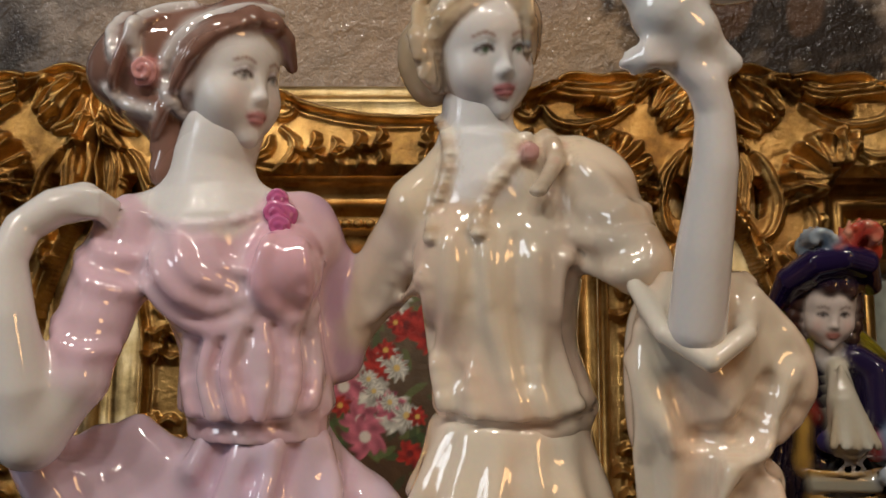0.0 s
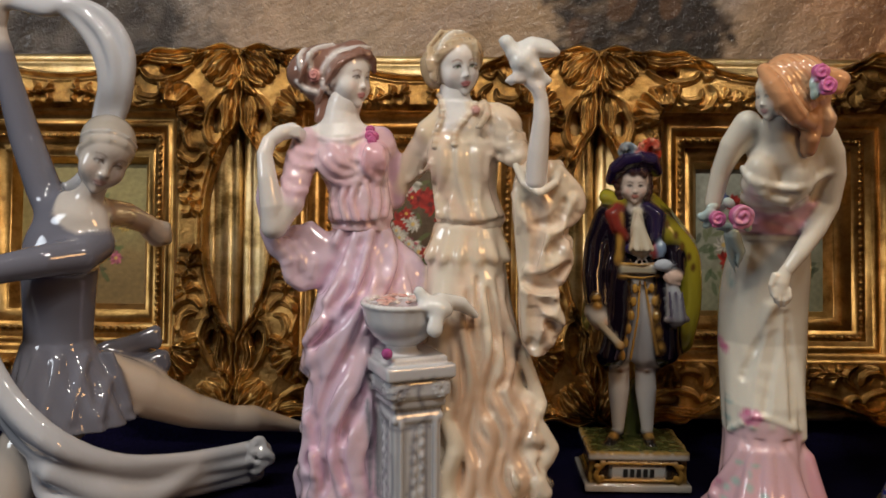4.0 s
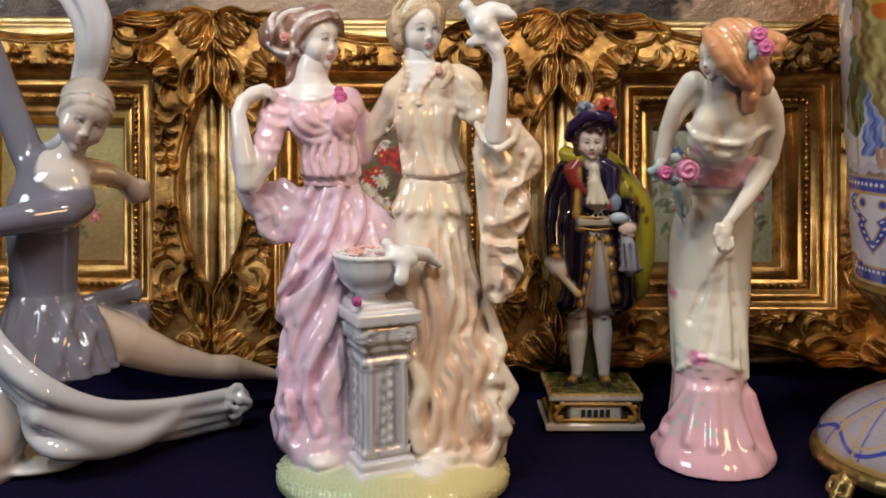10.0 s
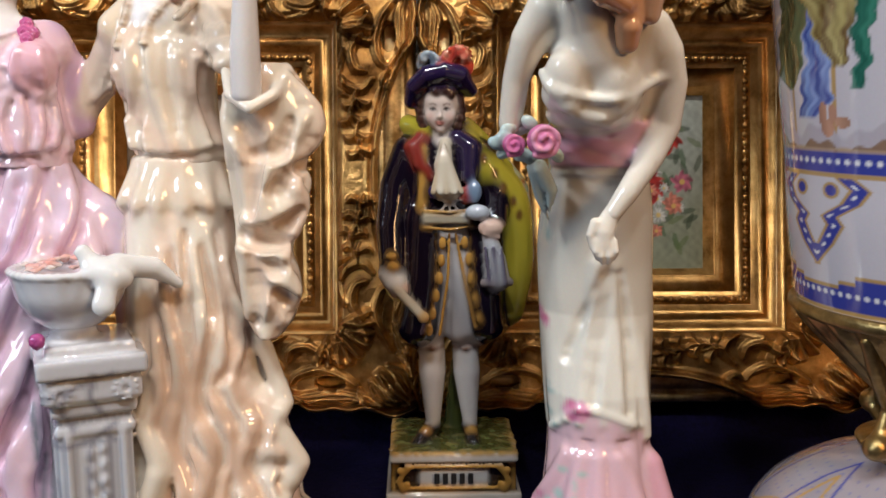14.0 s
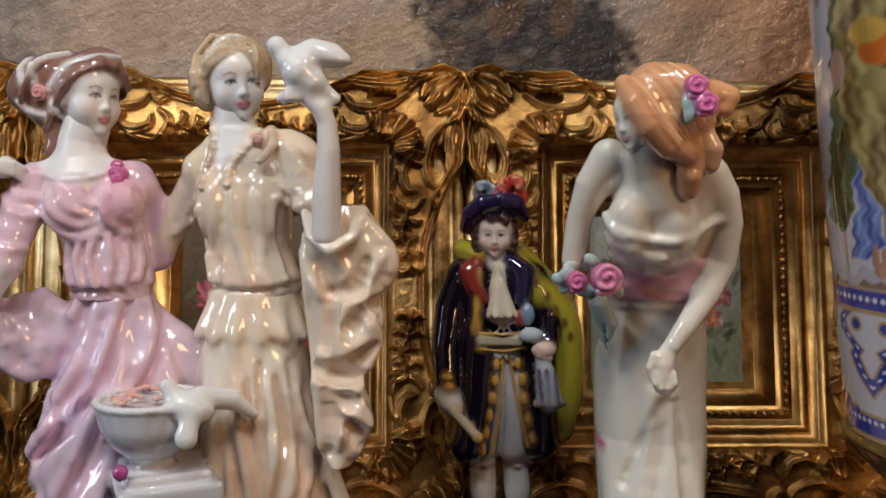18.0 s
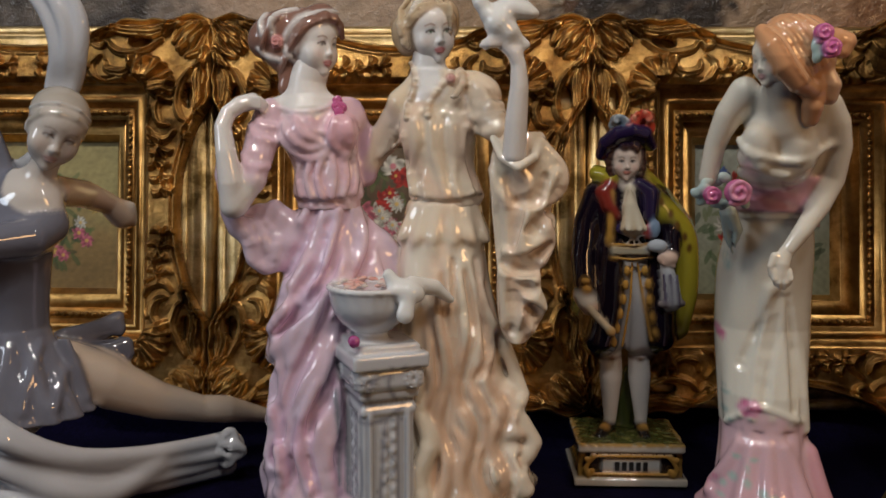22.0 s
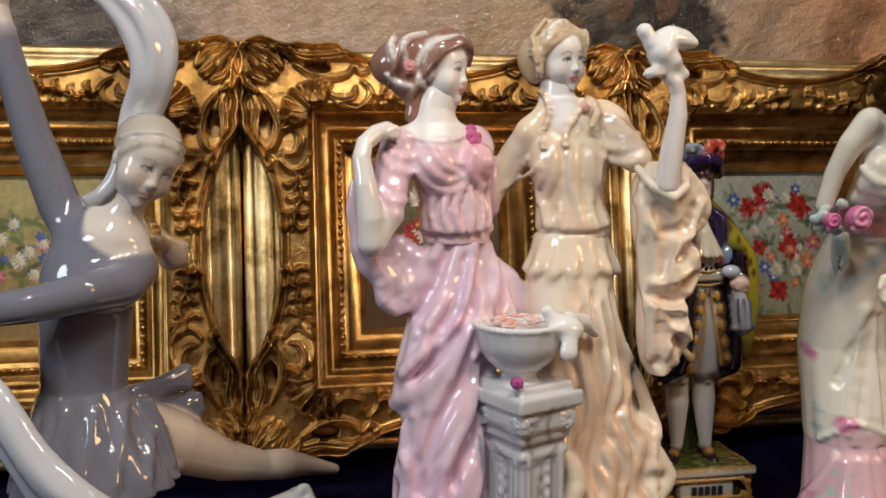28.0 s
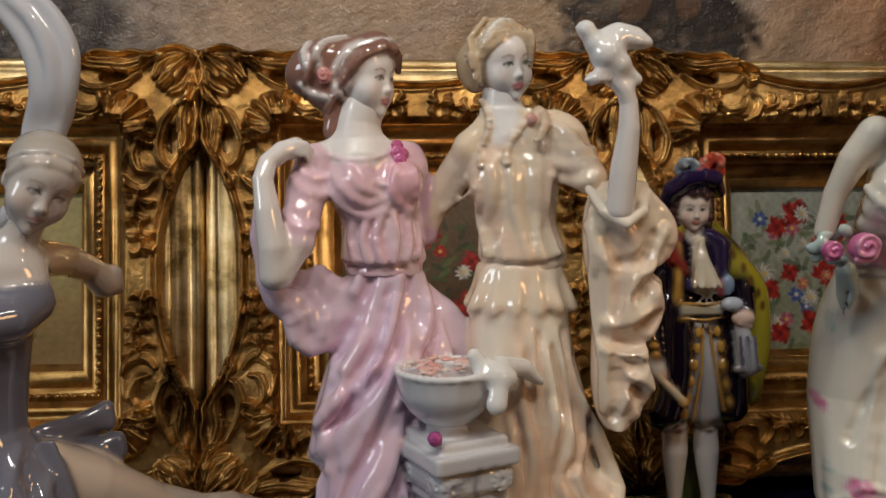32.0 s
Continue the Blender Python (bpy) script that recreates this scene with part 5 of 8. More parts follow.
rx, ry, rz = bust_plan(231, 129, 0)
pair.rose((rx, (pair.front(rx, rz) or -0.155) - 0.0008, rz), 0.0030, (0.74, 0.38, 0.35), (0.54, 0.19, 0.19))
LASH, BROW = (0.13, 0.09, 0.08), (0.36, 0.22, 0.18)
face.paint((0.62, 0.27, 0.27), LASH, BROW, (0.30, 0.30, 0.31), (0.66, 0.60, 0.62), (0.82, 0.68, 0.64), 1.04, 1.1)
gx, gy, gz = bust_plan(484, 392, -0.1555)
brooch = Clay((gx - 0.009, gy - 0.009, gz - 0.011), (gx + 0.009, gy + 0.009, gz + 0.011), 0.0004)
for u, v, r in ((478, 368, 0.0026), (476, 394, 0.0028), (496, 396, 0.0027), (488, 418, 0.0026)):
    bx, by, bz = bust_plan(u, v, 0)
    brooch.rose((bx, (bust.front(bx, bz) or gy) - 0.0004, bz), r, (0.64, 0.17, 0.36), (0.42, 0.06, 0.20))
heads = [pair.skin("head"), brooch.skin("brooch")]


# her hanging sleeve
def drape_plan(u, v, y):
    return (-0.136 + (u - 372) * 0.000161, y, 0.255 - (v - 138) * 0.000161)


MAUVE = (0.72, 0.56, 0.68)
pair = low
for pts, radii in ((((207, 462, -0.159), (203, 540, -0.159), (224, 640, -0.158), (244, 690, -0.157)), (0.0018, 0.0030, 0.0036, 0.0036)), (((230, 652, -0.158), (252, 704, -0.157), (288, 748, -0.156), (292, 800, -0.155), (322, 832, -0.154)), (0.0034, 0.0042, 0.0044, 0.0040, 0.0026)),
                   (((262, 655, -0.153), (305, 705, -0.151), (335, 762, -0.151), (340, 815, -0.151)), (0.0034, 0.0042, 0.0044, 0.0034)), (((300, 652, -0.147), (352, 695, -0.147), (374, 745, -0.148), (366, 800, -0.149)), (0.0034, 0.0046, 0.0046, 0.0040)),
                   (((350, 640, -0.145), (392, 690, -0.146), (398, 750, -0.148)), (0.0036, 0.0046, 0.0040))):
    pair.limb(deep(drape_plan, pts), radii, MAUVE, 0.0065)
# Inner shade of the sleeve is put into this hollow's darker mauve.
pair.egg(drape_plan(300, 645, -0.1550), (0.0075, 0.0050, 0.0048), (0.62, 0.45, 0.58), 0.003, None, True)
for pts in (((240, 690), (275, 738), (285, 790), (310, 826)), ((285, 680), (325, 730), (345, 790)), ((330, 690), (362, 740), (362, 792)), ((236, 640), (262, 690), (300, 740))):
    pair.ridge(flat(drape_plan, pts), (0.0008, 0.0020, 0.0010), 0.003, 0.3, (0.76, 0.60, 0.70))

# the woman in cream: bodice, collar, arms, head
pair = bust
CREAM_TOP = [(0.1735, -0.0534, -0.142, 0.0170, 0.0136, 0.0003), (0.1775, -0.0530, -0.142, 0.0180, 0.0148, 0.0003), (0.1805, -0.0532, -0.142, 0.0191, 0.0158, 0.0003), (0.1876, -0.0545, -0.142, 0.0178, 0.0146, 0.0002), (0.1947, -0.0557, -0.142, 0.0167, 0.0138, 0.0002), (0.2042, -0.0568, -0.1425, 0.0180, 0.0138, 0.0002), (0.2112, -0.0572, -0.1425, 0.0188, 0.0134, 0.0002), (0.2207, -0.0570, -0.142, 0.0186, 0.0116, 0), (0.2289, -0.0566, -0.1415, 0.0165, 0.0095, 0), (0.2348, -0.0575, -0.141, 0.0122, 0.0078, 0), (0.2395, -0.0590, -0.141, 0.0082, 0.0066, 0)]
pair.drape(CREAM_TOP, [(9, 0.8, 0, 0.2), (5, 0.5, 1, 0)], streaks((0.80, 0.68, 0.53), (0.80, 0.58, 0.44), 4, 0.7))
pair.limb(deep(bust_plan, ((738, 372, -0.143), (790, 314, -0.143), (920, 284, -0.143), (1040, 292, -0.143), (1094, 342, -0.143))), (0.0062, 0.0056, 0.0056, 0.0062, 0.0074), CREAM, 0.004)
for u in (820, 958):
    pair.egg(bust_plan(u, 488, -0.1490), (0.0088, 0.0070, 0.0110), None, 0.006)
for line, radii in ((((800, 440), (806, 560), (788, 680), (800, 758)), (0.0006, 0.0014, 0.0010)), (((872, 420), (872, 540), (902, 650), (934, 760)), (0.0006, 0.0015, 0.0009)), (((850, 560), (838, 660), (852, 764)), (0.0005, 0.0012, 0.0008)), (((962, 470), (974, 570), (962, 680), (990, 764)), (0.0006, 0.0014, 0.0009)), (((1012, 480), (1002, 600), (1044, 745)), (0.0006, 0.0016, 0.0010)), (((760, 520), (772, 640), (790, 750)), (0.0006, 0.0012, 0.0008))):
    pair.ridge(flat(bust_plan, line), radii, 0.003, 0.15)
for line in (((838, 430), (846, 560), (822, 700)), ((925, 440), (928, 560), (948, 700)), ((1030, 500), (1022, 600), (1056, 720))):
    pair.valley(flat(bust_plan, line), (0.0005, 0.0010, 0.0005), 0.003)
pair.valley(flat(bust_plan, ((780, 772), (860, 782), (960, 784), (1088, 766))), (0.0010, 0.0010), 0.002, 0.3)
pair.limb(deep(bust_plan, ((872, 340, -0.1430), (858, 280, -0.1420), (852, 230, -0.1410), (856, 185, -0.1410))), (0.0100, 0.0085, 0.0083, 0.0083), SKIN, 0.005)
nx, ny, nz = bust_plan(848, 282, -0.150)
pair.brush((nx, ny, nz), (0.0068, 0.030, 0.0102), SKIN, 0.12)
for pts in (((776, 190), (800, 250), (800, 316), (778, 380), (770, 440)), ((926, 176), (946, 258), (902, 318), (862, 384), (856, 430)), ((984, 228), (1000, 290), (964, 352))):
    for n, (x0, z0) in enumerate(smooth_profile(flat(bust_plan, pts), 20)):
        y0 = pair.front(x0, z0)
        if y0 is not None:
            pair.ball((x0, y0 + 0.0002, z0), (0.0020, 0.0018, 0.0013), ((0.46, 0.30, 0.18), (0.80, 0.70, 0.56), (0.72, 0.56, 0.40))[n % 3], 0.0004)
rx, ry, rz = bust_plan(951, 276, 0)
pair.rose((rx, (pair.front(rx, rz) or -0.152) - 0.0004, rz), 0.0022, (0.76, 0.44, 0.38), (0.58, 0.22, 0.20))
for n in range(22):
    x0, y0, z0 = bust_plan(990 + 24 * (n % 5) + 5 * (n % 3), 255 + 30 * (n // 5) + 8 * (n % 2), 0)
    y0 = pair.front(x0, z0)
    if y0 is not None and n % 4 != 3:
        pair.brush((x0, y0, z0), (0.0012, 0.002, 0.0007), (0.72, 0.40, 0.32) if n % 2 else (0.55, 0.40, 0.28), 0.6)
# arms
pair.limb(deep(bust_plan, ((745, 382, -0.140), (692, 468, -0.135), (640, 558, -0.133), (582, 640, -0.134))), (0.0072, 0.0074, 0.0068, 0.0060), (0.74, 0.62, 0.50), 0.004)
for pts in (((700, 500), (670, 560), (625, 610)), ((730, 480), (700, 545), (650, 600)), ((752, 500), (735, 540), (690, 585))):
    pair.ridge(flat(bust_plan, pts), (0.0006, 0.0013, 0.0007), 0.002, 0.2)
pair.limb(deep(bust_plan, ((1074, 330, -0.143), (1110, 418, -0.152), (1142, 482, -0.160))), (0.0084, 0.0082, 0.0070), (0.80, 0.66, 0.51), 0.004)
for pts in (((1015, 420), (1080, 442), (1160, 424)), ((1022, 474), (1084, 500), (1140, 486)), ((1050, 380), (1105, 396), (1160, 382)), ((1050, 300), (1090, 340), (1118, 380))):
    pair.ridge(flat(bust_plan, pts), (0.0007, 0.0016, 0.0008), 0.003, 0.2)
pair.limb(deep(bust_plan, ((1205, 580, -0.178), (1209, 450, -0.181), (1218, 320, -0.184), (1213, 238, -0.185), (1196, 196, -0.186), (1166, 168, -0.186), (1136, 154, -0.186))), (0.0056, 0.0052, 0.0042, 0.0035, 0.0035, 0.0034, 0.0028), SKIN, 0.003)
for v0, u1, v1 in ((148, 1078, 156), (158, 1070, 170), (166, 1086, 180)):
    pair.limb(deep(bust_plan, ((1136, v0, -0.188), (1104, v0 + 2, -0.189), (u1, v1, -0.187))), (0.0016, 0.0015, 0.0010), SKIN, 0.0007)
# dove on her palm
DOVE = (0.80, 0.80, 0.78)
pair.limb(deep(bust_plan, ((1072, 20, -0.187), (1098, 56, -0.187), (1132, 88, -0.187), (1170, 118, -0.187))), (0.0030, 0.0042, 0.0062, 0.0048), DOVE, 0.003)
pair.ball(bust_plan(1066, 10, -0.187), 0.0033, DOVE, 0.002)
pair.limb(deep(bust_plan, ((1050, 4, -0.187), (1032, 8, -0.187))), (0.0014, 0.0003), DOVE, 0.001)
wing = np.array(Matrix.Rotation(radians(10), 3, "Y"))
pair.egg((-0.0218, -0.1850, 0.2659), (0.0108, 0.0046, 0.0040), DOVE, 0.0030, wing.T)
pair.limb([(-0.0284, -0.1870, 0.2621), (-0.0245, -0.1850, 0.2672), (-0.0182, -0.1830, 0.2670), (-0.0119, -0.1810, 0.2642)], (0.0040, 0.0044, 0.0036, 0.0010), DOVE, 0.003)
pair.limb([(-0.0289, -0.1870, 0.2586), (-0.0235, -0.1860, 0.2547), (-0.0172, -0.1850, 0.2508)], (0.0044, 0.0036, 0.0022), DOVE, 0.003, (1, 1.4, 1))
for k in range(3):
    pair.groove([(-0.0215 + 0.0016 * k, -0.1905, 0.2700 - 0.0014 * k), (-0.0140, -0.1880, 0.2672 - 0.0010 * k)], (0.0004, 0.0003), 0.0006)
pair = Clay((-0.0880, -0.1720, 0.2350), (-0.0370, -0.1150, 0.2870), 0.0004)
face = Face(pair, (-0.0616, -0.1415, 0.2606), 0.0156, 26, 3, -6)
face.model(SKIN, 1.08)
for u, v, y, r in ((850, 14, -0.1370, 0.0124), (798, 50, -0.1365, 0.0094), (905, 14, -0.1375, 0.0092), (754, 104, -0.1385, 0.0062), (756, 66, -0.1380, 0.0070), (764, 142, -0.1390, 0.0046), (928, 62, -0.1365, 0.0056)):
    pair.ball(bust_plan(u, v, y), r, BLONDE, 0.003)
pair.limb(deep(bust_plan, ((888, -22, -0.1475), (838, -4, -0.1500), (796, 30, -0.1495), (770, 78, -0.1460), (762, 118, -0.1420))), (0.0014, 0.0026, 0.0030, 0.0028, 0.0018), BLONDE, 0.002)
pair.limb(deep(bust_plan, ((892, -22, -0.1475), (925, -6, -0.1480), (947, 30, -0.1450), (950, 84, -0.1400))), (0.0014, 0.0024, 0.0026, 0.0016), BLONDE, 0.002)
for k in range(10):
    tone = (0.66, 0.52, 0.35) if k % 2 else (0.42, 0.30, 0.18)
    pair.ridge(flat(bust_plan, ((890 - 4 * k, -18 - 5 * k), (838 - 7 * k, 12 - 9 * k), (792 - 6 * k, 52 - 8 * k), (766 - 3 * k, 118 - 5 * k))), (0.0006, 0.0011, 0.0008), 0.0006, 0.3, tone)
    if k < 6:
        pair.ridge(flat(bust_plan, ((896 + 2 * k, -18 - 4 * k), (926 + 3 * k, 4 - 7 * k), (942 + 2 * k, 42 - 5 * k), (946 + k, 84))), (0.0006, 0.0010, 0.0007), 0.0006, 0.3, tone)
for k in range(9):
    u, v = 738 + 3 * k, 62 + 11 * k
    pair.ridge(flat(bust_plan, ((u - 14, v - 14), (u + 10, v), (u + 34, v + 4))), (0.0008, 0.0014, 0.0008), 0.0006, 0.4, (0.50, 0.36, 0.22) if k % 2 else (0.68, 0.56, 0.42))
pair.ridge(flat(bust_plan, ((890, -70), (846, -62), (808, -30), (786, 8))), (0.0010, 0.0017, 0.0016, 0.0008), 0.0008, 0.2, (0.78, 0.74, 0.66))
face.paint((0.60, 0.22, 0.22), LASH, (0.42, 0.26, 0.20), (0.14, 0.24, 0.13), (0.62, 0.64, 0.64), (0.82, 0.68, 0.62), 1.08, 1.15)
heads.append(pair.skin("head"))
# her wide hanging sleeve
sleeve = Clay((-0.0360, -0.1920, 0.1020), (0.0110, -0.1380, 0.2180), 0.0007)
HANG = []
for v, left, right in ((165, 925, 985), (192, 908, 1004), (220, 903, 1024), (250, 903, 1024), (280, 906, 1006), (310, 914, 1002), (340, 917, 1004), (370, 918, 994), (400, 917, 984), (430, 917, 992), (460, 919, 994), (490, 924, 984), (512, 936, 966)):
    x0, y0, z0 = skirt_plan((left + right) / 2, v, -0.1640)
    HANG.append((z0, x0, y0, (right - left) * 0.000293 / 2, 0.0118 if 180 < v < 480 else 0.0085, 0.0004))
sleeve.drape(HANG, [(5, 1, 0, 0.5)], streaks((0.80, 0.69, 0.54), (0.80, 0.57, 0.42), 5, 0.6), 0.003)
for line, radii in ((((985, 182), (1016, 222), (1012, 262), (975, 288)), (0.0016, 0.0036, 0.0020)), (((906, 226), (926, 268), (962, 298), (1000, 308), (984, 342), (930, 358)), (0.0014, 0.0030, 0.0030, 0.0018)), (((924, 398), (960, 428), (988, 444), (972, 488)), (0.0014, 0.0032, 0.0020)),
                    (((911, 206), (914, 300), (924, 390), (930, 480)), (0.0012, 0.0018, 0.0016)), (((948, 222), (966, 262), (954, 330), (968, 398), (946, 478)), (0.0012, 0.0026, 0.0018)), (((985, 372), (962, 400), (925, 392)), (0.0012, 0.0026, 0.0014)), (((1008, 230), (985, 280), (1000, 340), (978, 400), (990, 450)), (0.0016, 0.0030, 0.0020))):
    sleeve.ridge(flat(skirt_plan, line), radii, 0.0032, 0.0)
# Sleeve valleys carry painted fold shade mixed with the peach tint.
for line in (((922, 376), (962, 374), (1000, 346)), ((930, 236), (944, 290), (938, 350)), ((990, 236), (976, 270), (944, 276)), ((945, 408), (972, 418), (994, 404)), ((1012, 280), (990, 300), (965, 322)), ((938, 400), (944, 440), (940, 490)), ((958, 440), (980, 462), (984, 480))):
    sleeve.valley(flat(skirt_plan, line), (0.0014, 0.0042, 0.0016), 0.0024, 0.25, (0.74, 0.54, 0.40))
# Brown in this deep fold is shade put into the colour.
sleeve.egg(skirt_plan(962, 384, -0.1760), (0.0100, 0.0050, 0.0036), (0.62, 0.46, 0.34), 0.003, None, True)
sleeve.egg(skirt_plan(948, 196, -0.1800), (0.0080, 0.0060, 0.0056), None, 0.003, None, True)
sleeve.limb(deep(skirt_plan, ((908, 176, -0.166), (920, 204, -0.177), (946, 220, -0.182), (972, 204, -0.178), (984, 174, -0.167))), (0.0018, 0.0021, 0.0022, 0.0021, 0.0018), (0.82, 0.74, 0.62), 0.0022)
heads.append(sleeve.skin("sleeve"))
top, pair = bust, low
# pillar, basin and the second dove
pair.slab((-0.1030, -0.1885, 0.008), (-0.0660, -0.1515, 0.018), STONE, 0.001, 0.0012, 24)
pair.slab((-0.1010, -0.1865, 0.018), (-0.0680, -0.1535, 0.024), STONE, 0.001, 0.0015, 24)
pair.slab((-0.0975, -0.1830, 0.020), (-0.0715, -0.1570, 0.092), STONE, 0.001, 0.0008, 24)
for lo, hi in ((0.026, 0.030), (0.078, 0.082)):
    pair.slab((-0.0985, -0.1840, lo), (-0.0705, -0.1560, hi), STONE, 0.001, 0.001, 24)
ca, sa = math.cos(radians(24)), math.sin(radians(24))
for side in (-1, 1):
    for u in (-0.0095, 0.0095):
        for fx, fy in ((u, -0.0132), (-0.0132, u)):
            px, py = -0.0845 + fx * ca - fy * sa, -0.170 + fx * sa + fy * ca
            pair.limb([(px, py, 0.029), (px, py, 0.079)], (0.0013, 0.0013), STONE, 0.0006)
for i in range(7):
    for fx, fy in ((0, -0.0130), (-0.0130, 0)):
        for s in (-1, 1):
            dx = 0.0022 * s
            gx, gy = (fx + dx, fy) if fx == 0 else (fx, fy + dx)
            px, py = -0.0845 + gx * ca - gy * sa, -0.170 + gx * sa + gy * ca
            pair.ball((px, py, 0.034 + 0.0063 * i + 0.001 * s), (0.0014, 0.0014, 0.0026), (0.64, 0.65, 0.69), 0.0012)
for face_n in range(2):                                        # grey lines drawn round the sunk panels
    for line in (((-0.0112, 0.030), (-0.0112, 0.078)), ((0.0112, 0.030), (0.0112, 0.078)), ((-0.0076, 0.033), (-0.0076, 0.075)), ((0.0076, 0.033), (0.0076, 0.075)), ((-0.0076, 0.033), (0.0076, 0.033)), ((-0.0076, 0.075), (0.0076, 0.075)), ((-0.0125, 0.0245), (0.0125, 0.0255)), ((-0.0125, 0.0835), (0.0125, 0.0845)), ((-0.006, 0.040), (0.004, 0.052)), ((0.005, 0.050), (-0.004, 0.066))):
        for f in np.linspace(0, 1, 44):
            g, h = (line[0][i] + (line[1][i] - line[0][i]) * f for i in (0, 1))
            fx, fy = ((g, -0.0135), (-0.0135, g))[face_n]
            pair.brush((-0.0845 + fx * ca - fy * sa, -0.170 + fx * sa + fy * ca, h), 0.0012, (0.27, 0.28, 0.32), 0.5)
pair.slab((-0.0995, -0.1850, 0.086), (-0.0695, -0.1550, 0.091), STONE, 0.001, 0.001, 24)
pair.slab((-0.1015, -0.1870, 0.091), (-0.0675, -0.1530, 0.1005), STONE, 0.001, 0.002, 24)
for u in (-0.011, 0.011):
    for fx, fy in ((u, -0.0172), (-0.0172, u)):
        px, py = -0.0845 + fx * ca - fy * sa, -0.170 + fx * sa + fy * ca
        for r in (0.0040, 0.0022):
            for n in range(10):
                a = 2 * math.pi * n / 10
                ox, oz = r * math.cos(a), r * math.sin(a)
                w = (ox * ca, ox * sa) if fx == u else (ox * -sa, ox * ca)
                pair.ball((px + w[0], py + w[1], 0.0955 + oz), 0.0009, STONE, 0.0005)
pair.slab((-0.1035, -0.1890, 0.1010), (-0.0655, -0.1510, 0.1085), STONE, 0.001, 0.0012, 24)
pair.slab((-0.1000, -0.1855, 0.1080), (-0.0690, -0.1545, 0.1125), (0.68, 0.68, 0.70), 0.001, 0.0015, 24)
pair.rose((-0.0946, -0.1900, 0.1156), 0.0030, (0.52, 0.12, 0.34), (0.30, 0.04, 0.18))
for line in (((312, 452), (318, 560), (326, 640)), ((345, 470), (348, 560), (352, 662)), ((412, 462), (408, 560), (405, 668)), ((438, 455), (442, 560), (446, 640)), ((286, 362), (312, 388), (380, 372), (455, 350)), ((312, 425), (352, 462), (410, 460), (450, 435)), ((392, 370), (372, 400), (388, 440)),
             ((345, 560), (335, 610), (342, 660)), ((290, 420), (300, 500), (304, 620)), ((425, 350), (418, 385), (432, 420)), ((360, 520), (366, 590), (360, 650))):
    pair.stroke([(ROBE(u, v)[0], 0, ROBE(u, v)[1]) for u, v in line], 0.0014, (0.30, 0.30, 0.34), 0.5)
BASIN = (-0.0886, -0.1720, 0.1305)
bx, by, bz = BASIN
pair.limb([(bx, by, 0.110), (bx, by, 0.116), (bx, by, 0.120)], (0.0095, 0.0080, 0.0105), (0.68, 0.68, 0.70), 0.002)
g = [(0.1175, bx, by, 0.0100, 0.0100, 0), (0.122, bx, by, 0.0150, 0.0150, 0), (0.128, bx, by, 0.0185, 0.0185, 0), (0.134, bx, by, 0.0198, 0.0198, 0.0002), (0.1375, bx, by, 0.0205, 0.0205, 0.0003)]
pair.drape(g, [(20, 1, 0, 0)], (0.66, 0.67, 0.70), 0.001)
for n in range(40):
    a = 2 * math.pi * n / 40
    pair.ball((bx + 0.0196 * math.cos(a), by + 0.0196 * math.sin(a), 0.1385), (0.0020, 0.0020, 0.0014), (0.74, 0.74, 0.74), 0.0008)
rng = random.Random(5)
for n in range(34):
    a, r = rng.uniform(0, 6.3), 0.014 * math.sqrt(rng.uniform(0, 1))
    pair.ball((bx - 0.002 + r * math.cos(a), by + r * math.sin(a), 0.1395 + rng.uniform(0, 0.0015)), (0.0020, 0.0020, 0.0010), rng.choice([(0.74, 0.42, 0.36), (0.72, 0.62, 0.56), (0.66, 0.28, 0.24)]), 0.0004)
pair.ball((-0.0704, -0.1840, 0.1385), (0.0088, 0.0062, 0.0056), DOVE, 0.003, (0, 18, 0))
pair.limb([(-0.0769, -0.1840, 0.1428), (-0.0789, -0.1840, 0.1462)], (0.0034, 0.0028), DOVE, 0.002)
pair.limb([(-0.0797, -0.1850, 0.1464), (-0.0823, -0.1860, 0.1453)], (0.0012, 0.0004), DOVE, 0.001)
pair.limb([(-0.0693, -0.1880, 0.1364), (-0.0709, -0.1900, 0.1281)], (0.0034, 0.0042), DOVE, 0.002, (1, 1.6, 1))
pair.limb([(-0.0683, -0.1800, 0.1408), (-0.0580, -0.1720, 0.1381), (-0.0504, -0.1680, 0.1315)], (0.0044, 0.0040, 0.0020), DOVE, 0.002)
figurine("two_women_figurine", low, "glazed figurine of two robed women beside a stone pillar", [top.skin("bust"), *heads],
         matt=(((-0.1120, -0.1560, 0.2470), 0.0125), ((-0.0580, -0.1570, 0.2545), 0.0130), ((-0.1225, -0.1520, 0.2290), 0.0120), ((-0.0620, -0.1510, 0.2370), 0.0090)))

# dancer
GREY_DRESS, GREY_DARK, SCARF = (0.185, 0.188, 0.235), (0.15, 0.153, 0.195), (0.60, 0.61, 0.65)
BISQUE, BISQUE_WARM = (0.67, 0.61, 0.56), (0.71, 0.60, 0.50)
dancer = Clay((-0.420, -0.205, -0.002), (-0.140, -0.015, 0.345), 0.0014)


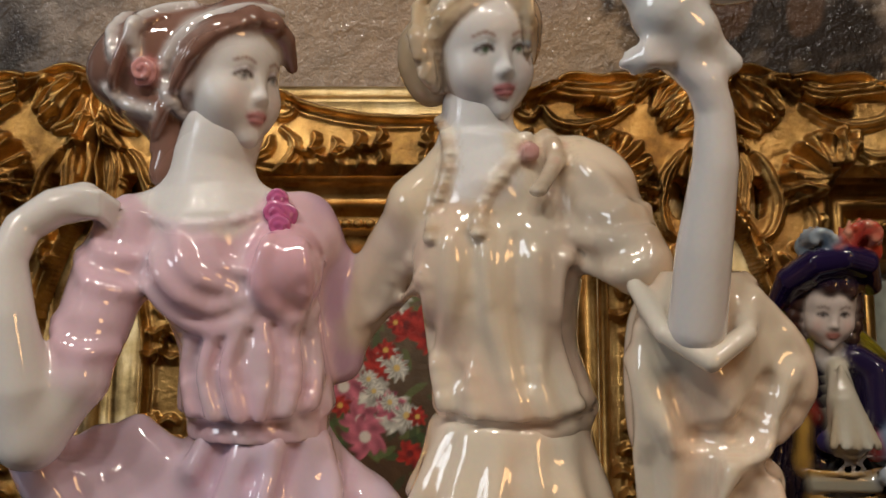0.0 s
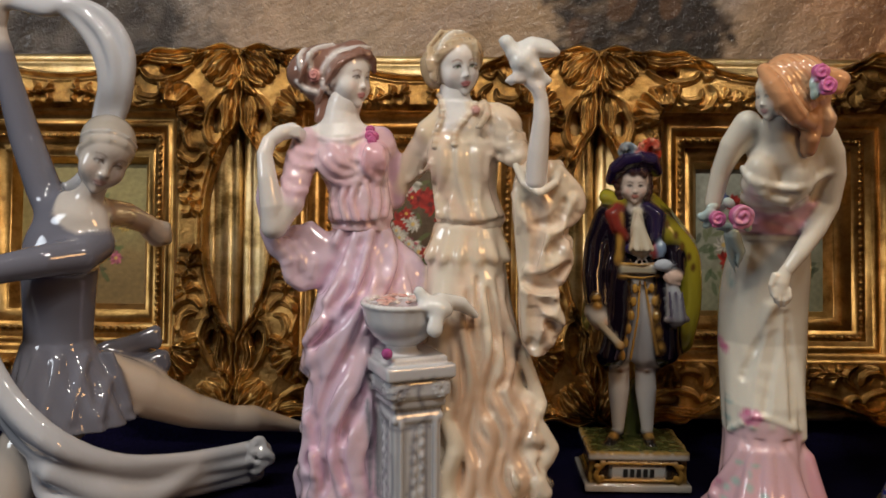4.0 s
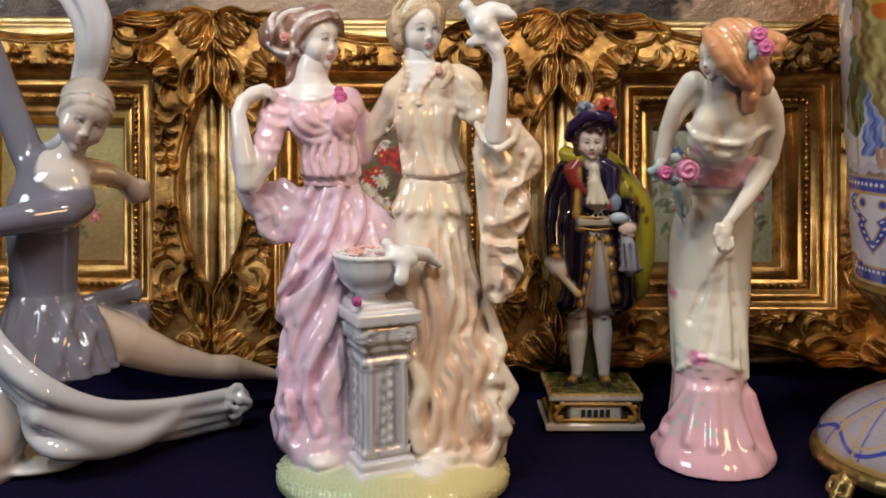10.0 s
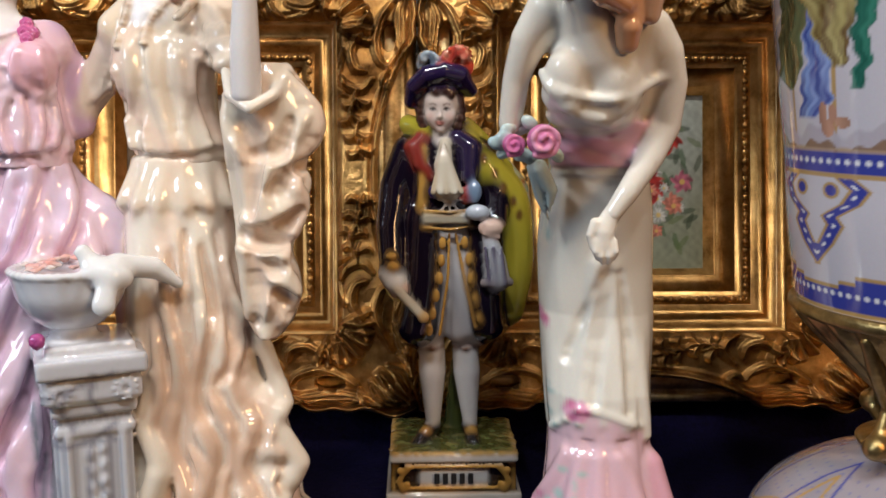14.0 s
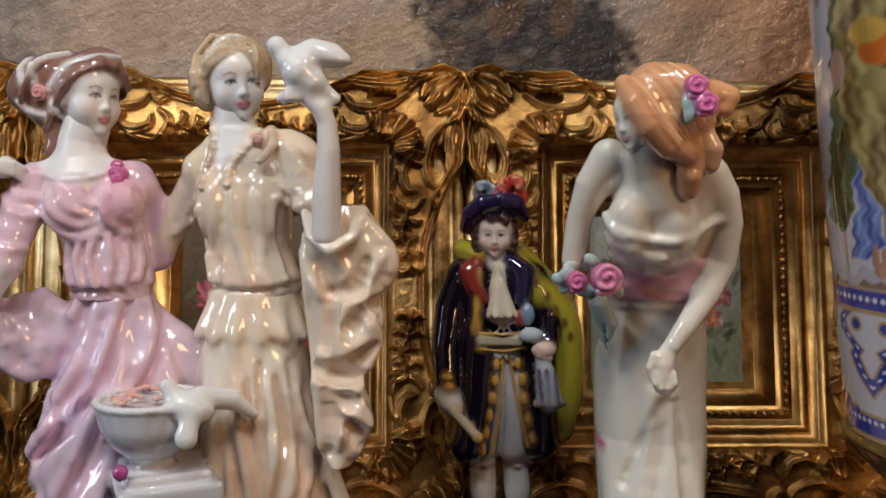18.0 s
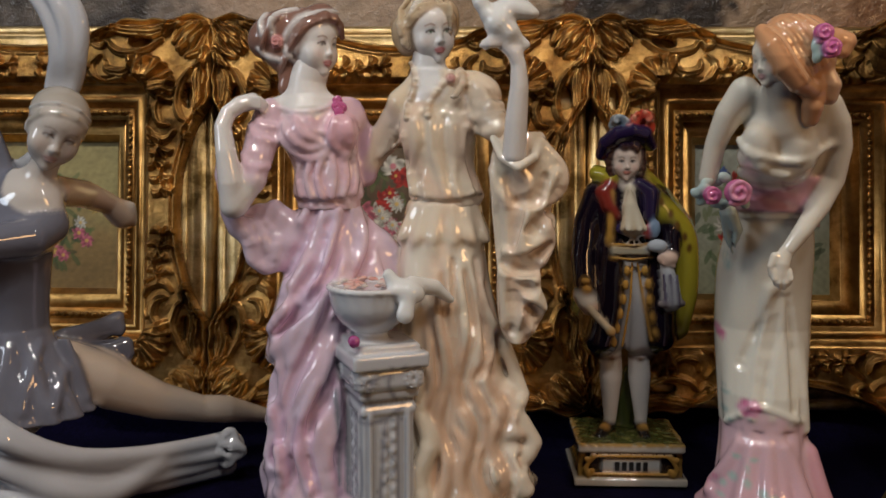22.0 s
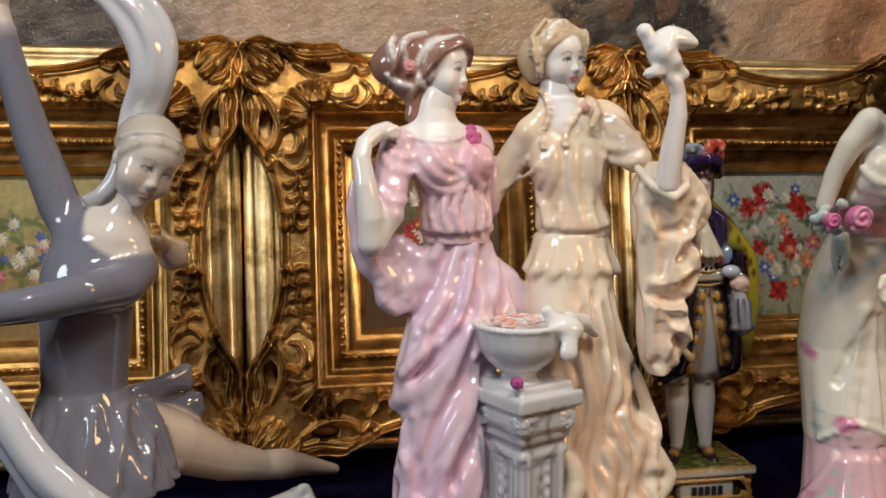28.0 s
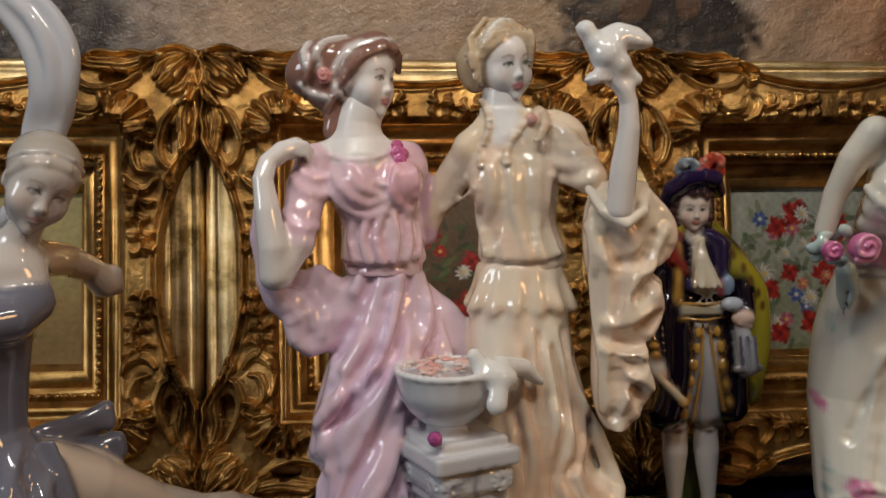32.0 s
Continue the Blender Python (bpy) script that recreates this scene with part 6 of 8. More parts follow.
def strands(clay, pts, offsets, radii, colour, k=0.006):
    """Cloth bunched into long soft folds: several strands laid side by side along one curve."""
    c = smooth_profile(pts, 26)
    r = np.interp(np.linspace(0, 1, 26), np.linspace(0, 1, len(radii)), radii)
    s = np.linspace(0, 1, 26)[:, None]
    for n, (dy, dz, grow) in enumerate(offsets):
        o = np.array([[0, dy, dz]]) * (1 + (grow - 1) * s)
        wob = 0.0012 * np.sin(7 * s + n * 1.9) * np.array([[0, 1.0, 1.0]])
        clay.limb((c + o + wob).tolist(), list(r * (0.85 + 0.3 * math.sin(n * 2.3) ** 2)), colour, k)


BODICE = [(0.098, -0.2870, -0.130, 0.0195, 0.0165, 0.0002), (0.115, -0.2860, -0.130, 0.0195, 0.0165, 0), (0.135, -0.2845, -0.131, 0.0205, 0.0170, 0), (0.152, -0.2825, -0.132, 0.0215, 0.0175, 0), (0.166, -0.2795, -0.131, 0.0225, 0.0160, 0), (0.180, -0.2750, -0.129, 0.0190, 0.0120, 0), (0.192, -0.2720, -0.128, 0.0090, 0.0080, 0)]
dancer.drape(BODICE, [(9, 1, 0, 0)], GREY_DRESS, 0.004)
SKIRT = [(0.060, -0.2830, -0.130, 0.0370, 0.0330, 0.0035), (0.070, -0.2840, -0.130, 0.0340, 0.0305, 0.0030), (0.085, -0.2855, -0.130, 0.0285, 0.0250, 0.0020), (0.100, -0.2865, -0.130, 0.0225, 0.0190, 0.0008), (0.106, -0.2868, -0.130, 0.0200, 0.0170, 0)]
dancer.drape(SKIRT, [(14, 0.7, 0.4, 0.3), (23, 0.15, 1.0, 0)], streaks(GREY_DRESS, (0.26, 0.265, 0.32), 11, 0.4), 0.002)
for x0, x1 in ((60, 40), (100, 90), (140, 135), (170, 178), (190, 205)):
    dancer.fold(SKIRT, [tuple(a + b for a, b in zip((-0.2790, -0.1500, 0.0997), ((x0 - 100) * 0.0003, 0, 0))), tuple(a + b for a, b in zip((-0.2805, -0.1500, 0.0688), ((x1 - 100) * 0.0003, 0, 0)))], (0.0015, 0.0032), None, 0.003)
# bow at the back of the waist
strands(dancer, [(-0.2787, -0.1120, 0.0923), (-0.2659, -0.1000, 0.0984), (-0.2447, -0.0900, 0.1035)], ((0, 0, 1), (0, -0.004, 1.6), (0.003, -0.008, 2.0)), (0.0030, 0.0040, 0.0042), GREY_DRESS, 0.004)
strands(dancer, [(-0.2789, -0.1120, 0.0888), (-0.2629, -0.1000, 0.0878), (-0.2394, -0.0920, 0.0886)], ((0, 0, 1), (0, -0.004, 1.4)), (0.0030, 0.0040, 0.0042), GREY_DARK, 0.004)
# neck, shoulders and head
dancer.ball((-0.2690, -0.1350, 0.1770), (0.0135, 0.0090, 0.0070), BISQUE, 0.004, (0, 12, 0))
dancer.limb([(-0.2701, -0.1320, 0.1739), (-0.2651, -0.1330, 0.1883), (-0.2588, -0.1350, 0.1995)], (0.0105, 0.0072, 0.0072), BISQUE, 0.005)
dancer.brush((-0.2639, -0.1460, 0.1896), (0.0205, 0.030, 0.0205), BISQUE, 0.05)
body = dancer
dancer = Clay((-0.2920, -0.1760, 0.1760), (-0.2180, -0.1000, 0.2480), 0.00055)
face = Face(dancer, (-0.2550, -0.1340, 0.2118), 0.0200, 38, 22, 20)
face.model(BISQUE, 1.0)
HAIR_GREY = (0.47, 0.425, 0.37)
face.egg((0, -0.20, 0.36), (0.75, 0.82, 0.74), HAIR_GREY, 0.05)
face.egg((0, -0.62, 0.16), (0.52, 0.44, 0.48), HAIR_GREY, 0.2)
face.limb([(-0.60, 0.06, -0.25), (-0.66, 0.10, 0.05), (-0.52, 0.36, 0.42), (-0.20, 0.56, 0.62), (0.20, 0.56, 0.62), (0.52, 0.36, 0.42), (0.64, 0.10, 0.05)], (0.05, 0.09, 0.11, 0.10, 0.10, 0.11, 0.07), HAIR_GREY, 0.06)
face.limb([(-0.74, -0.12, 0.30), (-0.62, 0.22, 0.60), (-0.26, 0.42, 0.82), (0.26, 0.42, 0.82), (0.62, 0.22, 0.60), (0.74, -0.12, 0.30)], [0.045] * 6, (0.54, 0.52, 0.50), 0.05)
face.paint((0.56, 0.37, 0.34), (0.20, 0.16, 0.14), (0.42, 0.34, 0.29), None, (0.50, 0.45, 0.43), (0.66, 0.54, 0.48), 1.0, 1.15)
dancer_head = dancer.skin("head")
dancer = body
# arms
dancer.limb([(-0.2830, -0.1250, 0.1683), (-0.2954, -0.1200, 0.1907), (-0.3061, -0.1180, 0.2213), (-0.3145, -0.1180, 0.2547), (-0.3178, -0.1180, 0.2704)], (0.0105, 0.0098, 0.0088, 0.0070, 0.0062), GREY_DRESS, 0.006)
dancer.limb([(-0.3178, -0.1180, 0.2704), (-0.3193, -0.1180, 0.2829), (-0.3163, -0.1200, 0.2935), (-0.3094, -0.1220, 0.2978)], (0.0058, 0.0050, 0.0055, 0.0035), BISQUE, 0.002)
dancer.limb([(-0.2605, -0.1350, 0.1624), (-0.2650, -0.1460, 0.1576), (-0.2787, -0.1580, 0.1562), (-0.2995, -0.1660, 0.1525), (-0.3258, -0.1680, 0.1496)], (0.0096, 0.0098, 0.0090, 0.0078, 0.0068), GREY_DRESS, 0.006)
dancer.limb([(-0.3258, -0.1680, 0.1496), (-0.3349, -0.1680, 0.1486), (-0.3438, -0.1680, 0.1510)], (0.0055, 0.0055, 0.0030), BISQUE, 0.002)
# Far arm: warm light from behind is put into a brighter skin colour.
dancer.limb([(-0.2632, -0.1200, 0.1794), (-0.2629, -0.0850, 0.1751), (-0.2577, -0.0650, 0.1682), (-0.2533, -0.0550, 0.1600)], (0.0085, 0.0080, 0.0066, 0.0082), (0.76, 0.58, 0.44), 0.004)
dancer.limb([(-0.2558, -0.0580, 0.1650), (-0.2483, -0.0550, 0.1648), (-0.2478, -0.0520, 0.1560)], (0.0050, 0.0040, 0.0030), BISQUE_WARM, 0.002)
def set_back(pts, far, x0=-0.262, x1=-0.174):
    """Carries the places past x0 further back along the line of sight, by far at x1."""
    out = []
    for x, y, z in pts:
        d = far * min(max((x - x0) / (x1 - x0), 0.0), 1.2)
        g = 1 + d / (y + 0.6531)
        out.append((-0.0686 + (x + 0.0686) * g, y + d, 0.2184 + (z - 0.2184) * g))
    return out


# legs
dancer.limb(set_back([(-0.2651, -0.1180, 0.0801), (-0.2496, -0.1100, 0.0729), (-0.2228, -0.0980, 0.0572), (-0.2004, -0.0900, 0.0496), (-0.1871, -0.0860, 0.0481), (-0.1736, -0.0820, 0.0447), (-0.1563, -0.0780, 0.0399)], 0.045), (0.0170, 0.0160, 0.0115, 0.0085, 0.0090, 0.0062, 0.0034), BISQUE_WARM, 0.005)
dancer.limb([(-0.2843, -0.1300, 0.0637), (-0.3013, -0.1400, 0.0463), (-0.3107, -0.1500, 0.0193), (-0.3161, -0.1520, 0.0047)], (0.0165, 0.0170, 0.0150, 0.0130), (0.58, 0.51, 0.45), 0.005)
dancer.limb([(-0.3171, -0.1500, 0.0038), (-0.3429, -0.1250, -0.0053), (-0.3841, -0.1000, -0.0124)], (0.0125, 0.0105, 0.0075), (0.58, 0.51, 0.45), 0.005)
dancer.ball((-0.300, -0.128, 0.004), (0.036, 0.030, 0.006), (0.70, 0.70, 0.70), 0.004)
# scarf: over the head in a loop, and down across the lap to a ruffled end
for pts in ([(-0.3116, -0.1210, 0.2955), (-0.2898, -0.1240, 0.2905), (-0.2804, -0.1225, 0.2916), (-0.2674, -0.1225, 0.2794), (-0.2597, -0.1225, 0.2656), (-0.2584, -0.1210, 0.2503), (-0.2649, -0.1150, 0.2336), (-0.2727, -0.1140, 0.2036), (-0.2870, -0.1120, 0.1925)],
            [(-0.3116, -0.1210, 0.2965), (-0.2898, -0.1240, 0.2925), (-0.2748, -0.1235, 0.2929), (-0.2603, -0.1245, 0.2826), (-0.2519, -0.1245, 0.2668), (-0.2519, -0.1225, 0.2503), (-0.2588, -0.1150, 0.2336), (-0.2707, -0.1140, 0.2036), (-0.2840, -0.1120, 0.1915)],
            [(-0.3116, -0.1210, 0.2975), (-0.2898, -0.1230, 0.2950), (-0.2681, -0.1225, 0.2948), (-0.2530, -0.1225, 0.2856), (-0.2445, -0.1225, 0.2685), (-0.2462, -0.1210, 0.2504), (-0.2531, -0.1150, 0.2336), (-0.2700, -0.1140, 0.2056), (-0.2810, -0.1120, 0.1900)]):
    c = smooth_profile(pts, 40)
    dancer.limb(c.tolist(), list(np.interp(np.linspace(0, 1, 40), [0, 0.3, 0.5, 0.7, 1.0], [0.0024, 0.0032, 0.0042, 0.0040, 0.0026])), SCARF, 0.0035)
sweep_pts = [(-0.3435, -0.1500, 0.1264), (-0.3165, -0.1620, 0.1070), (-0.2959, -0.1700, 0.0778), (-0.2717, -0.1720, 0.0567), (-0.2447, -0.1640, 0.0429), (-0.2180, -0.1500, 0.0380), (-0.1955, -0.1380, 0.0379), (-0.1776, -0.1300, 0.0397)]
sweep_pts = set_back(sweep_pts, 0.060)
strands(dancer, sweep_pts, ((0, 0.011, 0.5), (-0.001, 0.005, 0.9), (0.001, -0.001, 1.2), (0.003, -0.007, 1.2), (0.006, -0.012, 1.1), (0.010, -0.017, 0.9), (0.015, -0.020, 0.7)), (0.0036, 0.0042, 0.0046, 0.0048, 0.0046, 0.0044, 0.0040, 0.0040), SCARF, 0.0030)
strands(dancer, set_back([(-0.2763, -0.1700, 0.0432), (-0.2499, -0.1680, 0.0305), (-0.2286, -0.1580, 0.0277), (-0.2097, -0.1460, 0.0350)], 0.060), ((0, 0, 1), (0.008, -0.004, 1)), (0.0060, 0.0075, 0.0070, 0.0050), SCARF, 0.006)
strands(dancer, set_back([(-0.2847, -0.1650, 0.0445), (-0.2823, -0.1650, 0.0300), (-0.2666, -0.1660, 0.0231), (-0.2425, -0.1640, 0.0212)], 0.060), ((0, 0, 1), (0.010, 0, 1)), (0.005, 0.0060, 0.0060, 0.0050), SCARF, 0.006)
ex, ey, ez = set_back([(-0.1740, -0.1340, 0.0418)], 0.060)[0]
dancer.ball((ex, ey + 0.004, ez), (0.0085, 0.0060, 0.0085), SCARF, 0.003)
for ring, (reach, ahead, r) in enumerate(((0.0088, -0.003, 0.0028), (0.0046, -0.005, 0.0022))):
    rim = []
    for n in range(25):
        t = 6.283 * n / 24
        q = reach * (1 + 0.22 * math.cos(4 * t + 0.6 + ring))
        rim.append((ex + 0.85 * q * math.cos(t), ey + ahead - 0.0016 * math.sin(4 * t), ez + q * math.sin(t)))
    dancer.limb(rim, [r] * 25, SCARF, 0.0016)
figurine("dancer_figurine", dancer, "kneeling porcelain dancer in a grey dress with a white scarf", [dancer_head])

# soldier
NAVY, GILT, CAPE, BREECHES = (0.007, 0.004, 0.010), (0.46, 0.25, 0.05), (0.42, 0.36, 0.03), (0.50, 0.50, 0.52)
soldier = Clay((0.000, -0.100, -0.002), (0.120, -0.008, 0.238), 0.00095)
PX = 0.000276


def at17(x, y, d):
    """A place on the soldier from a face-on plan: right and up from his star badge, d in front."""
    x0, y0, z0 = (0.0541, -0.0700, 0.1517)
    return (x0 + (x - 845) * PX, y0 - d, z0 + (560 - y) * PX)


MARBLE = (0.52, 0.48, 0.42)
soldier.slab((0.0225, -0.0755, 0.0), (0.0905, -0.0215, 0.0050), MARBLE, 0.0006, 0.0010)
soldier.slab((0.0250, -0.0740, 0.0045), (0.0880, -0.0230, 0.0066), (0.16, 0.10, 0.03), 0.0005, 0.0008)
soldier.slab((0.0280, -0.0715, 0.006), (0.0850, -0.0255, 0.0215), (0.035, 0.022, 0.012), 0.0006, 0.0010)
soldier.slab((0.0390, -0.0735, 0.0085), (0.0740, -0.0400, 0.0180), (0.50, 0.51, 0.50), 0.0004, 0.0010)
for zz in (0.0078, 0.0190):                                    # twisted ropes over and under the tablet
    for n in range(22):
        soldier.ball((0.0335 + 0.0022 * n, -0.0742, zz), (0.0017, 0.0013, 0.0009), GILT, 0.0003, (0, 35, 0))
        if n < 19:
            soldier.ball((0.0272, -0.0685 + 0.0022 * n, zz), (0.0012, 0.0017, 0.0009), GILT, 0.0003, (35, 0, 0))
for xx, s in ((0.0310, 1), (0.0820, -1)):                      # corner scrolls
    soldier.limb([(xx, -0.0735, 0.0075), (xx - 0.0022 * s, -0.0745, 0.0110), (xx, -0.0740, 0.0150), (xx + 0.0024 * s, -0.0742, 0.0185)], (0.0024, 0.0016, 0.0015, 0.0020), (0.34, 0.19, 0.04), 0.0008)
    soldier.ball((xx + 0.0022 * s, -0.0745, 0.0100), (0.0018, 0.0016, 0.0018), GILT, 0.0004)
    soldier.ball((xx - 0.0012 * s, -0.0745, 0.0172), (0.0020, 0.0016, 0.0018), GILT, 0.0004)
    soldier.limb([(xx - 0.0040 * s, -0.0705, 0.0075), (xx - 0.0046 * s, -0.0690, 0.0120), (xx - 0.0040 * s, -0.0700, 0.0190)], (0.0022, 0.0015, 0.0020), (0.34, 0.19, 0.04), 0.0008)
soldier.slab((0.0245, -0.0750, 0.0208), (0.0885, -0.0220, 0.0252), (0.56, 0.54, 0.50), 0.0006, 0.0012)
soldier.slab((0.0262, -0.0733, 0.0225), (0.0868, -0.0237, 0.0264), (0.075, 0.085, 0.02), 0.0006, 0.0012)
rng = random.Random(14)
for n in range(150):                                           # mossy ground with a ragged gilt border
    px, py = rng.uniform(0.0275, 0.0855), rng.uniform(-0.0720, -0.0250)
    soldier.ball((px, py, 0.0262), (0.0016, 0.0016, 0.0009), rng.choice([(0.10, 0.11, 0.03), (0.16, 0.17, 0.05), (0.05, 0.07, 0.02), (0.22, 0.18, 0.06)]), 0.0006)
for n in range(52):
    side, f = n // 13, (n % 13 + rng.uniform(0, 0.6)) / 13
    px, py = ((0.0260 + 0.061 * f, -0.0736), (0.0870, -0.0736 + 0.050 * f), (0.0870 - 0.061 * f, -0.0234), (0.0260, -0.0234 - 0.050 * f))[side]
    soldier.ball((px, py, 0.0256), (rng.uniform(0.0014, 0.0026), 0.0016, rng.uniform(0.0007, 0.0014)), (0.42, 0.25, 0.06), 0.0006)
soldier.limb([(0.060, -0.034, 0.026), (0.062, -0.036, 0.060)], (0.0075, 0.0060), (0.09, 0.11, 0.03), 0.002)
# legs and shoes
for x0, x1, x2 in ((1078, 1076, 1058), (1124, 1128, 1136)):
    knee = tuple(a + b for a, b in zip((0.0540, -0.0520, 0.0760), ((x0 - 1100) * 0.000365, 0, 0)))
    ankle = tuple(a + b for a, b in zip((0.0553, -0.0520, 0.0361), ((x1 - 1100) * 0.000365, 0, 0)))
    calf = tuple((a * 0.65 + b * 0.35) for a, b in zip(knee, ankle))
    toe = tuple(a + b for a, b in zip((0.0537, -0.0620, 0.0265), ((x2 - 1100) * 0.000365, 0, 0)))
    soldier.limb([knee, calf, ankle], (0.0066, 0.0070, 0.0040), (0.70, 0.69, 0.68), 0.002)
    soldier.limb([tuple(a + b for a, b in zip(ankle, (0, 0.002, -0.004))), toe], (0.0046, 0.0034), (0.015, 0.012, 0.012), 0.001)
    soldier.ball(tuple((a + b) / 2 for a, b in zip(ankle, toe)), (0.0030, 0.0030, 0.0024), GILT, 0.0005)
    soldier.limb([tuple(a + b for a, b in zip(knee, (-0.006, -0.003, 0))), tuple(a + b for a, b in zip(knee, (0, -0.0072, -0.001))), tuple(a + b for a, b in zip(knee, (0.006, -0.003, 0)))], [0.0010] * 3, (0.20, 0.10, 0.06), 0.0006)
# breeches, coat and its skirts
soldier.limb([at17(812, 800, -0.017), at17(830, 690, -0.014), at17(838, 620, -0.014)], (0.0078, 0.0090, 0.0095), BREECHES, 0.003)
soldier.limb([at17(866, 800, -0.014), at17(858, 690, -0.012), at17(850, 620, -0.012)], (0.0080, 0.0092, 0.0095), BREECHES, 0.003)
COAT = [(0.138, 0.0510, -0.0505, 0.0185, 0.0160, 0), (0.150, 0.0510, -0.0510, 0.0205, 0.0170, 0), (0.165, 0.0510, -0.0505, 0.0225, 0.0165, 0), (0.178, 0.0510, -0.0500, 0.0205, 0.0130, 0), (0.187, 0.0510, -0.0500, 0.0110, 0.0085, 0)]
soldier.drape(COAT, [(7, 1, 0, 0)], NAVY, 0.002)
strands(soldier, [at17(800, 600, -0.006), at17(795, 700, -0.004), at17(785, 790, -0.004)], ((0, 0, 1), (0.007, 0, 1.1), (0.014, 0, 1.1), (0.021, 0, 1.1)), (0.0080, 0.0095, 0.0095), NAVY, 0.008)
strands(soldier, [at17(895, 600, -0.008), at17(908, 700, -0.006), at17(918, 790, -0.007)], ((0, 0, 1), (0.007, 0, 1.1), (0.014, 0, 1.1), (0.020, 0, 1.1)), (0.0070, 0.0085, 0.0085), NAVY, 0.008)
for x, y in ((833, 635), (831, 665), (828, 697), (822, 728), (816, 760), (810, 790), (872, 635), (880, 665), (884, 700), (893, 735), (900, 770)):
    soldier.ball(at17(x, y, 0.0015 if x < 850 else -0.0008), (0.0019, 0.0018, 0.0034), GILT, 0.0004)
soldier.limb([at17(845, 620, -0.001), at17(842, 700, 0.001), at17(828, 800, 0.001)], [0.0009] * 3, GILT, 0.0004)
soldier.limb([at17(856, 620, -0.001), at17(872, 700, -0.002), at17(892, 790, -0.003)], [0.0009] * 3, GILT, 0.0004)
# chest: shirt frill, lapels, belt, star
soldier.limb([at17(838, 465, -0.005), at17(835, 500, 0.001), at17(842, 538, 0.0025)], (0.0030, 0.0048, 0.0066), (0.64, 0.57, 0.44), 0.001)
for i in range(5):
    soldier.limb([at17(834, 462, 0.000), at17(816 + 12 * i, 544, 0.0088 - 0.0006 * abs(i - 2))], (0.0007, 0.0014), (0.72, 0.66, 0.54) if i % 2 else (0.55, 0.44, 0.30), 0.0006)
soldier.limb([at17(800, 452, -0.010), at17(784, 470, -0.008), at17(794, 500, -0.005), at17(812, 520, -0.004)], (0.0034, 0.0040, 0.0032, 0.0020), (0.24, 0.028, 0.018), 0.0015)
soldier.limb([at17(860, 455, -0.008), at17(880, 470, -0.006), at17(878, 520, -0.002)], (0.0045, 0.0050, 0.0040), (0.022, 0.014, 0.05), 0.0015)
soldier.limb([at17(800, 470, -0.007), at17(798, 540, -0.003), at17(796, 610, -0.003)], (0.0015, 0.0020, 0.0026), GILT, 0.001)
for x in (808, 824, 840, 856, 872):
    soldier.slab(tuple(a - 0.0025 for a in at17(x, 592, 0.000)), tuple(a + 0.0025 for a in at17(x, 592, 0.000)), (0.40, 0.36, 0.27), 0.0006, 0.0008)
soldier.limb([at17(800, 578, 0.001), at17(845, 580, 0.003), at17(885, 576, -0.001)], [0.0009] * 3, GILT, 0.0005)
soldier.limb([at17(800, 607, 0.001), at17(845, 610, 0.003), at17(885, 606, -0.001)], [0.0009] * 3, GILT, 0.0005)
for n in range(8):
    a = 2 * math.pi * n / 8
    soldier.limb([at17(845, 560, 0.0035), at17(845 + 19 * math.cos(a), 560 + 19 * math.sin(a), 0.0025)], (0.0014, 0.0005), (0.74, 0.73, 0.70), 0.0005)
soldier.ball(at17(845, 560, 0.0045), 0.0013, GILT, 0.0003)
soldier.ball(at17(874, 552, 0.0000), (0.0042, 0.0028, 0.0046), (0.40, 0.03, 0.015), 0.001)
soldier.ball(at17(822, 545, 0.0005), (0.0042, 0.0026, 0.0040), (0.03, 0.02, 0.09), 0.001)
# arms, baton, gloves and sash end
soldier.limb([at17(775, 480, -0.016), at17(752, 540, -0.012), at17(742, 610, -0.006), at17(745, 680, 0.000)], (0.0085, 0.0080, 0.0072, 0.0062), NAVY, 0.003)
soldier.limb([at17(744, 690, 0.000), at17(748, 700, 0.001)], (0.0066, 0.0060), (0.70, 0.68, 0.64), 0.001)
for x, y in ((744, 655), (747, 673)):
    soldier.ball(at17(x, y, 0.0055), (0.0028, 0.0018, 0.0022), GILT, 0.0005)
soldier.ball(at17(755, 715, 0.002), (0.0046, 0.0044, 0.0048), (0.72, 0.50, 0.38), 0.001)
soldier.limb([at17(752, 712, 0.005), at17(798, 760, 0.008)], (0.0024, 0.0024), (0.46, 0.40, 0.30), 0.0006)
soldier.ball(at17(799, 761, 0.008), 0.0030, GILT, 0.0005)
soldier.limb([at17(900, 490, -0.014), at17(925, 550, -0.010), at17(925, 600, -0.002)], (0.0080, 0.0072, 0.0060), NAVY, 0.003)
soldier.ball(at17(916, 607, 0.003), (0.0062, 0.0046, 0.0044), (0.72, 0.52, 0.42), 0.001)
for dy in (0, 8, 16):
    soldier.limb([at17(905, 600 + dy, 0.006), at17(930, 606 + dy, 0.005)], (0.0012, 0.0010), (0.72, 0.52, 0.42), 0.0005)
soldier.ball(at17(893, 580, 0.004), (0.0060, 0.0036, 0.0040), (0.48, 0.52, 0.58), 0.001)
soldier.ball(at17(888, 545, 0.001), (0.0036, 0.0030, 0.0056), (0.20, 0.28, 0.40), 0.001)
soldier.limb([at17(915, 625, 0.002), at17(925, 665, 0.002), at17(930, 700, 0.001)], (0.0038, 0.0052, 0.0060), (0.56, 0.58, 0.62), 0.001)
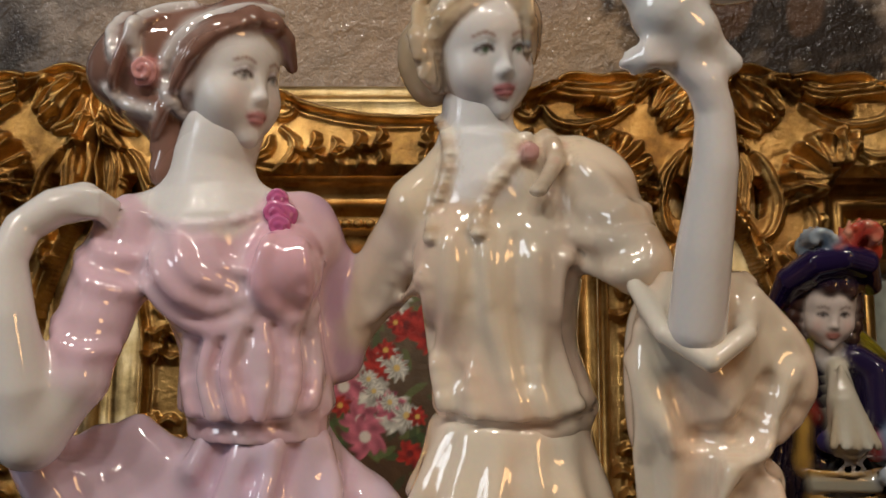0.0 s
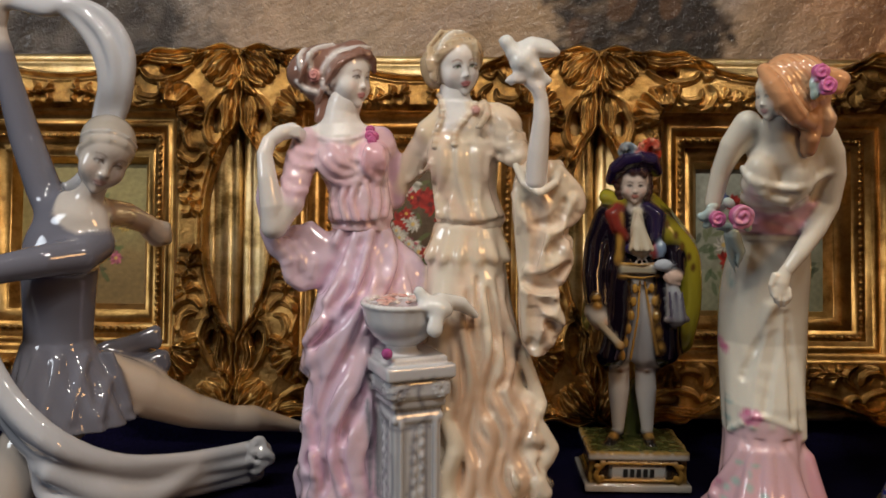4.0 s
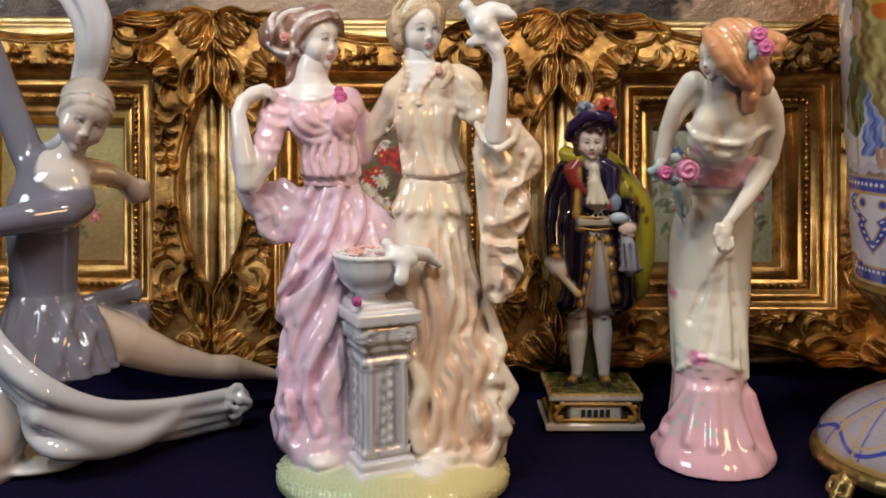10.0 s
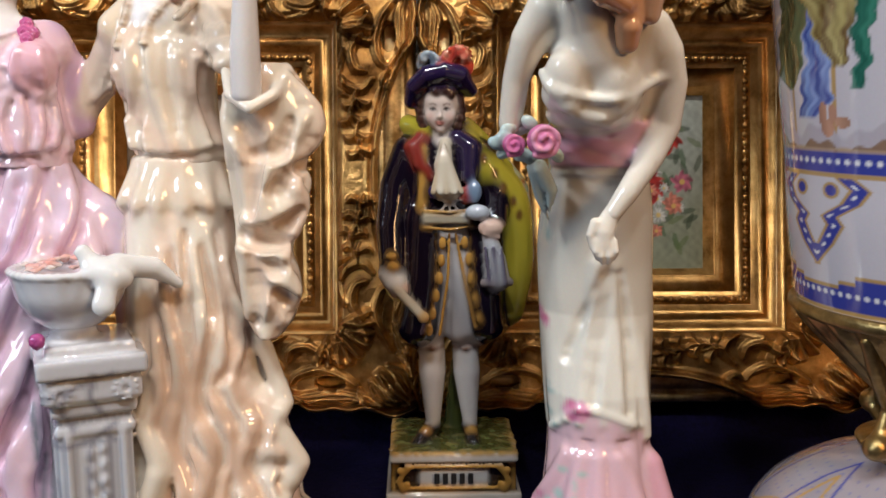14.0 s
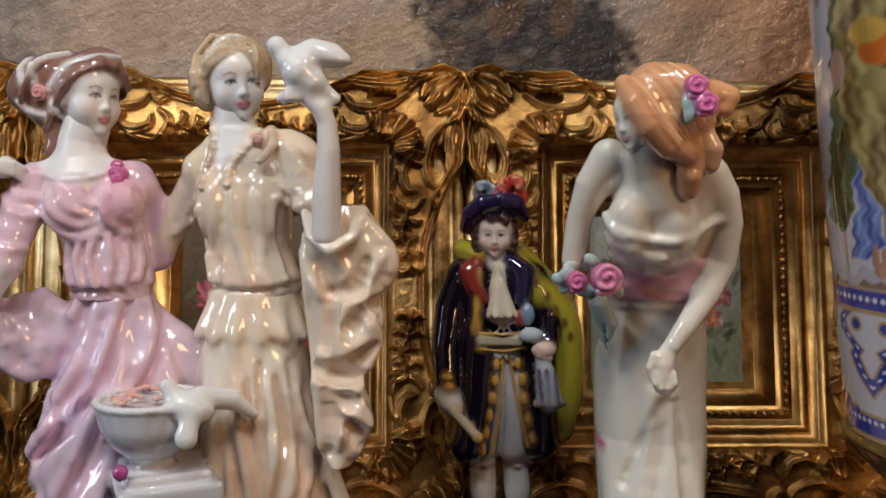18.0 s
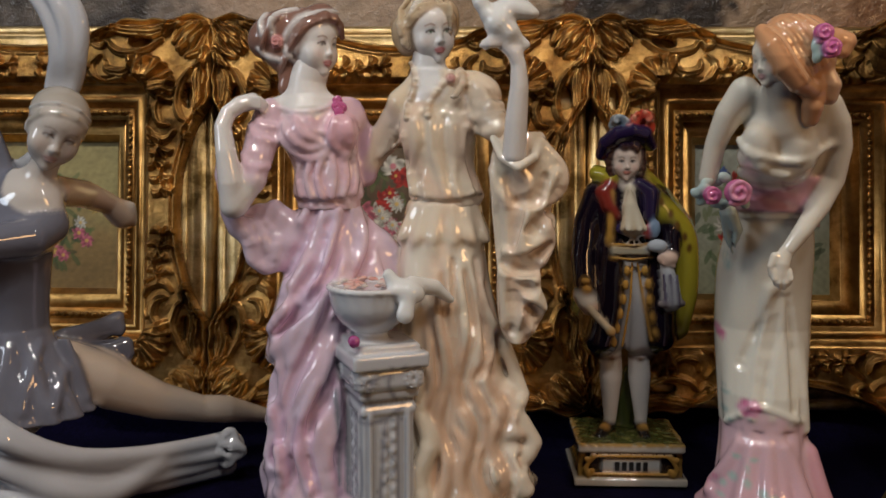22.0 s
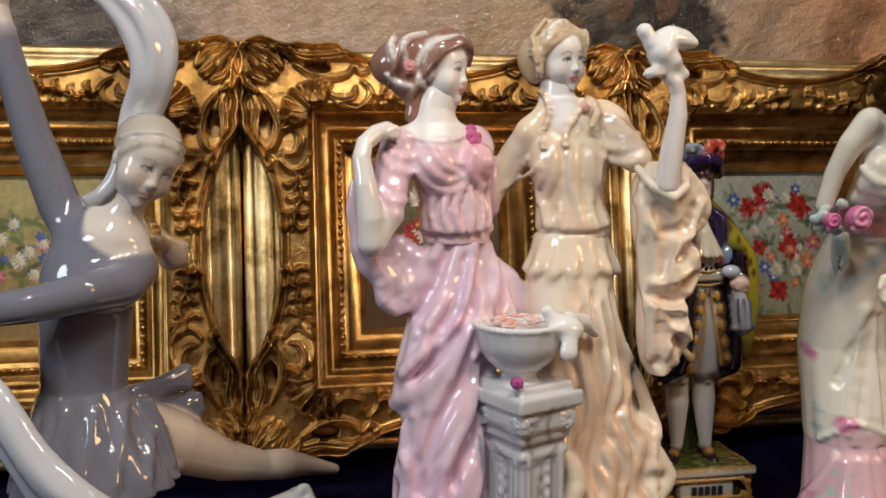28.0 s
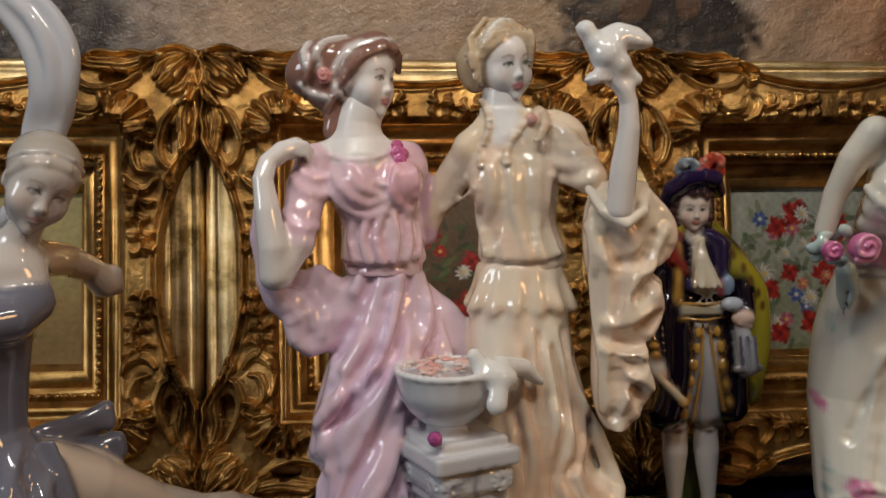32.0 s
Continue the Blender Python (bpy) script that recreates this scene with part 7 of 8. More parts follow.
for dx in (-14, 0, 14):
    soldier.limb([at17(920 + dx, 640, 0.007), at17(928 + dx, 705, 0.006)], [0.0008, 0.0010], (0.16, 0.14, 0.22), 0.0003)
soldier.limb([at17(905, 703, 0.005), at17(950, 703, 0.003)], (0.0022, 0.0022), (0.30, 0.26, 0.26), 0.0006)
soldier.limb([at17(905, 530, -0.017), at17(918, 600, -0.016), at17(925, 690, -0.016)], (0.0090, 0.0095, 0.0085), NAVY, 0.003)
soldier.limb([(0.0870, -0.0450, 0.1547), (0.0882, -0.0450, 0.1404)], (0.0070, 0.0070), (0.16, 0.16, 0.03), 0.002)
soldier.limb([(0.0783, -0.0520, 0.1533), (0.0785, -0.0520, 0.1418)], (0.0065, 0.0065), NAVY, 0.002)
soldier.limb([(0.0819, -0.0500, 0.1532), (0.0828, -0.0500, 0.1430)], (0.0055, 0.0055), NAVY, 0.002)
# cape
strands(soldier, [at17(875, 455, -0.018), at17(915, 500, -0.018), at17(955, 560, -0.020), at17(965, 650, -0.022), at17(955, 745, -0.024)], ((0, 0, 1), (0.006, 0.003, 1.2), (-0.004, -0.004, 1.3), (0.010, -0.006, 1)), (0.0060, 0.0078, 0.0090, 0.0085, 0.0075), CAPE, 0.004)
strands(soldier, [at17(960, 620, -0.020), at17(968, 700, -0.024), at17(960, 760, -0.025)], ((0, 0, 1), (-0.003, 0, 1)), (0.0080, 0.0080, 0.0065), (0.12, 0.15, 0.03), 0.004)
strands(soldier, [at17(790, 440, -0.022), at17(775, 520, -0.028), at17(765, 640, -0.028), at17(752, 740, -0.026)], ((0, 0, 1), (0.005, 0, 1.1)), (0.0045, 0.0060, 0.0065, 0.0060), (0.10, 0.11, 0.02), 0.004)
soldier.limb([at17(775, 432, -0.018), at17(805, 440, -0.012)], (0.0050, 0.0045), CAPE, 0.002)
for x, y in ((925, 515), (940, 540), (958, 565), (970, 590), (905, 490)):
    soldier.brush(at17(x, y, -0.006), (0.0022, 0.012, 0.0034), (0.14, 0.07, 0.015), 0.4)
# head, hair and plumed hat, in finer clay
soldier.limb([at17(835, 460, -0.012), at17(833, 435, -0.012)], (0.0058, 0.0055), (0.66, 0.60, 0.56), 0.002)
trunk = soldier
hx, hy, hz = at17(835, 385, -0.010)
soldier = Clay((hx - 0.024, hy - 0.022, hz - 0.024), (hx + 0.024, hy + 0.022, hz + 0.030), 0.0005)
FACE = (0.80, 0.67, 0.59)
face = Face(soldier, at17(831, 402, -0.0090), 0.0114, -6, 5, 0)
face.model(FACE, 1.10)
face.paint((0.60, 0.24, 0.19), (0.06, 0.04, 0.035), (0.22, 0.13, 0.10), (0.07, 0.05, 0.05), None, (0.80, 0.54, 0.46), 1.10, 1.5)
CURL = (0.060, 0.026, 0.018)
for n in range(17):
    t = math.pi * (0.00 + 1.0 * n / 16)
    soldier.ball(at17(831 + 32 * math.cos(t), 396 - 24 * math.sin(t) + 2 * math.sin(5 * n), -0.0055 - 0.004 * abs(math.cos(t))), (0.0027, 0.0030, 0.0030), CURL, 0.0005)
for u, v in ((797, 408), (798, 422), (802, 434), (865, 406), (864, 420), (860, 434), (824, 376), (838, 374), (846, 379)):
    soldier.ball(at17(u, v, -0.0105 if v > 400 else -0.0020), 0.0030 if v > 400 else 0.0024, CURL, 0.0006)
soldier.ball(at17(831, 364, -0.013), (0.0135, 0.0130, 0.0074), (0.014, 0.009, 0.030), 0.002)
soldier.limb([at17(780, 392, -0.012), at17(786, 366, -0.007), at17(808, 346, -0.002), at17(835, 340, 0.000), at17(862, 346, -0.003), at17(882, 372, -0.010)], (0.0036, 0.0044, 0.0048, 0.0046, 0.0046, 0.0034), (0.022, 0.012, 0.055), 0.002)
for cu, cv, side, colours in ((806, 326, -1, ((0.30, 0.38, 0.46), (0.55, 0.60, 0.62), (0.10, 0.15, 0.22))), (862, 330, 1, ((0.60, 0.07, 0.03), (0.70, 0.32, 0.22), (0.36, 0.03, 0.02)))):
    reach = 40 if side > 0 else 28
    for n in range(26):                                        # barbs curl over from the quill
        f = n / 25
        root = (cu - side * 26 * (1 - f) * reach / 40, cv + 14 - 34 * math.sin(1.7 * f) * reach / 40)
        t = math.pi * (0.95 - 1.25 * f) if side > 0 else math.pi * (0.05 + 1.25 * f)
        length = reach * (0.45 + 0.35 * math.sin(math.pi * f)) * (0.9 + 0.2 * (n % 2))
        mid = (root[0] + 0.55 * length * math.cos(t), root[1] - 0.55 * length * math.sin(t))
        tip = (mid[0] + 0.45 * length * math.cos(t - side * 0.9), mid[1] - 0.45 * length * math.sin(t - side * 0.9))
        soldier.limb([at17(*root, -0.004 + 0.002 * (n % 3)), at17(*mid, 0.000 + 0.0012 * (n % 2)), at17(*tip, -0.003)], (0.0015, 0.0013, 0.0006), colours[n % 3], 0.0003)
    soldier.ball(at17(cu, cv + 2, -0.0055), (0.0070 * reach / 40, 0.0035, 0.0062 * reach / 40), colours[0], 0.001)
plumed = soldier.skin("head")
soldier = trunk
figurine("soldier_figurine", soldier, "painted porcelain soldier with plumed hat on a gilt plinth", [plumed])
# the name on the plinth, as plain bars
bars = tagged(new("plinth_lettering"), "row of dark letter bars on the soldier's plinth", "lettering")
bars.location = (0.0565, -0.0752, 0.0130)
for i in range(5):
    part("letter", box_bm((-0.0098 + 0.0042 * i, -0.0002, -0.0026), (-0.0072 + 0.0042 * i, 0.0008, 0.0026)), plain("letter_black", (0.02, 0.02, 0.02), 0.3) if i == 0 else bpy.data.materials["letter_black"], bars)

# lady in white
IVORY, SASH, HAIR_RED, SAGE = (0.80, 0.775, 0.68), (0.80, 0.44, 0.57), (0.66, 0.34, 0.17), (0.48, 0.60, 0.54)
LADY_SKIN = (0.84, 0.79, 0.68)
lady = Clay((0.048, -0.232, -0.002), (0.178, -0.090, 0.288), 0.0011)


HEM = [(0.0892, -0.1500, 0.0439), (0.0931, -0.1500, 0.0533), (0.0989, -0.1500, 0.0602), (0.1053, -0.1500, 0.0682), (0.1168, -0.1500, 0.0656), (0.1306, -0.1500, 0.0587)]


def gown(x, y, z, a, t, wave):
    hem = np.interp(x, [p[0] for p in HEM], [p[2] + 0.0025 for p in HEM])
    w = np.clip((z - hem) / 0.0012, 0, 1)[..., None] + 0 * wave[..., None]
    pale = np.clip((z - 0.012) / 0.05, 0, 1)[..., None] * 0.5
    return (np.array((0.74, 0.45, 0.52)) * (1 - pale) + np.array((0.76, 0.60, 0.63)) * pale) * (1 - w) + np.array(IVORY) * w


GOWN = [(0.0, 0.1180, -0.139, 0.0345, 0.0330, 0.0006), (0.006, 0.1175, -0.138, 0.0330, 0.0315, 0.0008), (0.018, 0.1165, -0.135, 0.0265, 0.0265, 0.0009), (0.035, 0.1165, -0.130, 0.0232, 0.0236, 0.0009), (0.055, 0.1165, -0.127, 0.0218, 0.0216, 0.0008), (0.080, 0.1150, -0.126, 0.0215, 0.0200, 0.0003), (0.110, 0.1135, -0.128, 0.0232, 0.0200, 0.0002), (0.140, 0.1115, -0.134, 0.0238, 0.0195, 0.0002), (0.160, 0.1105, -0.141, 0.0218, 0.0180, 0), (0.178, 0.1095, -0.149, 0.0175, 0.0145, 0)]
lady.drape(GOWN, [(10, 0.8, 0.4, 0.2), (17, 0.4, 1, 0.4)], gown)
# caught-up overskirt: folds from the hand down to a stepped hem
for pts, r in (
    ([(0.1129, -0.1500, 0.1358), (0.1182, -0.1460, 0.1032), (0.1243, -0.1460, 0.0642)], (0.0030, 0.0050, 0.0024)),
    ([(0.1158, -0.1480, 0.1354), (0.1269, -0.1420, 0.1023), (0.1342, -0.1400, 0.0574)], (0.0030, 0.0045, 0.0022)),
    ([(0.1091, -0.1520, 0.1361), (0.1081, -0.1470, 0.0969), (0.1052, -0.1460, 0.0657)], (0.0024, 0.0034, 0.0018)),
    ([(0.1111, -0.1500, 0.1420), (0.1125, -0.1470, 0.1034), (0.1144, -0.1470, 0.0661)], (0.0024, 0.0034, 0.0018)),
):
    lady.limb(pts, list(r), IVORY, 0.004)
OVER = [(0.058, 0.1165, -0.127, 0.0216, 0.0216, 0.0012), (0.066, 0.1162, -0.127, 0.0224, 0.0222, 0.0012), (0.080, 0.1152, -0.127, 0.0228, 0.0218, 0.0010), (0.110, 0.1138, -0.129, 0.0238, 0.0210, 0.0004), (0.135, 0.1118, -0.133, 0.0225, 0.0185, 0)]
lady.drape(OVER, [(9, 0.7, 1.0, 0.4), (15, 0.4, 0, 0.3)], gown, 0.0012)
lady.ridge([(p[0], p[2] + 0.0040) for p in HEM], (0.0016, 0.0022, 0.0022, 0.0018), 0.0014, 0.3, IVORY)
for x0, x1 in ((1300, 1255), (1340, 1330), (1370, 1400), (1320, 1290)):
    lady.fold(GOWN, [tuple(a + b for a, b in zip((0.1127, -0.1500, 0.0490), ((x0 - 1340) * 0.0003, 0, 0))), tuple(a + b for a, b in zip((0.1143, -0.1500, 0.0176), ((x1 - 1340) * 0.0003, 0, 0)))], (0.0022, 0.0036), None, 0.004)
lady.limb([(0.1365, -0.1380, 0.0417), (0.1409, -0.1420, 0.0230), (0.1489, -0.1460, 0.0044)], (0.0060, 0.0065, 0.0045), (0.72, 0.40, 0.48), 0.005)
lady.limb([(0.0970, -0.1300, 0.0143), (0.0875, -0.1220, 0.0067)], (0.0050, 0.0024), (0.72, 0.40, 0.48), 0.009)
GOWN_PLAN = face_on((0.0373, -0.1500, 0.2351), (0.1500, -0.1500, 0.2357), (0.0542, -0.1500, -0.0453), (0, 0, 579, 1316))


def dab(u, v, r, tall, colour, edge=0.4):
    x0, z0 = GOWN_PLAN(u + 34, v)
    y0 = lady.front(x0, z0) or lady.front(x0 + 0.004, z0)
    if y0 is not None:
        lady.brush((x0, y0 + 0.001, z0), (r, 0.007, tall), colour, edge)


for u, v in ((188, 585), (256, 772)):
    for k in range(6):
        dab(u + 16 * math.cos(k * 1.05), v + 15 * math.sin(k * 1.05), 0.0030, 0.0030, (0.74, 0.36, 0.50) if k % 2 else (0.68, 0.22, 0.38))
    dab(u, v, 0.0018, 0.0018, (0.56, 0.12, 0.26))
for u, v, r, tall in ((182, 405, 0.0030, 0.0050), (200, 395, 0.0026, 0.0058), (212, 415, 0.0016, 0.0040), (172, 470, 0.0012, 0.0040), (195, 725, 0.0034, 0.0022), (210, 742, 0.0040, 0.0020), (185, 760, 0.0022, 0.0032), (205, 790, 0.0030, 0.0030), (215, 815, 0.0022, 0.0026), (180, 640, 0.0014, 0.0050),
                      (222, 905, 0.0030, 0.0022), (258, 905, 0.0034, 0.0020), (240, 930, 0.0010, 0.0050), (212, 960, 0.0030, 0.0036), (236, 965, 0.0026, 0.0040), (270, 985, 0.0026, 0.0042), (292, 990, 0.0030, 0.0020), (190, 985, 0.0024, 0.0034), (180, 1015, 0.0030, 0.0016)):
    dab(u, v, r, tall, (0.46, 0.58, 0.54), 0.55)
for u, v in ((150, 990), (165, 975), (140, 1000)):
    dab(u, v, 0.0034, 0.0028, (0.70, 0.28, 0.40))
# bodice, sash and bouquet
NECK_Z = (0.0974, -0.1840, 0.2015)[2]


def bodice(x, y, z, a, t, wave):
    w = np.clip((NECK_Z - z - 12.0 * (x - 0.104) ** 2) / 0.0008, 0, 1)[..., None] + 0 * wave[..., None]
    return np.array(LADY_SKIN) * (1 - w) + np.array(IVORY) * w


BODY = [(0.172, 0.1095, -0.149, 0.0175, 0.0145, 0.0004), (0.186, 0.1080, -0.156, 0.0168, 0.0138, 0.0008), (0.196, 0.1072, -0.162, 0.0178, 0.0140, 0.0006), (0.206, 0.1068, -0.167, 0.0192, 0.0135, 0), (0.217, 0.1066, -0.171, 0.0202, 0.0118, 0), (0.227, 0.1066, -0.175, 0.0188, 0.0098, 0), (0.235, 0.1066, -0.178, 0.0100, 0.0078, 0)]
lady.drape(BODY, [(11, 1, 0, 0.4)], bodice)
low_z, high_z = 0.1752, 0.1916
waist = np.array(sorted([*BODY, *GOWN[:-1]]))
band = [(z0, *[np.interp(z0, waist[:, 0], waist[:, k]) for k in (1, 2)], *[np.interp(z0, waist[:, 0], waist[:, k]) + 0.0016 for k in (3, 4)], 0.0005) for z0 in np.linspace(low_z, high_z, 7)]
lady.drape(band, [(5, 1, 0, 1.5)], SASH, 0.0012)
lady.crease([(0.0887, -0.1680, 0.1798), (0.0986, -0.1710, 0.1823), (0.1104, -0.1740, 0.1889)], 0.0010, (0.70, 0.32, 0.44), 0.0012, 0.0004, -0.25)
lady.ball((0.1233, -0.1580, 0.1853), (0.0060, 0.0060, 0.0075), SASH, 0.002)
bx, by, bz = (0.0774, -0.1720, 0.1844)
posy = Clay((bx - 0.020, by - 0.022, bz - 0.020), (bx + 0.022, by + 0.016, bz + 0.018), 0.0005)
posy.rose((0.0831, -0.1780, 0.1855), 0.0058, (0.74, 0.34, 0.50), (0.56, 0.14, 0.32))
posy.rose((0.0733, -0.1720, 0.1836), 0.0040, (0.70, 0.22, 0.42), (0.48, 0.08, 0.24))
rng = random.Random(8)
for px, py in ((950, 470), (955, 495), (985, 455), (1000, 505), (960, 455), (1010, 515), (985, 500), (940, 480), (1045, 500), (995, 445)):
    posy.ball(tuple(a + b for a, b in zip((0.0770, -0.1680, 0.1840), ((px - 985) * 0.000214, rng.uniform(-0.003, 0.003), (480 - py) * 0.000214))), (0.0034, 0.0022, 0.0024), rng.choice([SAGE, (0.40, 0.52, 0.52), (0.56, 0.66, 0.62)]), 0.0008, (0, rng.uniform(-50, 50), 0))
for pts in ([(0.0817, -0.1660, 0.1753), (0.0851, -0.1600, 0.1636), (0.0886, -0.1570, 0.1542)], [(0.0835, -0.1680, 0.1755), (0.0887, -0.1640, 0.1664), (0.0885, -0.1600, 0.1570)]):
    lady.limb(pts, (0.0030, 0.0024, 0.0006), (0.56, 0.68, 0.64), 0.001, (1, 1.4, 1))
# arms
lady.limb([(0.0838, -0.1750, 0.2307), (0.0781, -0.1720, 0.2205), (0.0744, -0.1680, 0.2065), (0.0726, -0.1660, 0.1912)], (0.0070, 0.0062, 0.0050, 0.0043), LADY_SKIN, 0.005)
lady.limb([(0.1215, -0.1740, 0.2243), (0.1275, -0.1720, 0.2168), (0.1310, -0.1700, 0.2058), (0.1300, -0.1680, 0.1905), (0.1238, -0.1700, 0.1788), (0.1157, -0.1720, 0.1668), (0.1102, -0.1720, 0.1587)], (0.0072, 0.0066, 0.0056, 0.0052, 0.0050, 0.0042, 0.0034), LADY_SKIN, 0.004)
hx, hy, hz = (0.1073, -0.1710, 0.1509)
palm = Clay((hx - 0.014, hy - 0.012, hz - 0.018), (hx + 0.014, hy + 0.012, hz + 0.016), 0.0005)
palm.limb([(0.1118, -0.1720, 0.1612), (0.1086, -0.1722, 0.1563), (0.1070, -0.1724, 0.1518), (0.1069, -0.1722, 0.1481)], (0.0034, 0.0035, 0.0042, 0.0040), LADY_SKIN, 0.002, (1, 1.25, 1))
for u0, v0, u1, v1, u2, v2 in ((1081, 636, 1081, 652, 1086, 666), (1092, 642, 1092, 660, 1096, 674), (1104, 642, 1106, 660, 1107, 674), (1114, 636, 1117, 652, 1115, 666)):
    q = 0.000202
    palm.limb([(hx + (u0 - 1098) * q, hy - 0.0022, hz - (v0 - 622) * q), (hx + (u1 - 1098) * q, hy - 0.0030, hz - (v1 - 622) * q), (hx + (u2 - 1098) * q, hy - 0.0018, hz - (v2 - 622) * q)], (0.0017, 0.0014, 0.0010), LADY_SKIN, 0.0010)
palm.limb([(0.1035, -0.1730, 0.1552), (0.1017, -0.1735, 0.1508), (0.1026, -0.1725, 0.1465)], (0.0020, 0.0015, 0.0011), LADY_SKIN, 0.0016)
# blouse slipping off the shoulder
for p, r in (((0.0915, -0.1765, 0.2017), (0.0090, 0.0080, 0.0075)), ((0.1090, -0.1765, 0.2006), (0.0090, 0.0080, 0.0075)), ((0.1012, -0.1690, 0.1946), (0.0160, 0.0130, 0.0070))):
    lady.egg(p, r, IVORY, 0.004)
for p in ((0.0918, -0.1785, 0.2084), (0.1076, -0.1785, 0.2073)):
    lady.egg(p, (0.0084, 0.0080, 0.0094), LADY_SKIN, 0.0035)
lady.groove([(0.0971, -0.1900, 0.2165), (0.0977, -0.1885, 0.2090), (0.0983, -0.1885, 0.2014)], (0.0008, 0.0022, 0.0024), 0.0035)
lady.limb([(0.0824, -0.1760, 0.2091), (0.0839, -0.1815, 0.2050), (0.0899, -0.1852, 0.2017), (0.0989, -0.1830, 0.1997), (0.1066, -0.1852, 0.1994), (0.1139, -0.1820, 0.2016), (0.1217, -0.1765, 0.2057), (0.1290, -0.1730, 0.2089)], (0.0014, 0.0017, 0.0018, 0.0018, 0.0018, 0.0017, 0.0018, 0.0016), IVORY, 0.0016)
for line in (((0.0850, -0.1800, 0.2026), (0.0919, -0.1800, 0.1979), (0.1028, -0.1800, 0.1948)), ((0.0890, -0.1800, 0.1972), (0.0969, -0.1800, 0.1940), (0.1068, -0.1800, 0.1909)), ((0.1135, -0.1800, 0.1988), (0.1087, -0.1800, 0.1948), (0.1038, -0.1800, 0.1933))):
    lady.ridge([(p[0], p[2]) for p in line], (0.0008, 0.0016, 0.0009), 0.0030, 0.2, IVORY)
# folds of the caught-up overskirt
for line, r in (([(0.1111, -0.1500, 0.1320), (0.1043, -0.1500, 0.1137), (0.0991, -0.1500, 0.0950)], 0.0018), ([(0.1151, -0.1500, 0.1320), (0.1124, -0.1500, 0.1090), (0.1099, -0.1500, 0.0759)], 0.0022), ([(0.1185, -0.1500, 0.1320), (0.1228, -0.1500, 0.1042), (0.1258, -0.1500, 0.0709)], 0.0022), ([(0.1132, -0.1500, 0.1343), (0.1080, -0.1500, 0.1043), (0.1053, -0.1500, 0.0759)], 0.0016)):
    lady.valley([(p[0], p[2]) for p in line], (0.4 * r, r, r), 0.0025, 0.45)
# neck, head, hair
SIGHT = (0.1014, 0.2445)
lady.limb([(0.1018, -0.1780, 0.2167), (0.0979, -0.1820, 0.2252), (0.0947, -0.1870, 0.2344)], (0.0098, 0.0070, 0.0066), LADY_SKIN, 0.004)
gowned = lady
lady = Clay((0.0720, -0.2140, 0.2060), (0.1280, -0.1660, 0.2690), 0.00045)
face = Face(lady, (0.0914, -0.1885, 0.2445), 0.0120, -60, 8, -4)
face.model(LADY_SKIN, 0.95)
for u, v, y, r in ((1078, 104, -0.1860, 0.0112), (1122, 106, -0.1860, 0.0112), (1098, 160, -0.1880, 0.0092), (1150, 150, -0.1840, 0.0094), (1140, 208, -0.1860, 0.0072), (1178, 108, -0.1830, 0.0066)):
    lady.ball((SIGHT[0] + (u - 1100) * (y + 0.4923) * 0.00062, y, SIGHT[1] - (v - 150) * (y + 0.4923) * 0.00062), r, HAIR_RED, 0.003)
lady.limb([(0.0855, -0.1900, 0.2561), (0.0890, -0.1955, 0.2493), (0.0936, -0.1970, 0.2410), (0.1004, -0.1955, 0.2341), (0.1080, -0.1920, 0.2307)], (0.0034, 0.0048, 0.0052, 0.0048, 0.0036), HAIR_RED, 0.0025)
lady.limb([(0.1211, -0.1840, 0.2539), (0.1246, -0.1840, 0.2524), (0.1235, -0.1840, 0.2486)], (0.0042, 0.0044, 0.0036), HAIR_RED, 0.002)
lady.limb([(0.1156, -0.1870, 0.2393), (0.1181, -0.1880, 0.2332), (0.1178, -0.1870, 0.2280), (0.1142, -0.1860, 0.2265)], (0.0034, 0.0042, 0.0036, 0.0018), (0.70, 0.44, 0.27), 0.0015)
lady.limb([(0.1117, -0.1880, 0.2291), (0.1102, -0.1885, 0.2238), (0.1103, -0.1870, 0.2189), (0.1091, -0.1860, 0.2163)], (0.0036, 0.0048, 0.0040, 0.0016), HAIR_RED, 0.002)
for k in range(10):
    tone = (0.74, 0.46, 0.27) if k % 2 else (0.56, 0.27, 0.13)
    run = [(1018 + 9 * k, 84 - 4 * k), (1046 + 10 * k, 124 - 5 * k), (1072 + 10 * k, 168 - 6 * k), (1108 + 8 * k, 208 - 7 * k)]
    lady.ridge([(SIGHT[0] + (u - 1100) * 0.000184, SIGHT[1] - (v - 150) * 0.000184) for u, v in run], (0.0008, 0.0013, 0.0009), 0.0008, 0.3, tone)
face.paint((0.62, 0.34, 0.33), (0.22, 0.15, 0.12), (0.46, 0.30, 0.24), (0.30, 0.30, 0.28), None, (0.82, 0.66, 0.58), 0.95)
for p, r in (((0.1077, -0.2010, 0.2545), 0.0040), ((0.1111, -0.2010, 0.2485), 0.0042)):
    lady.rose(p, r, (0.68, 0.20, 0.44), (0.44, 0.07, 0.26))
for p in ((0.1058, -0.2005, 0.2502), (0.1067, -0.2000, 0.2457)):
    lady.ball(p, (0.0024, 0.0018, 0.0042), (0.40, 0.56, 0.56), 0.0008, (0, 15, 0))
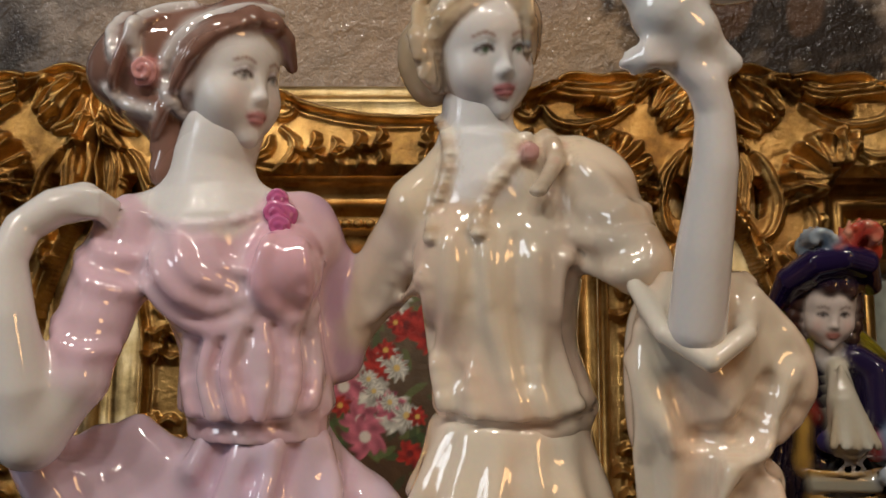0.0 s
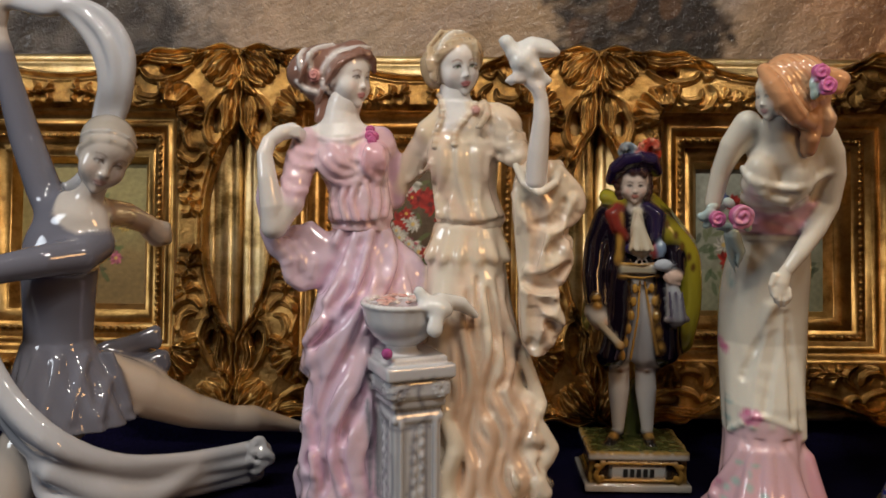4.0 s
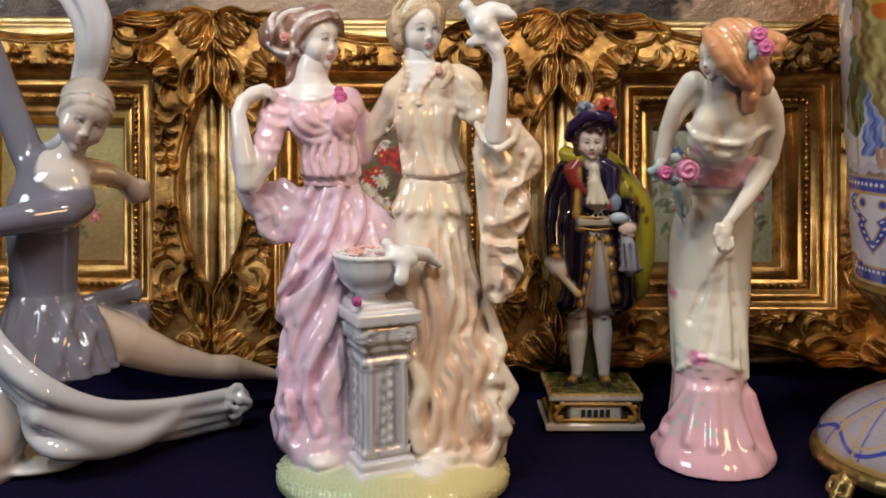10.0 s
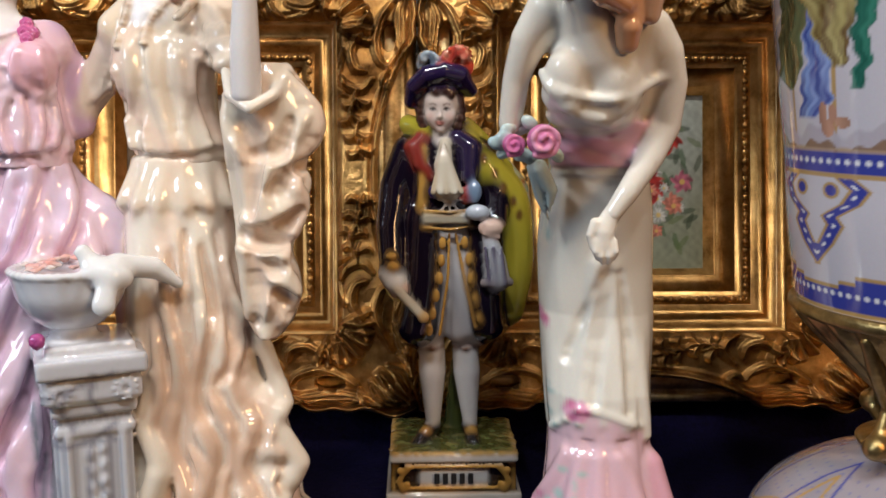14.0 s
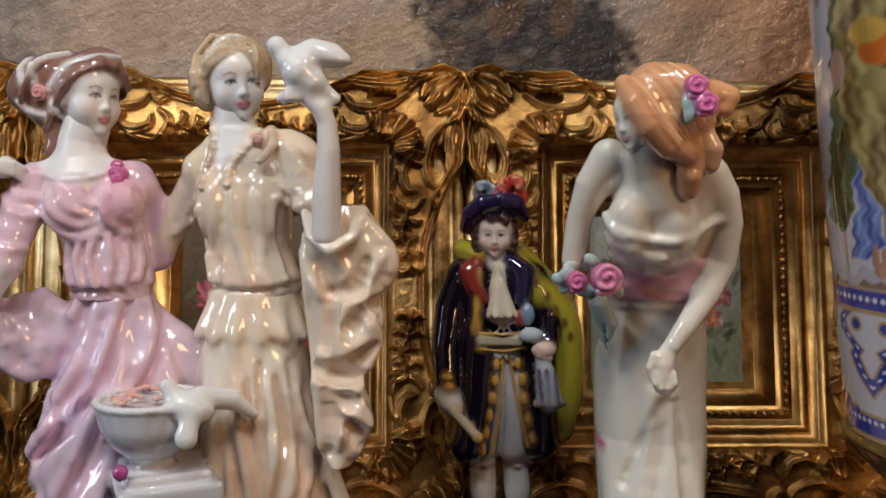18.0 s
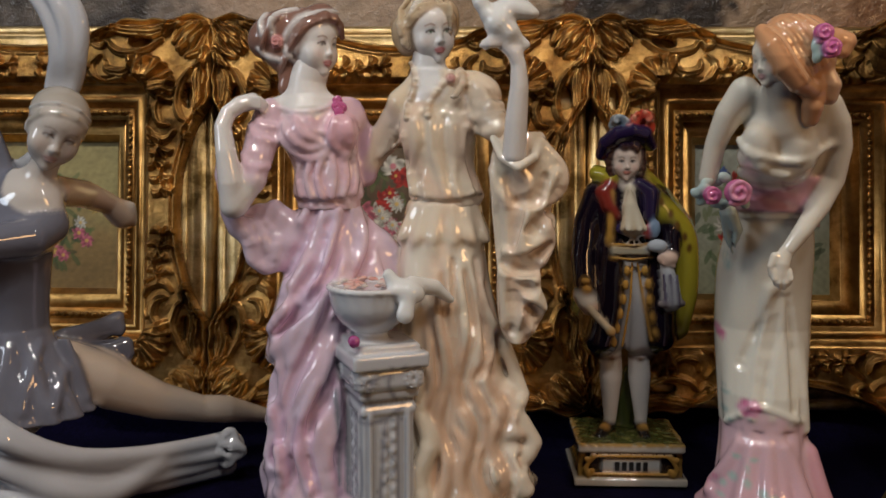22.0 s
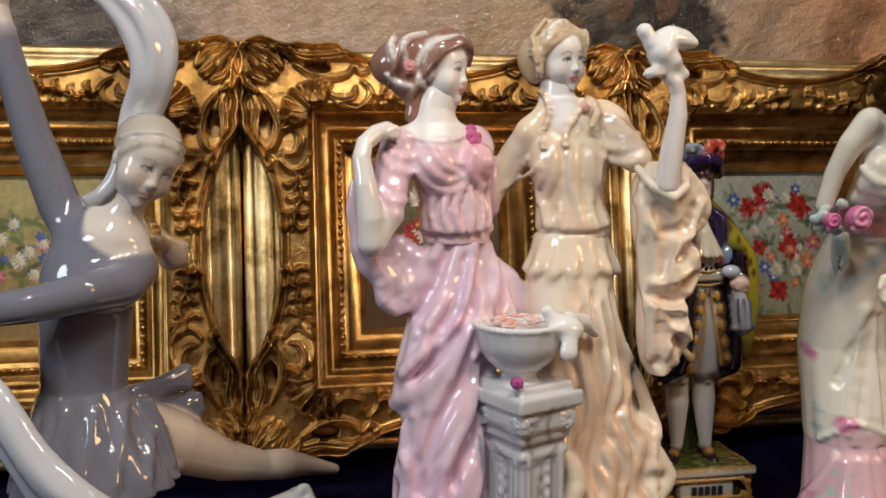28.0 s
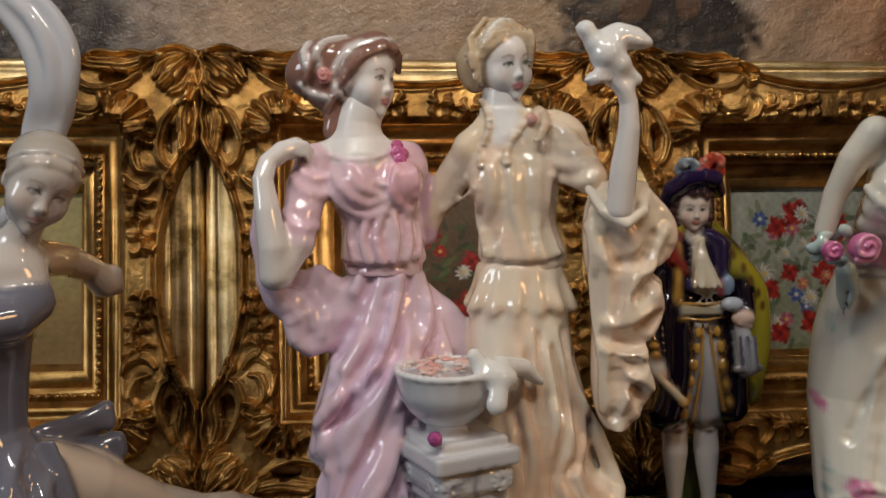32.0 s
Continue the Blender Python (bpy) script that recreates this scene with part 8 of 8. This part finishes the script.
figurine("lady_in_white_figurine", gowned, "porcelain lady in a white gown with a pink sash and roses", [lady.skin("head"), posy.skin("posy"), palm.skin("palm")], matt=(((0.0848, -0.1940, 0.2412), 0.0075),), bent=((0.0320, -0.4923, 0.2142), ((0.0, 0.013), (0.05, 0.011), (0.0765, 0.011), (0.114, 0.018), (0.150, 0.016), (0.185, 0.013), (0.215, 0.006), (0.245, 0.0))))

# ---- vase ----
vase = tagged(new("vase"), "tall white and blue porcelain vase on gilt bronze mounts", "vase")
vase.location = (0.238, -0.165, 0.0)
VWHITE, VBLUE, VGOLD = (0.54, 0.51, 0.55), (0.045, 0.055, 0.30), (0.42, 0.27, 0.10)


def blend(c, w, colour):
    return c + (np.array(colour) - c) * np.clip(w, 0, 1)[:, None]


def vase_paint(a, z):
    c = np.zeros((len(a), 3)) + VWHITE
    edge = 0.0006
    inside = lambda v: v / edge + 0.5
    band = lambda lo, hi: np.minimum(inside(z - lo), inside(hi - z))
    motif = np.pi / 2.5
    d = ((a - radians(193) + motif / 2) % motif - motif / 2) * 0.053
    half = np.interp(z, [0.1405, 0.148, 0.155, 0.158, 0.163, 0.168, 0.172], [0.0002, 0.0075, 0.0120, 0.0095, 0.0180, 0.0215, 0.0160])
    w = np.minimum(inside(half - np.abs(d)), band(0.1405, 0.172))
    c = blend(c, np.minimum(inside(half + 0.0014 - np.abs(d)), band(0.1395, 0.1725)), VGOLD)
    c = blend(c, w, VBLUE)
    inner = half - 0.0062
    hollow = np.minimum(inside(inner - np.abs(d)), inside(z - 0.1475))
    c = blend(c, hollow, VWHITE)
    c = blend(c, np.minimum(inside(0.0007 - np.abs(np.abs(d) - inner)), inside(z - 0.1475)), VGOLD)
    curl = np.hypot(np.abs(d) - 0.0075, (z - 0.1675) * 1.2)
    c = blend(c, inside(0.0030 - curl), VBLUE)
    c = blend(c, inside(0.0006 - np.abs(curl - 0.0030)), VGOLD)
    step = np.interp(np.abs(d), [0, 0.010, 0.0102, 0.017, 0.0172, 0.03], [0.1325, 0.1325, 0.1345, 0.1345, 0.137, 0.137])
    c = blend(c, np.minimum(inside(step - z), inside(z - 0.124)), VBLUE)
    c = blend(c, inside(0.0007 - np.abs(z - step)), VGOLD)
    c = blend(c, band(0.1735, 0.1815), VBLUE)
    for zz in (0.1730, 0.1822, 0.1235):
        c = blend(c, inside(0.0008 - np.abs(z - zz)), VGOLD)
    for zz, r in ((0.1778, 0.0010), (0.1300, 0.0010)):
        u = ((a * 0.053) % 0.0036) - 0.0018
        c = blend(c, inside(r - np.hypot(u, z - zz)), (0.72, 0.72, 0.74))
    t = np.abs(np.abs(d) - half + 0.0031)
    c = blend(c, np.minimum(inside(0.0008 - np.hypot(t, ((z + 0.0018) % 0.0036) - 0.0018)), w), (0.72, 0.72, 0.74))
    # loosely painted robed figure and ground, as plain patches
    u = (a - radians(190)) * 0.057
    rock = 0.1835 + 0.0018 * np.sin(260 * u) + 0.0012 * np.sin(610 * u + 1)
    c = blend(c, 0.45 * np.clip((rock + 0.006 - z) / 0.006, 0, 1) * inside(z - 0.182), (0.44, 0.40, 0.44))
    c = blend(c, np.minimum(inside(rock - z), inside(z - 0.1822)), (0.24, 0.15, 0.10))
    ripple = 0.0012 * np.sin(420 * z) + 0.0007 * np.sin(980 * z + 1)

    def cloth(rows, colour, light, slant, count):
        """A painted piece of drapery between two edges; rows of height, one edge, other edge."""
        g = np.array(sorted(rows))
        left, right = np.interp(z, g[:, 0], g[:, 1]) + ripple, np.interp(z, g[:, 0], g[:, 2]) + 0.8 * ripple
        w = np.minimum(np.minimum(inside(u - left), inside(right - u)), band(g[0, 0], g[-1, 0]))
        p = (u - left) / np.maximum(right - left, 0.001)
        f = np.clip(0.45 + 0.38 * np.sin(count * p + slant * z + 1.5 * np.sin(120 * z)) + 0.22 * np.sin(2.7 * count * p - 1.6 * slant * z), 0, 1)[:, None]
        tone = np.array(colour) * (1 - f) + np.array(light) * f
        return c + (tone - c) * np.clip(w, 0, 1)[:, None]

    c = cloth([(0.203, 0.021, 0.025), (0.235, 0.0205, 0.028), (0.300, 0.018, 0.030)], (0.02, 0.10, 0.07), (0.05, 0.20, 0.14), 40, 5)
    c = cloth([(0.2030, -0.0090, -0.0060), (0.2087, -0.0205, -0.0020), (0.2376, -0.0125, 0.0040), (0.2594, -0.0090, 0.0030), (0.300, -0.0080, 0.0060)], (0.035, 0.045, 0.02), (0.13, 0.17, 0.08), 60, 6)
    c = cloth([(0.1930, -0.0046, 0.0046), (0.1997, -0.0030, 0.0126), (0.2120, 0.0005, 0.0125), (0.2306, 0.0020, 0.0090)], (0.05, 0.08, 0.30), (0.26, 0.36, 0.66), 90, 9)
    c = cloth([(0.2105, 0.0120, 0.0172), (0.2200, 0.0070, 0.0200), (0.2388, -0.0020, 0.0216), (0.2540, -0.0050, 0.0208), (0.2640, -0.0058, 0.0195), (0.300, -0.0050, 0.0170)], (0.11, 0.065, 0.02), (0.42, 0.36, 0.14), -110, 9)
    blob = lambda u0, z0, ru, rz: (1 - ((u - u0) / ru) ** 2 - ((z - z0) / rz) ** 2) * 4
    fold = 0.85 + 0.20 * np.sin(430 * u + 150 * z + 2.2 * np.sin(85 * z))
    for u0, z0, ru, rz, colour in ((0.0104, 0.1895, 0.0030, 0.0034, (0.46, 0.24, 0.16)), (0.0085, 0.1940, 0.0020, 0.0050, (0.46, 0.24, 0.16)), (0.0165, 0.1915, 0.0034, 0.0022, (0.50, 0.28, 0.19)), (0.0125, 0.1945, 0.0020, 0.0036, (0.42, 0.22, 0.15)),
                                   (0.0130, 0.2580, 0.0100, 0.0040, (0.36, 0.30, 0.11)), (0.0136, 0.2690, 0.0090, 0.0060, (0.58, 0.14, 0.02)), (0.0090, 0.2760, 0.0080, 0.0050, (0.56, 0.34, 0.06)), (-0.0050, 0.2640, 0.0045, 0.0080, (0.48, 0.30, 0.24)),
                                   (0.006, 0.307, 0.013, 0.010, (0.45, 0.36, 0.10)), (-0.016, 0.310, 0.006, 0.022, (0.55, 0.34, 0.26)), (-0.020, 0.330, 0.010, 0.012, (0.46, 0.10, 0.16))):
        c = c + (np.clip(np.array(colour) * fold[:, None], 0, 1) - c) * np.clip(blob(u0, z0, ru, rz), 0, 1)[:, None]
    for k in range(7):
        uu = (a - radians(190 - 52) - 0.03 * math.sin(k * 2.1)) * 0.057
        rose_w = (1 - (uu / 0.006) ** 2 - ((z - 0.215 - 0.022 * k) / 0.007) ** 2) * 4
        c = blend(c, rose_w, (0.42, 0.06, 0.16) if k % 2 else (0.60, 0.24, 0.30))
        c = blend(c, (1 - ((uu - 0.007) / 0.005) ** 2 - ((z - 0.225 - 0.022 * k) / 0.003) ** 2) * 3, (0.12, 0.22, 0.12))
    return c


v, q, c = lathe(smooth_profile([(0.0500, 0.121), (0.0525, 0.135), (0.0555, 0.155), (0.0580, 0.18), (0.0635, 0.22), (0.0690, 0.27), (0.0740, 0.32), (0.0770, 0.37)], 330), 420, vase_paint)
part("body", raw_mesh("body", v, q, c), PORCELAIN, vase, "white porcelain painted with blue bands and robed figures")


def foot_paint(a, z):
    # Ground darker than the body's white: the foot's shadow is put into it.
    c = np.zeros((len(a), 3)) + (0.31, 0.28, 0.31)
    sector = np.pi / 4
    d = ((a + radians(10) + sector / 2) % sector - sector / 2)
    r = np.interp(z, [0.022, 0.03, 0.042, 0.054, 0.062], [0.057, 0.056, 0.050, 0.036, 0.020])
    u = d * r
    w = np.clip((0.0052 - np.abs(np.abs(u) - 0.010)) / 0.0006 - 7.4, 0, 1)
    c = blend(c, w, VBLUE)
    c = blend(c, (0.0015 - np.abs(z - 0.0335 - 0.004 * np.cos(8 * a))) / 0.0006, VBLUE)
    c = blend(c, (0.0008 - np.abs(z - 0.0375 - 0.004 * np.cos(8 * a))) / 0.0006, VGOLD)
    c = blend(c, (0.0010 - np.abs(np.abs(u) - 0.0135)) / 0.0006, VGOLD)
    dots = np.hypot((u % 0.0036) - 0.0018, (z % 0.0030) - 0.0015)
    c = blend(c, np.minimum((0.0006 - dots) / 0.0004, (z - 0.040) / 0.001), (0.20, 0.20, 0.34))
    return blend(c, (0.0265 - z) / 0.0005, VGOLD)


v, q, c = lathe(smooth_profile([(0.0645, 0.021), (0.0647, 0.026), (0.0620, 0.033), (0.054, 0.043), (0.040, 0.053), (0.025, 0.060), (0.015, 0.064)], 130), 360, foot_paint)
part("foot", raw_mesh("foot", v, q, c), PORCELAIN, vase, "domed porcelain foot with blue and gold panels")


def bronze_part(name, profile, n=60, lobes=0, depth=0.0):
    v, q, c = lathe(smooth_profile(profile, n), 144)
    if lobes:
        a = np.arctan2(v[:, 1], v[:, 0])
        v[:, :2] *= (1 + depth * np.abs(np.sin(lobes * a + 60 * v[:, 2])))[:, None]
    return part(name, raw_mesh(name, v, q), BRONZE, vase)


bronze_part("stem", [(0.016, 0.060), (0.0235, 0.064), (0.0225, 0.067), (0.013, 0.071), (0.012, 0.076), (0.018, 0.081), (0.0165, 0.085)])
bronze_part("cup", [(0.014, 0.083), (0.022, 0.090), (0.034, 0.102), (0.044, 0.113), (0.048, 0.119)], 50, 12, 0.09)
bronze_part("rim", [(0.0470, 0.116), (0.0512, 0.118), (0.0520, 0.1205), (0.0510, 0.1225), (0.0490, 0.1225)], 24, 36, 0.02)
bronze_part("base_ring", [(0.056, 0.012), (0.065, 0.013), (0.0675, 0.017), (0.0665, 0.021), (0.0642, 0.0225)], 30, 48, 0.012)
bronze_part("top_rim", [(0.0765, 0.368), (0.0795, 0.370), (0.0800, 0.376), (0.070, 0.382)], 20, 40, 0.015)
for k in range(4):
    a = radians(20 + 90 * k)
    foot_clay = Clay((-0.014, -0.014, -0.001), (0.014, 0.014, 0.026), 0.0009)
    foot_clay.limb([(-0.006, 0, 0.017), (0.002, 0, 0.012), (0.006, 0, 0.004), (0.000, 0, 0.0022), (-0.003, 0, 0.005)], (0.004, 0.0036, 0.0030, 0.0024, 0.0020), None, 0.002)
    for s in (-1, 1):
        foot_clay.limb([(0.0, 0, 0.016), (0.001, 0.006 * s, 0.013), (0.004, 0.007 * s, 0.008), (0.006, 0.004 * s, 0.007)], (0.003, 0.0025, 0.0020, 0.0016), None, 0.0015)
    if k == 0:
        fv, fq, fc = foot_clay.skin("bracket_foot")
        foot_me = raw_mesh("bracket_foot", fv, fq)
        foot_me.materials.append(BRONZE)
    ob = part("bracket_foot", foot_me, BRONZE, vase)
    ob.matrix_basis = Matrix.Translation((0.0670 * math.cos(a), 0.0670 * math.sin(a), 0)) @ pose(0, 0, 0, 0, 0, math.degrees(a))
for k in range(3):
    a = radians(215 + 120 * k)
    arm = Clay((-0.016, -0.010, 0.050), (0.034, 0.010, 0.122), 0.0011)
    arm.limb([(-0.008, 0, 0.060), (0.010, 0, 0.070), (0.004, 0, 0.085), (0.016, 0, 0.102), (0.024, 0, 0.114)], (0.0030, 0.0034, 0.0026, 0.0032, 0.0022), None, 0.002)
    arm.ball((0.011, 0, 0.071), 0.0050, None, 0.002)
    if k == 0:
        av, aq, ac = arm.skin("scroll_arm")
        arm_me = raw_mesh("scroll_arm", av, aq)
        arm_me.materials.append(BRONZE)
    ob = part("scroll_arm", arm_me, BRONZE, vase)
    ob.matrix_basis = Matrix.Translation((0.024 * math.cos(a), 0.024 * math.sin(a), 0)) @ pose(0, 0, 0, 0, 0, math.degrees(a))
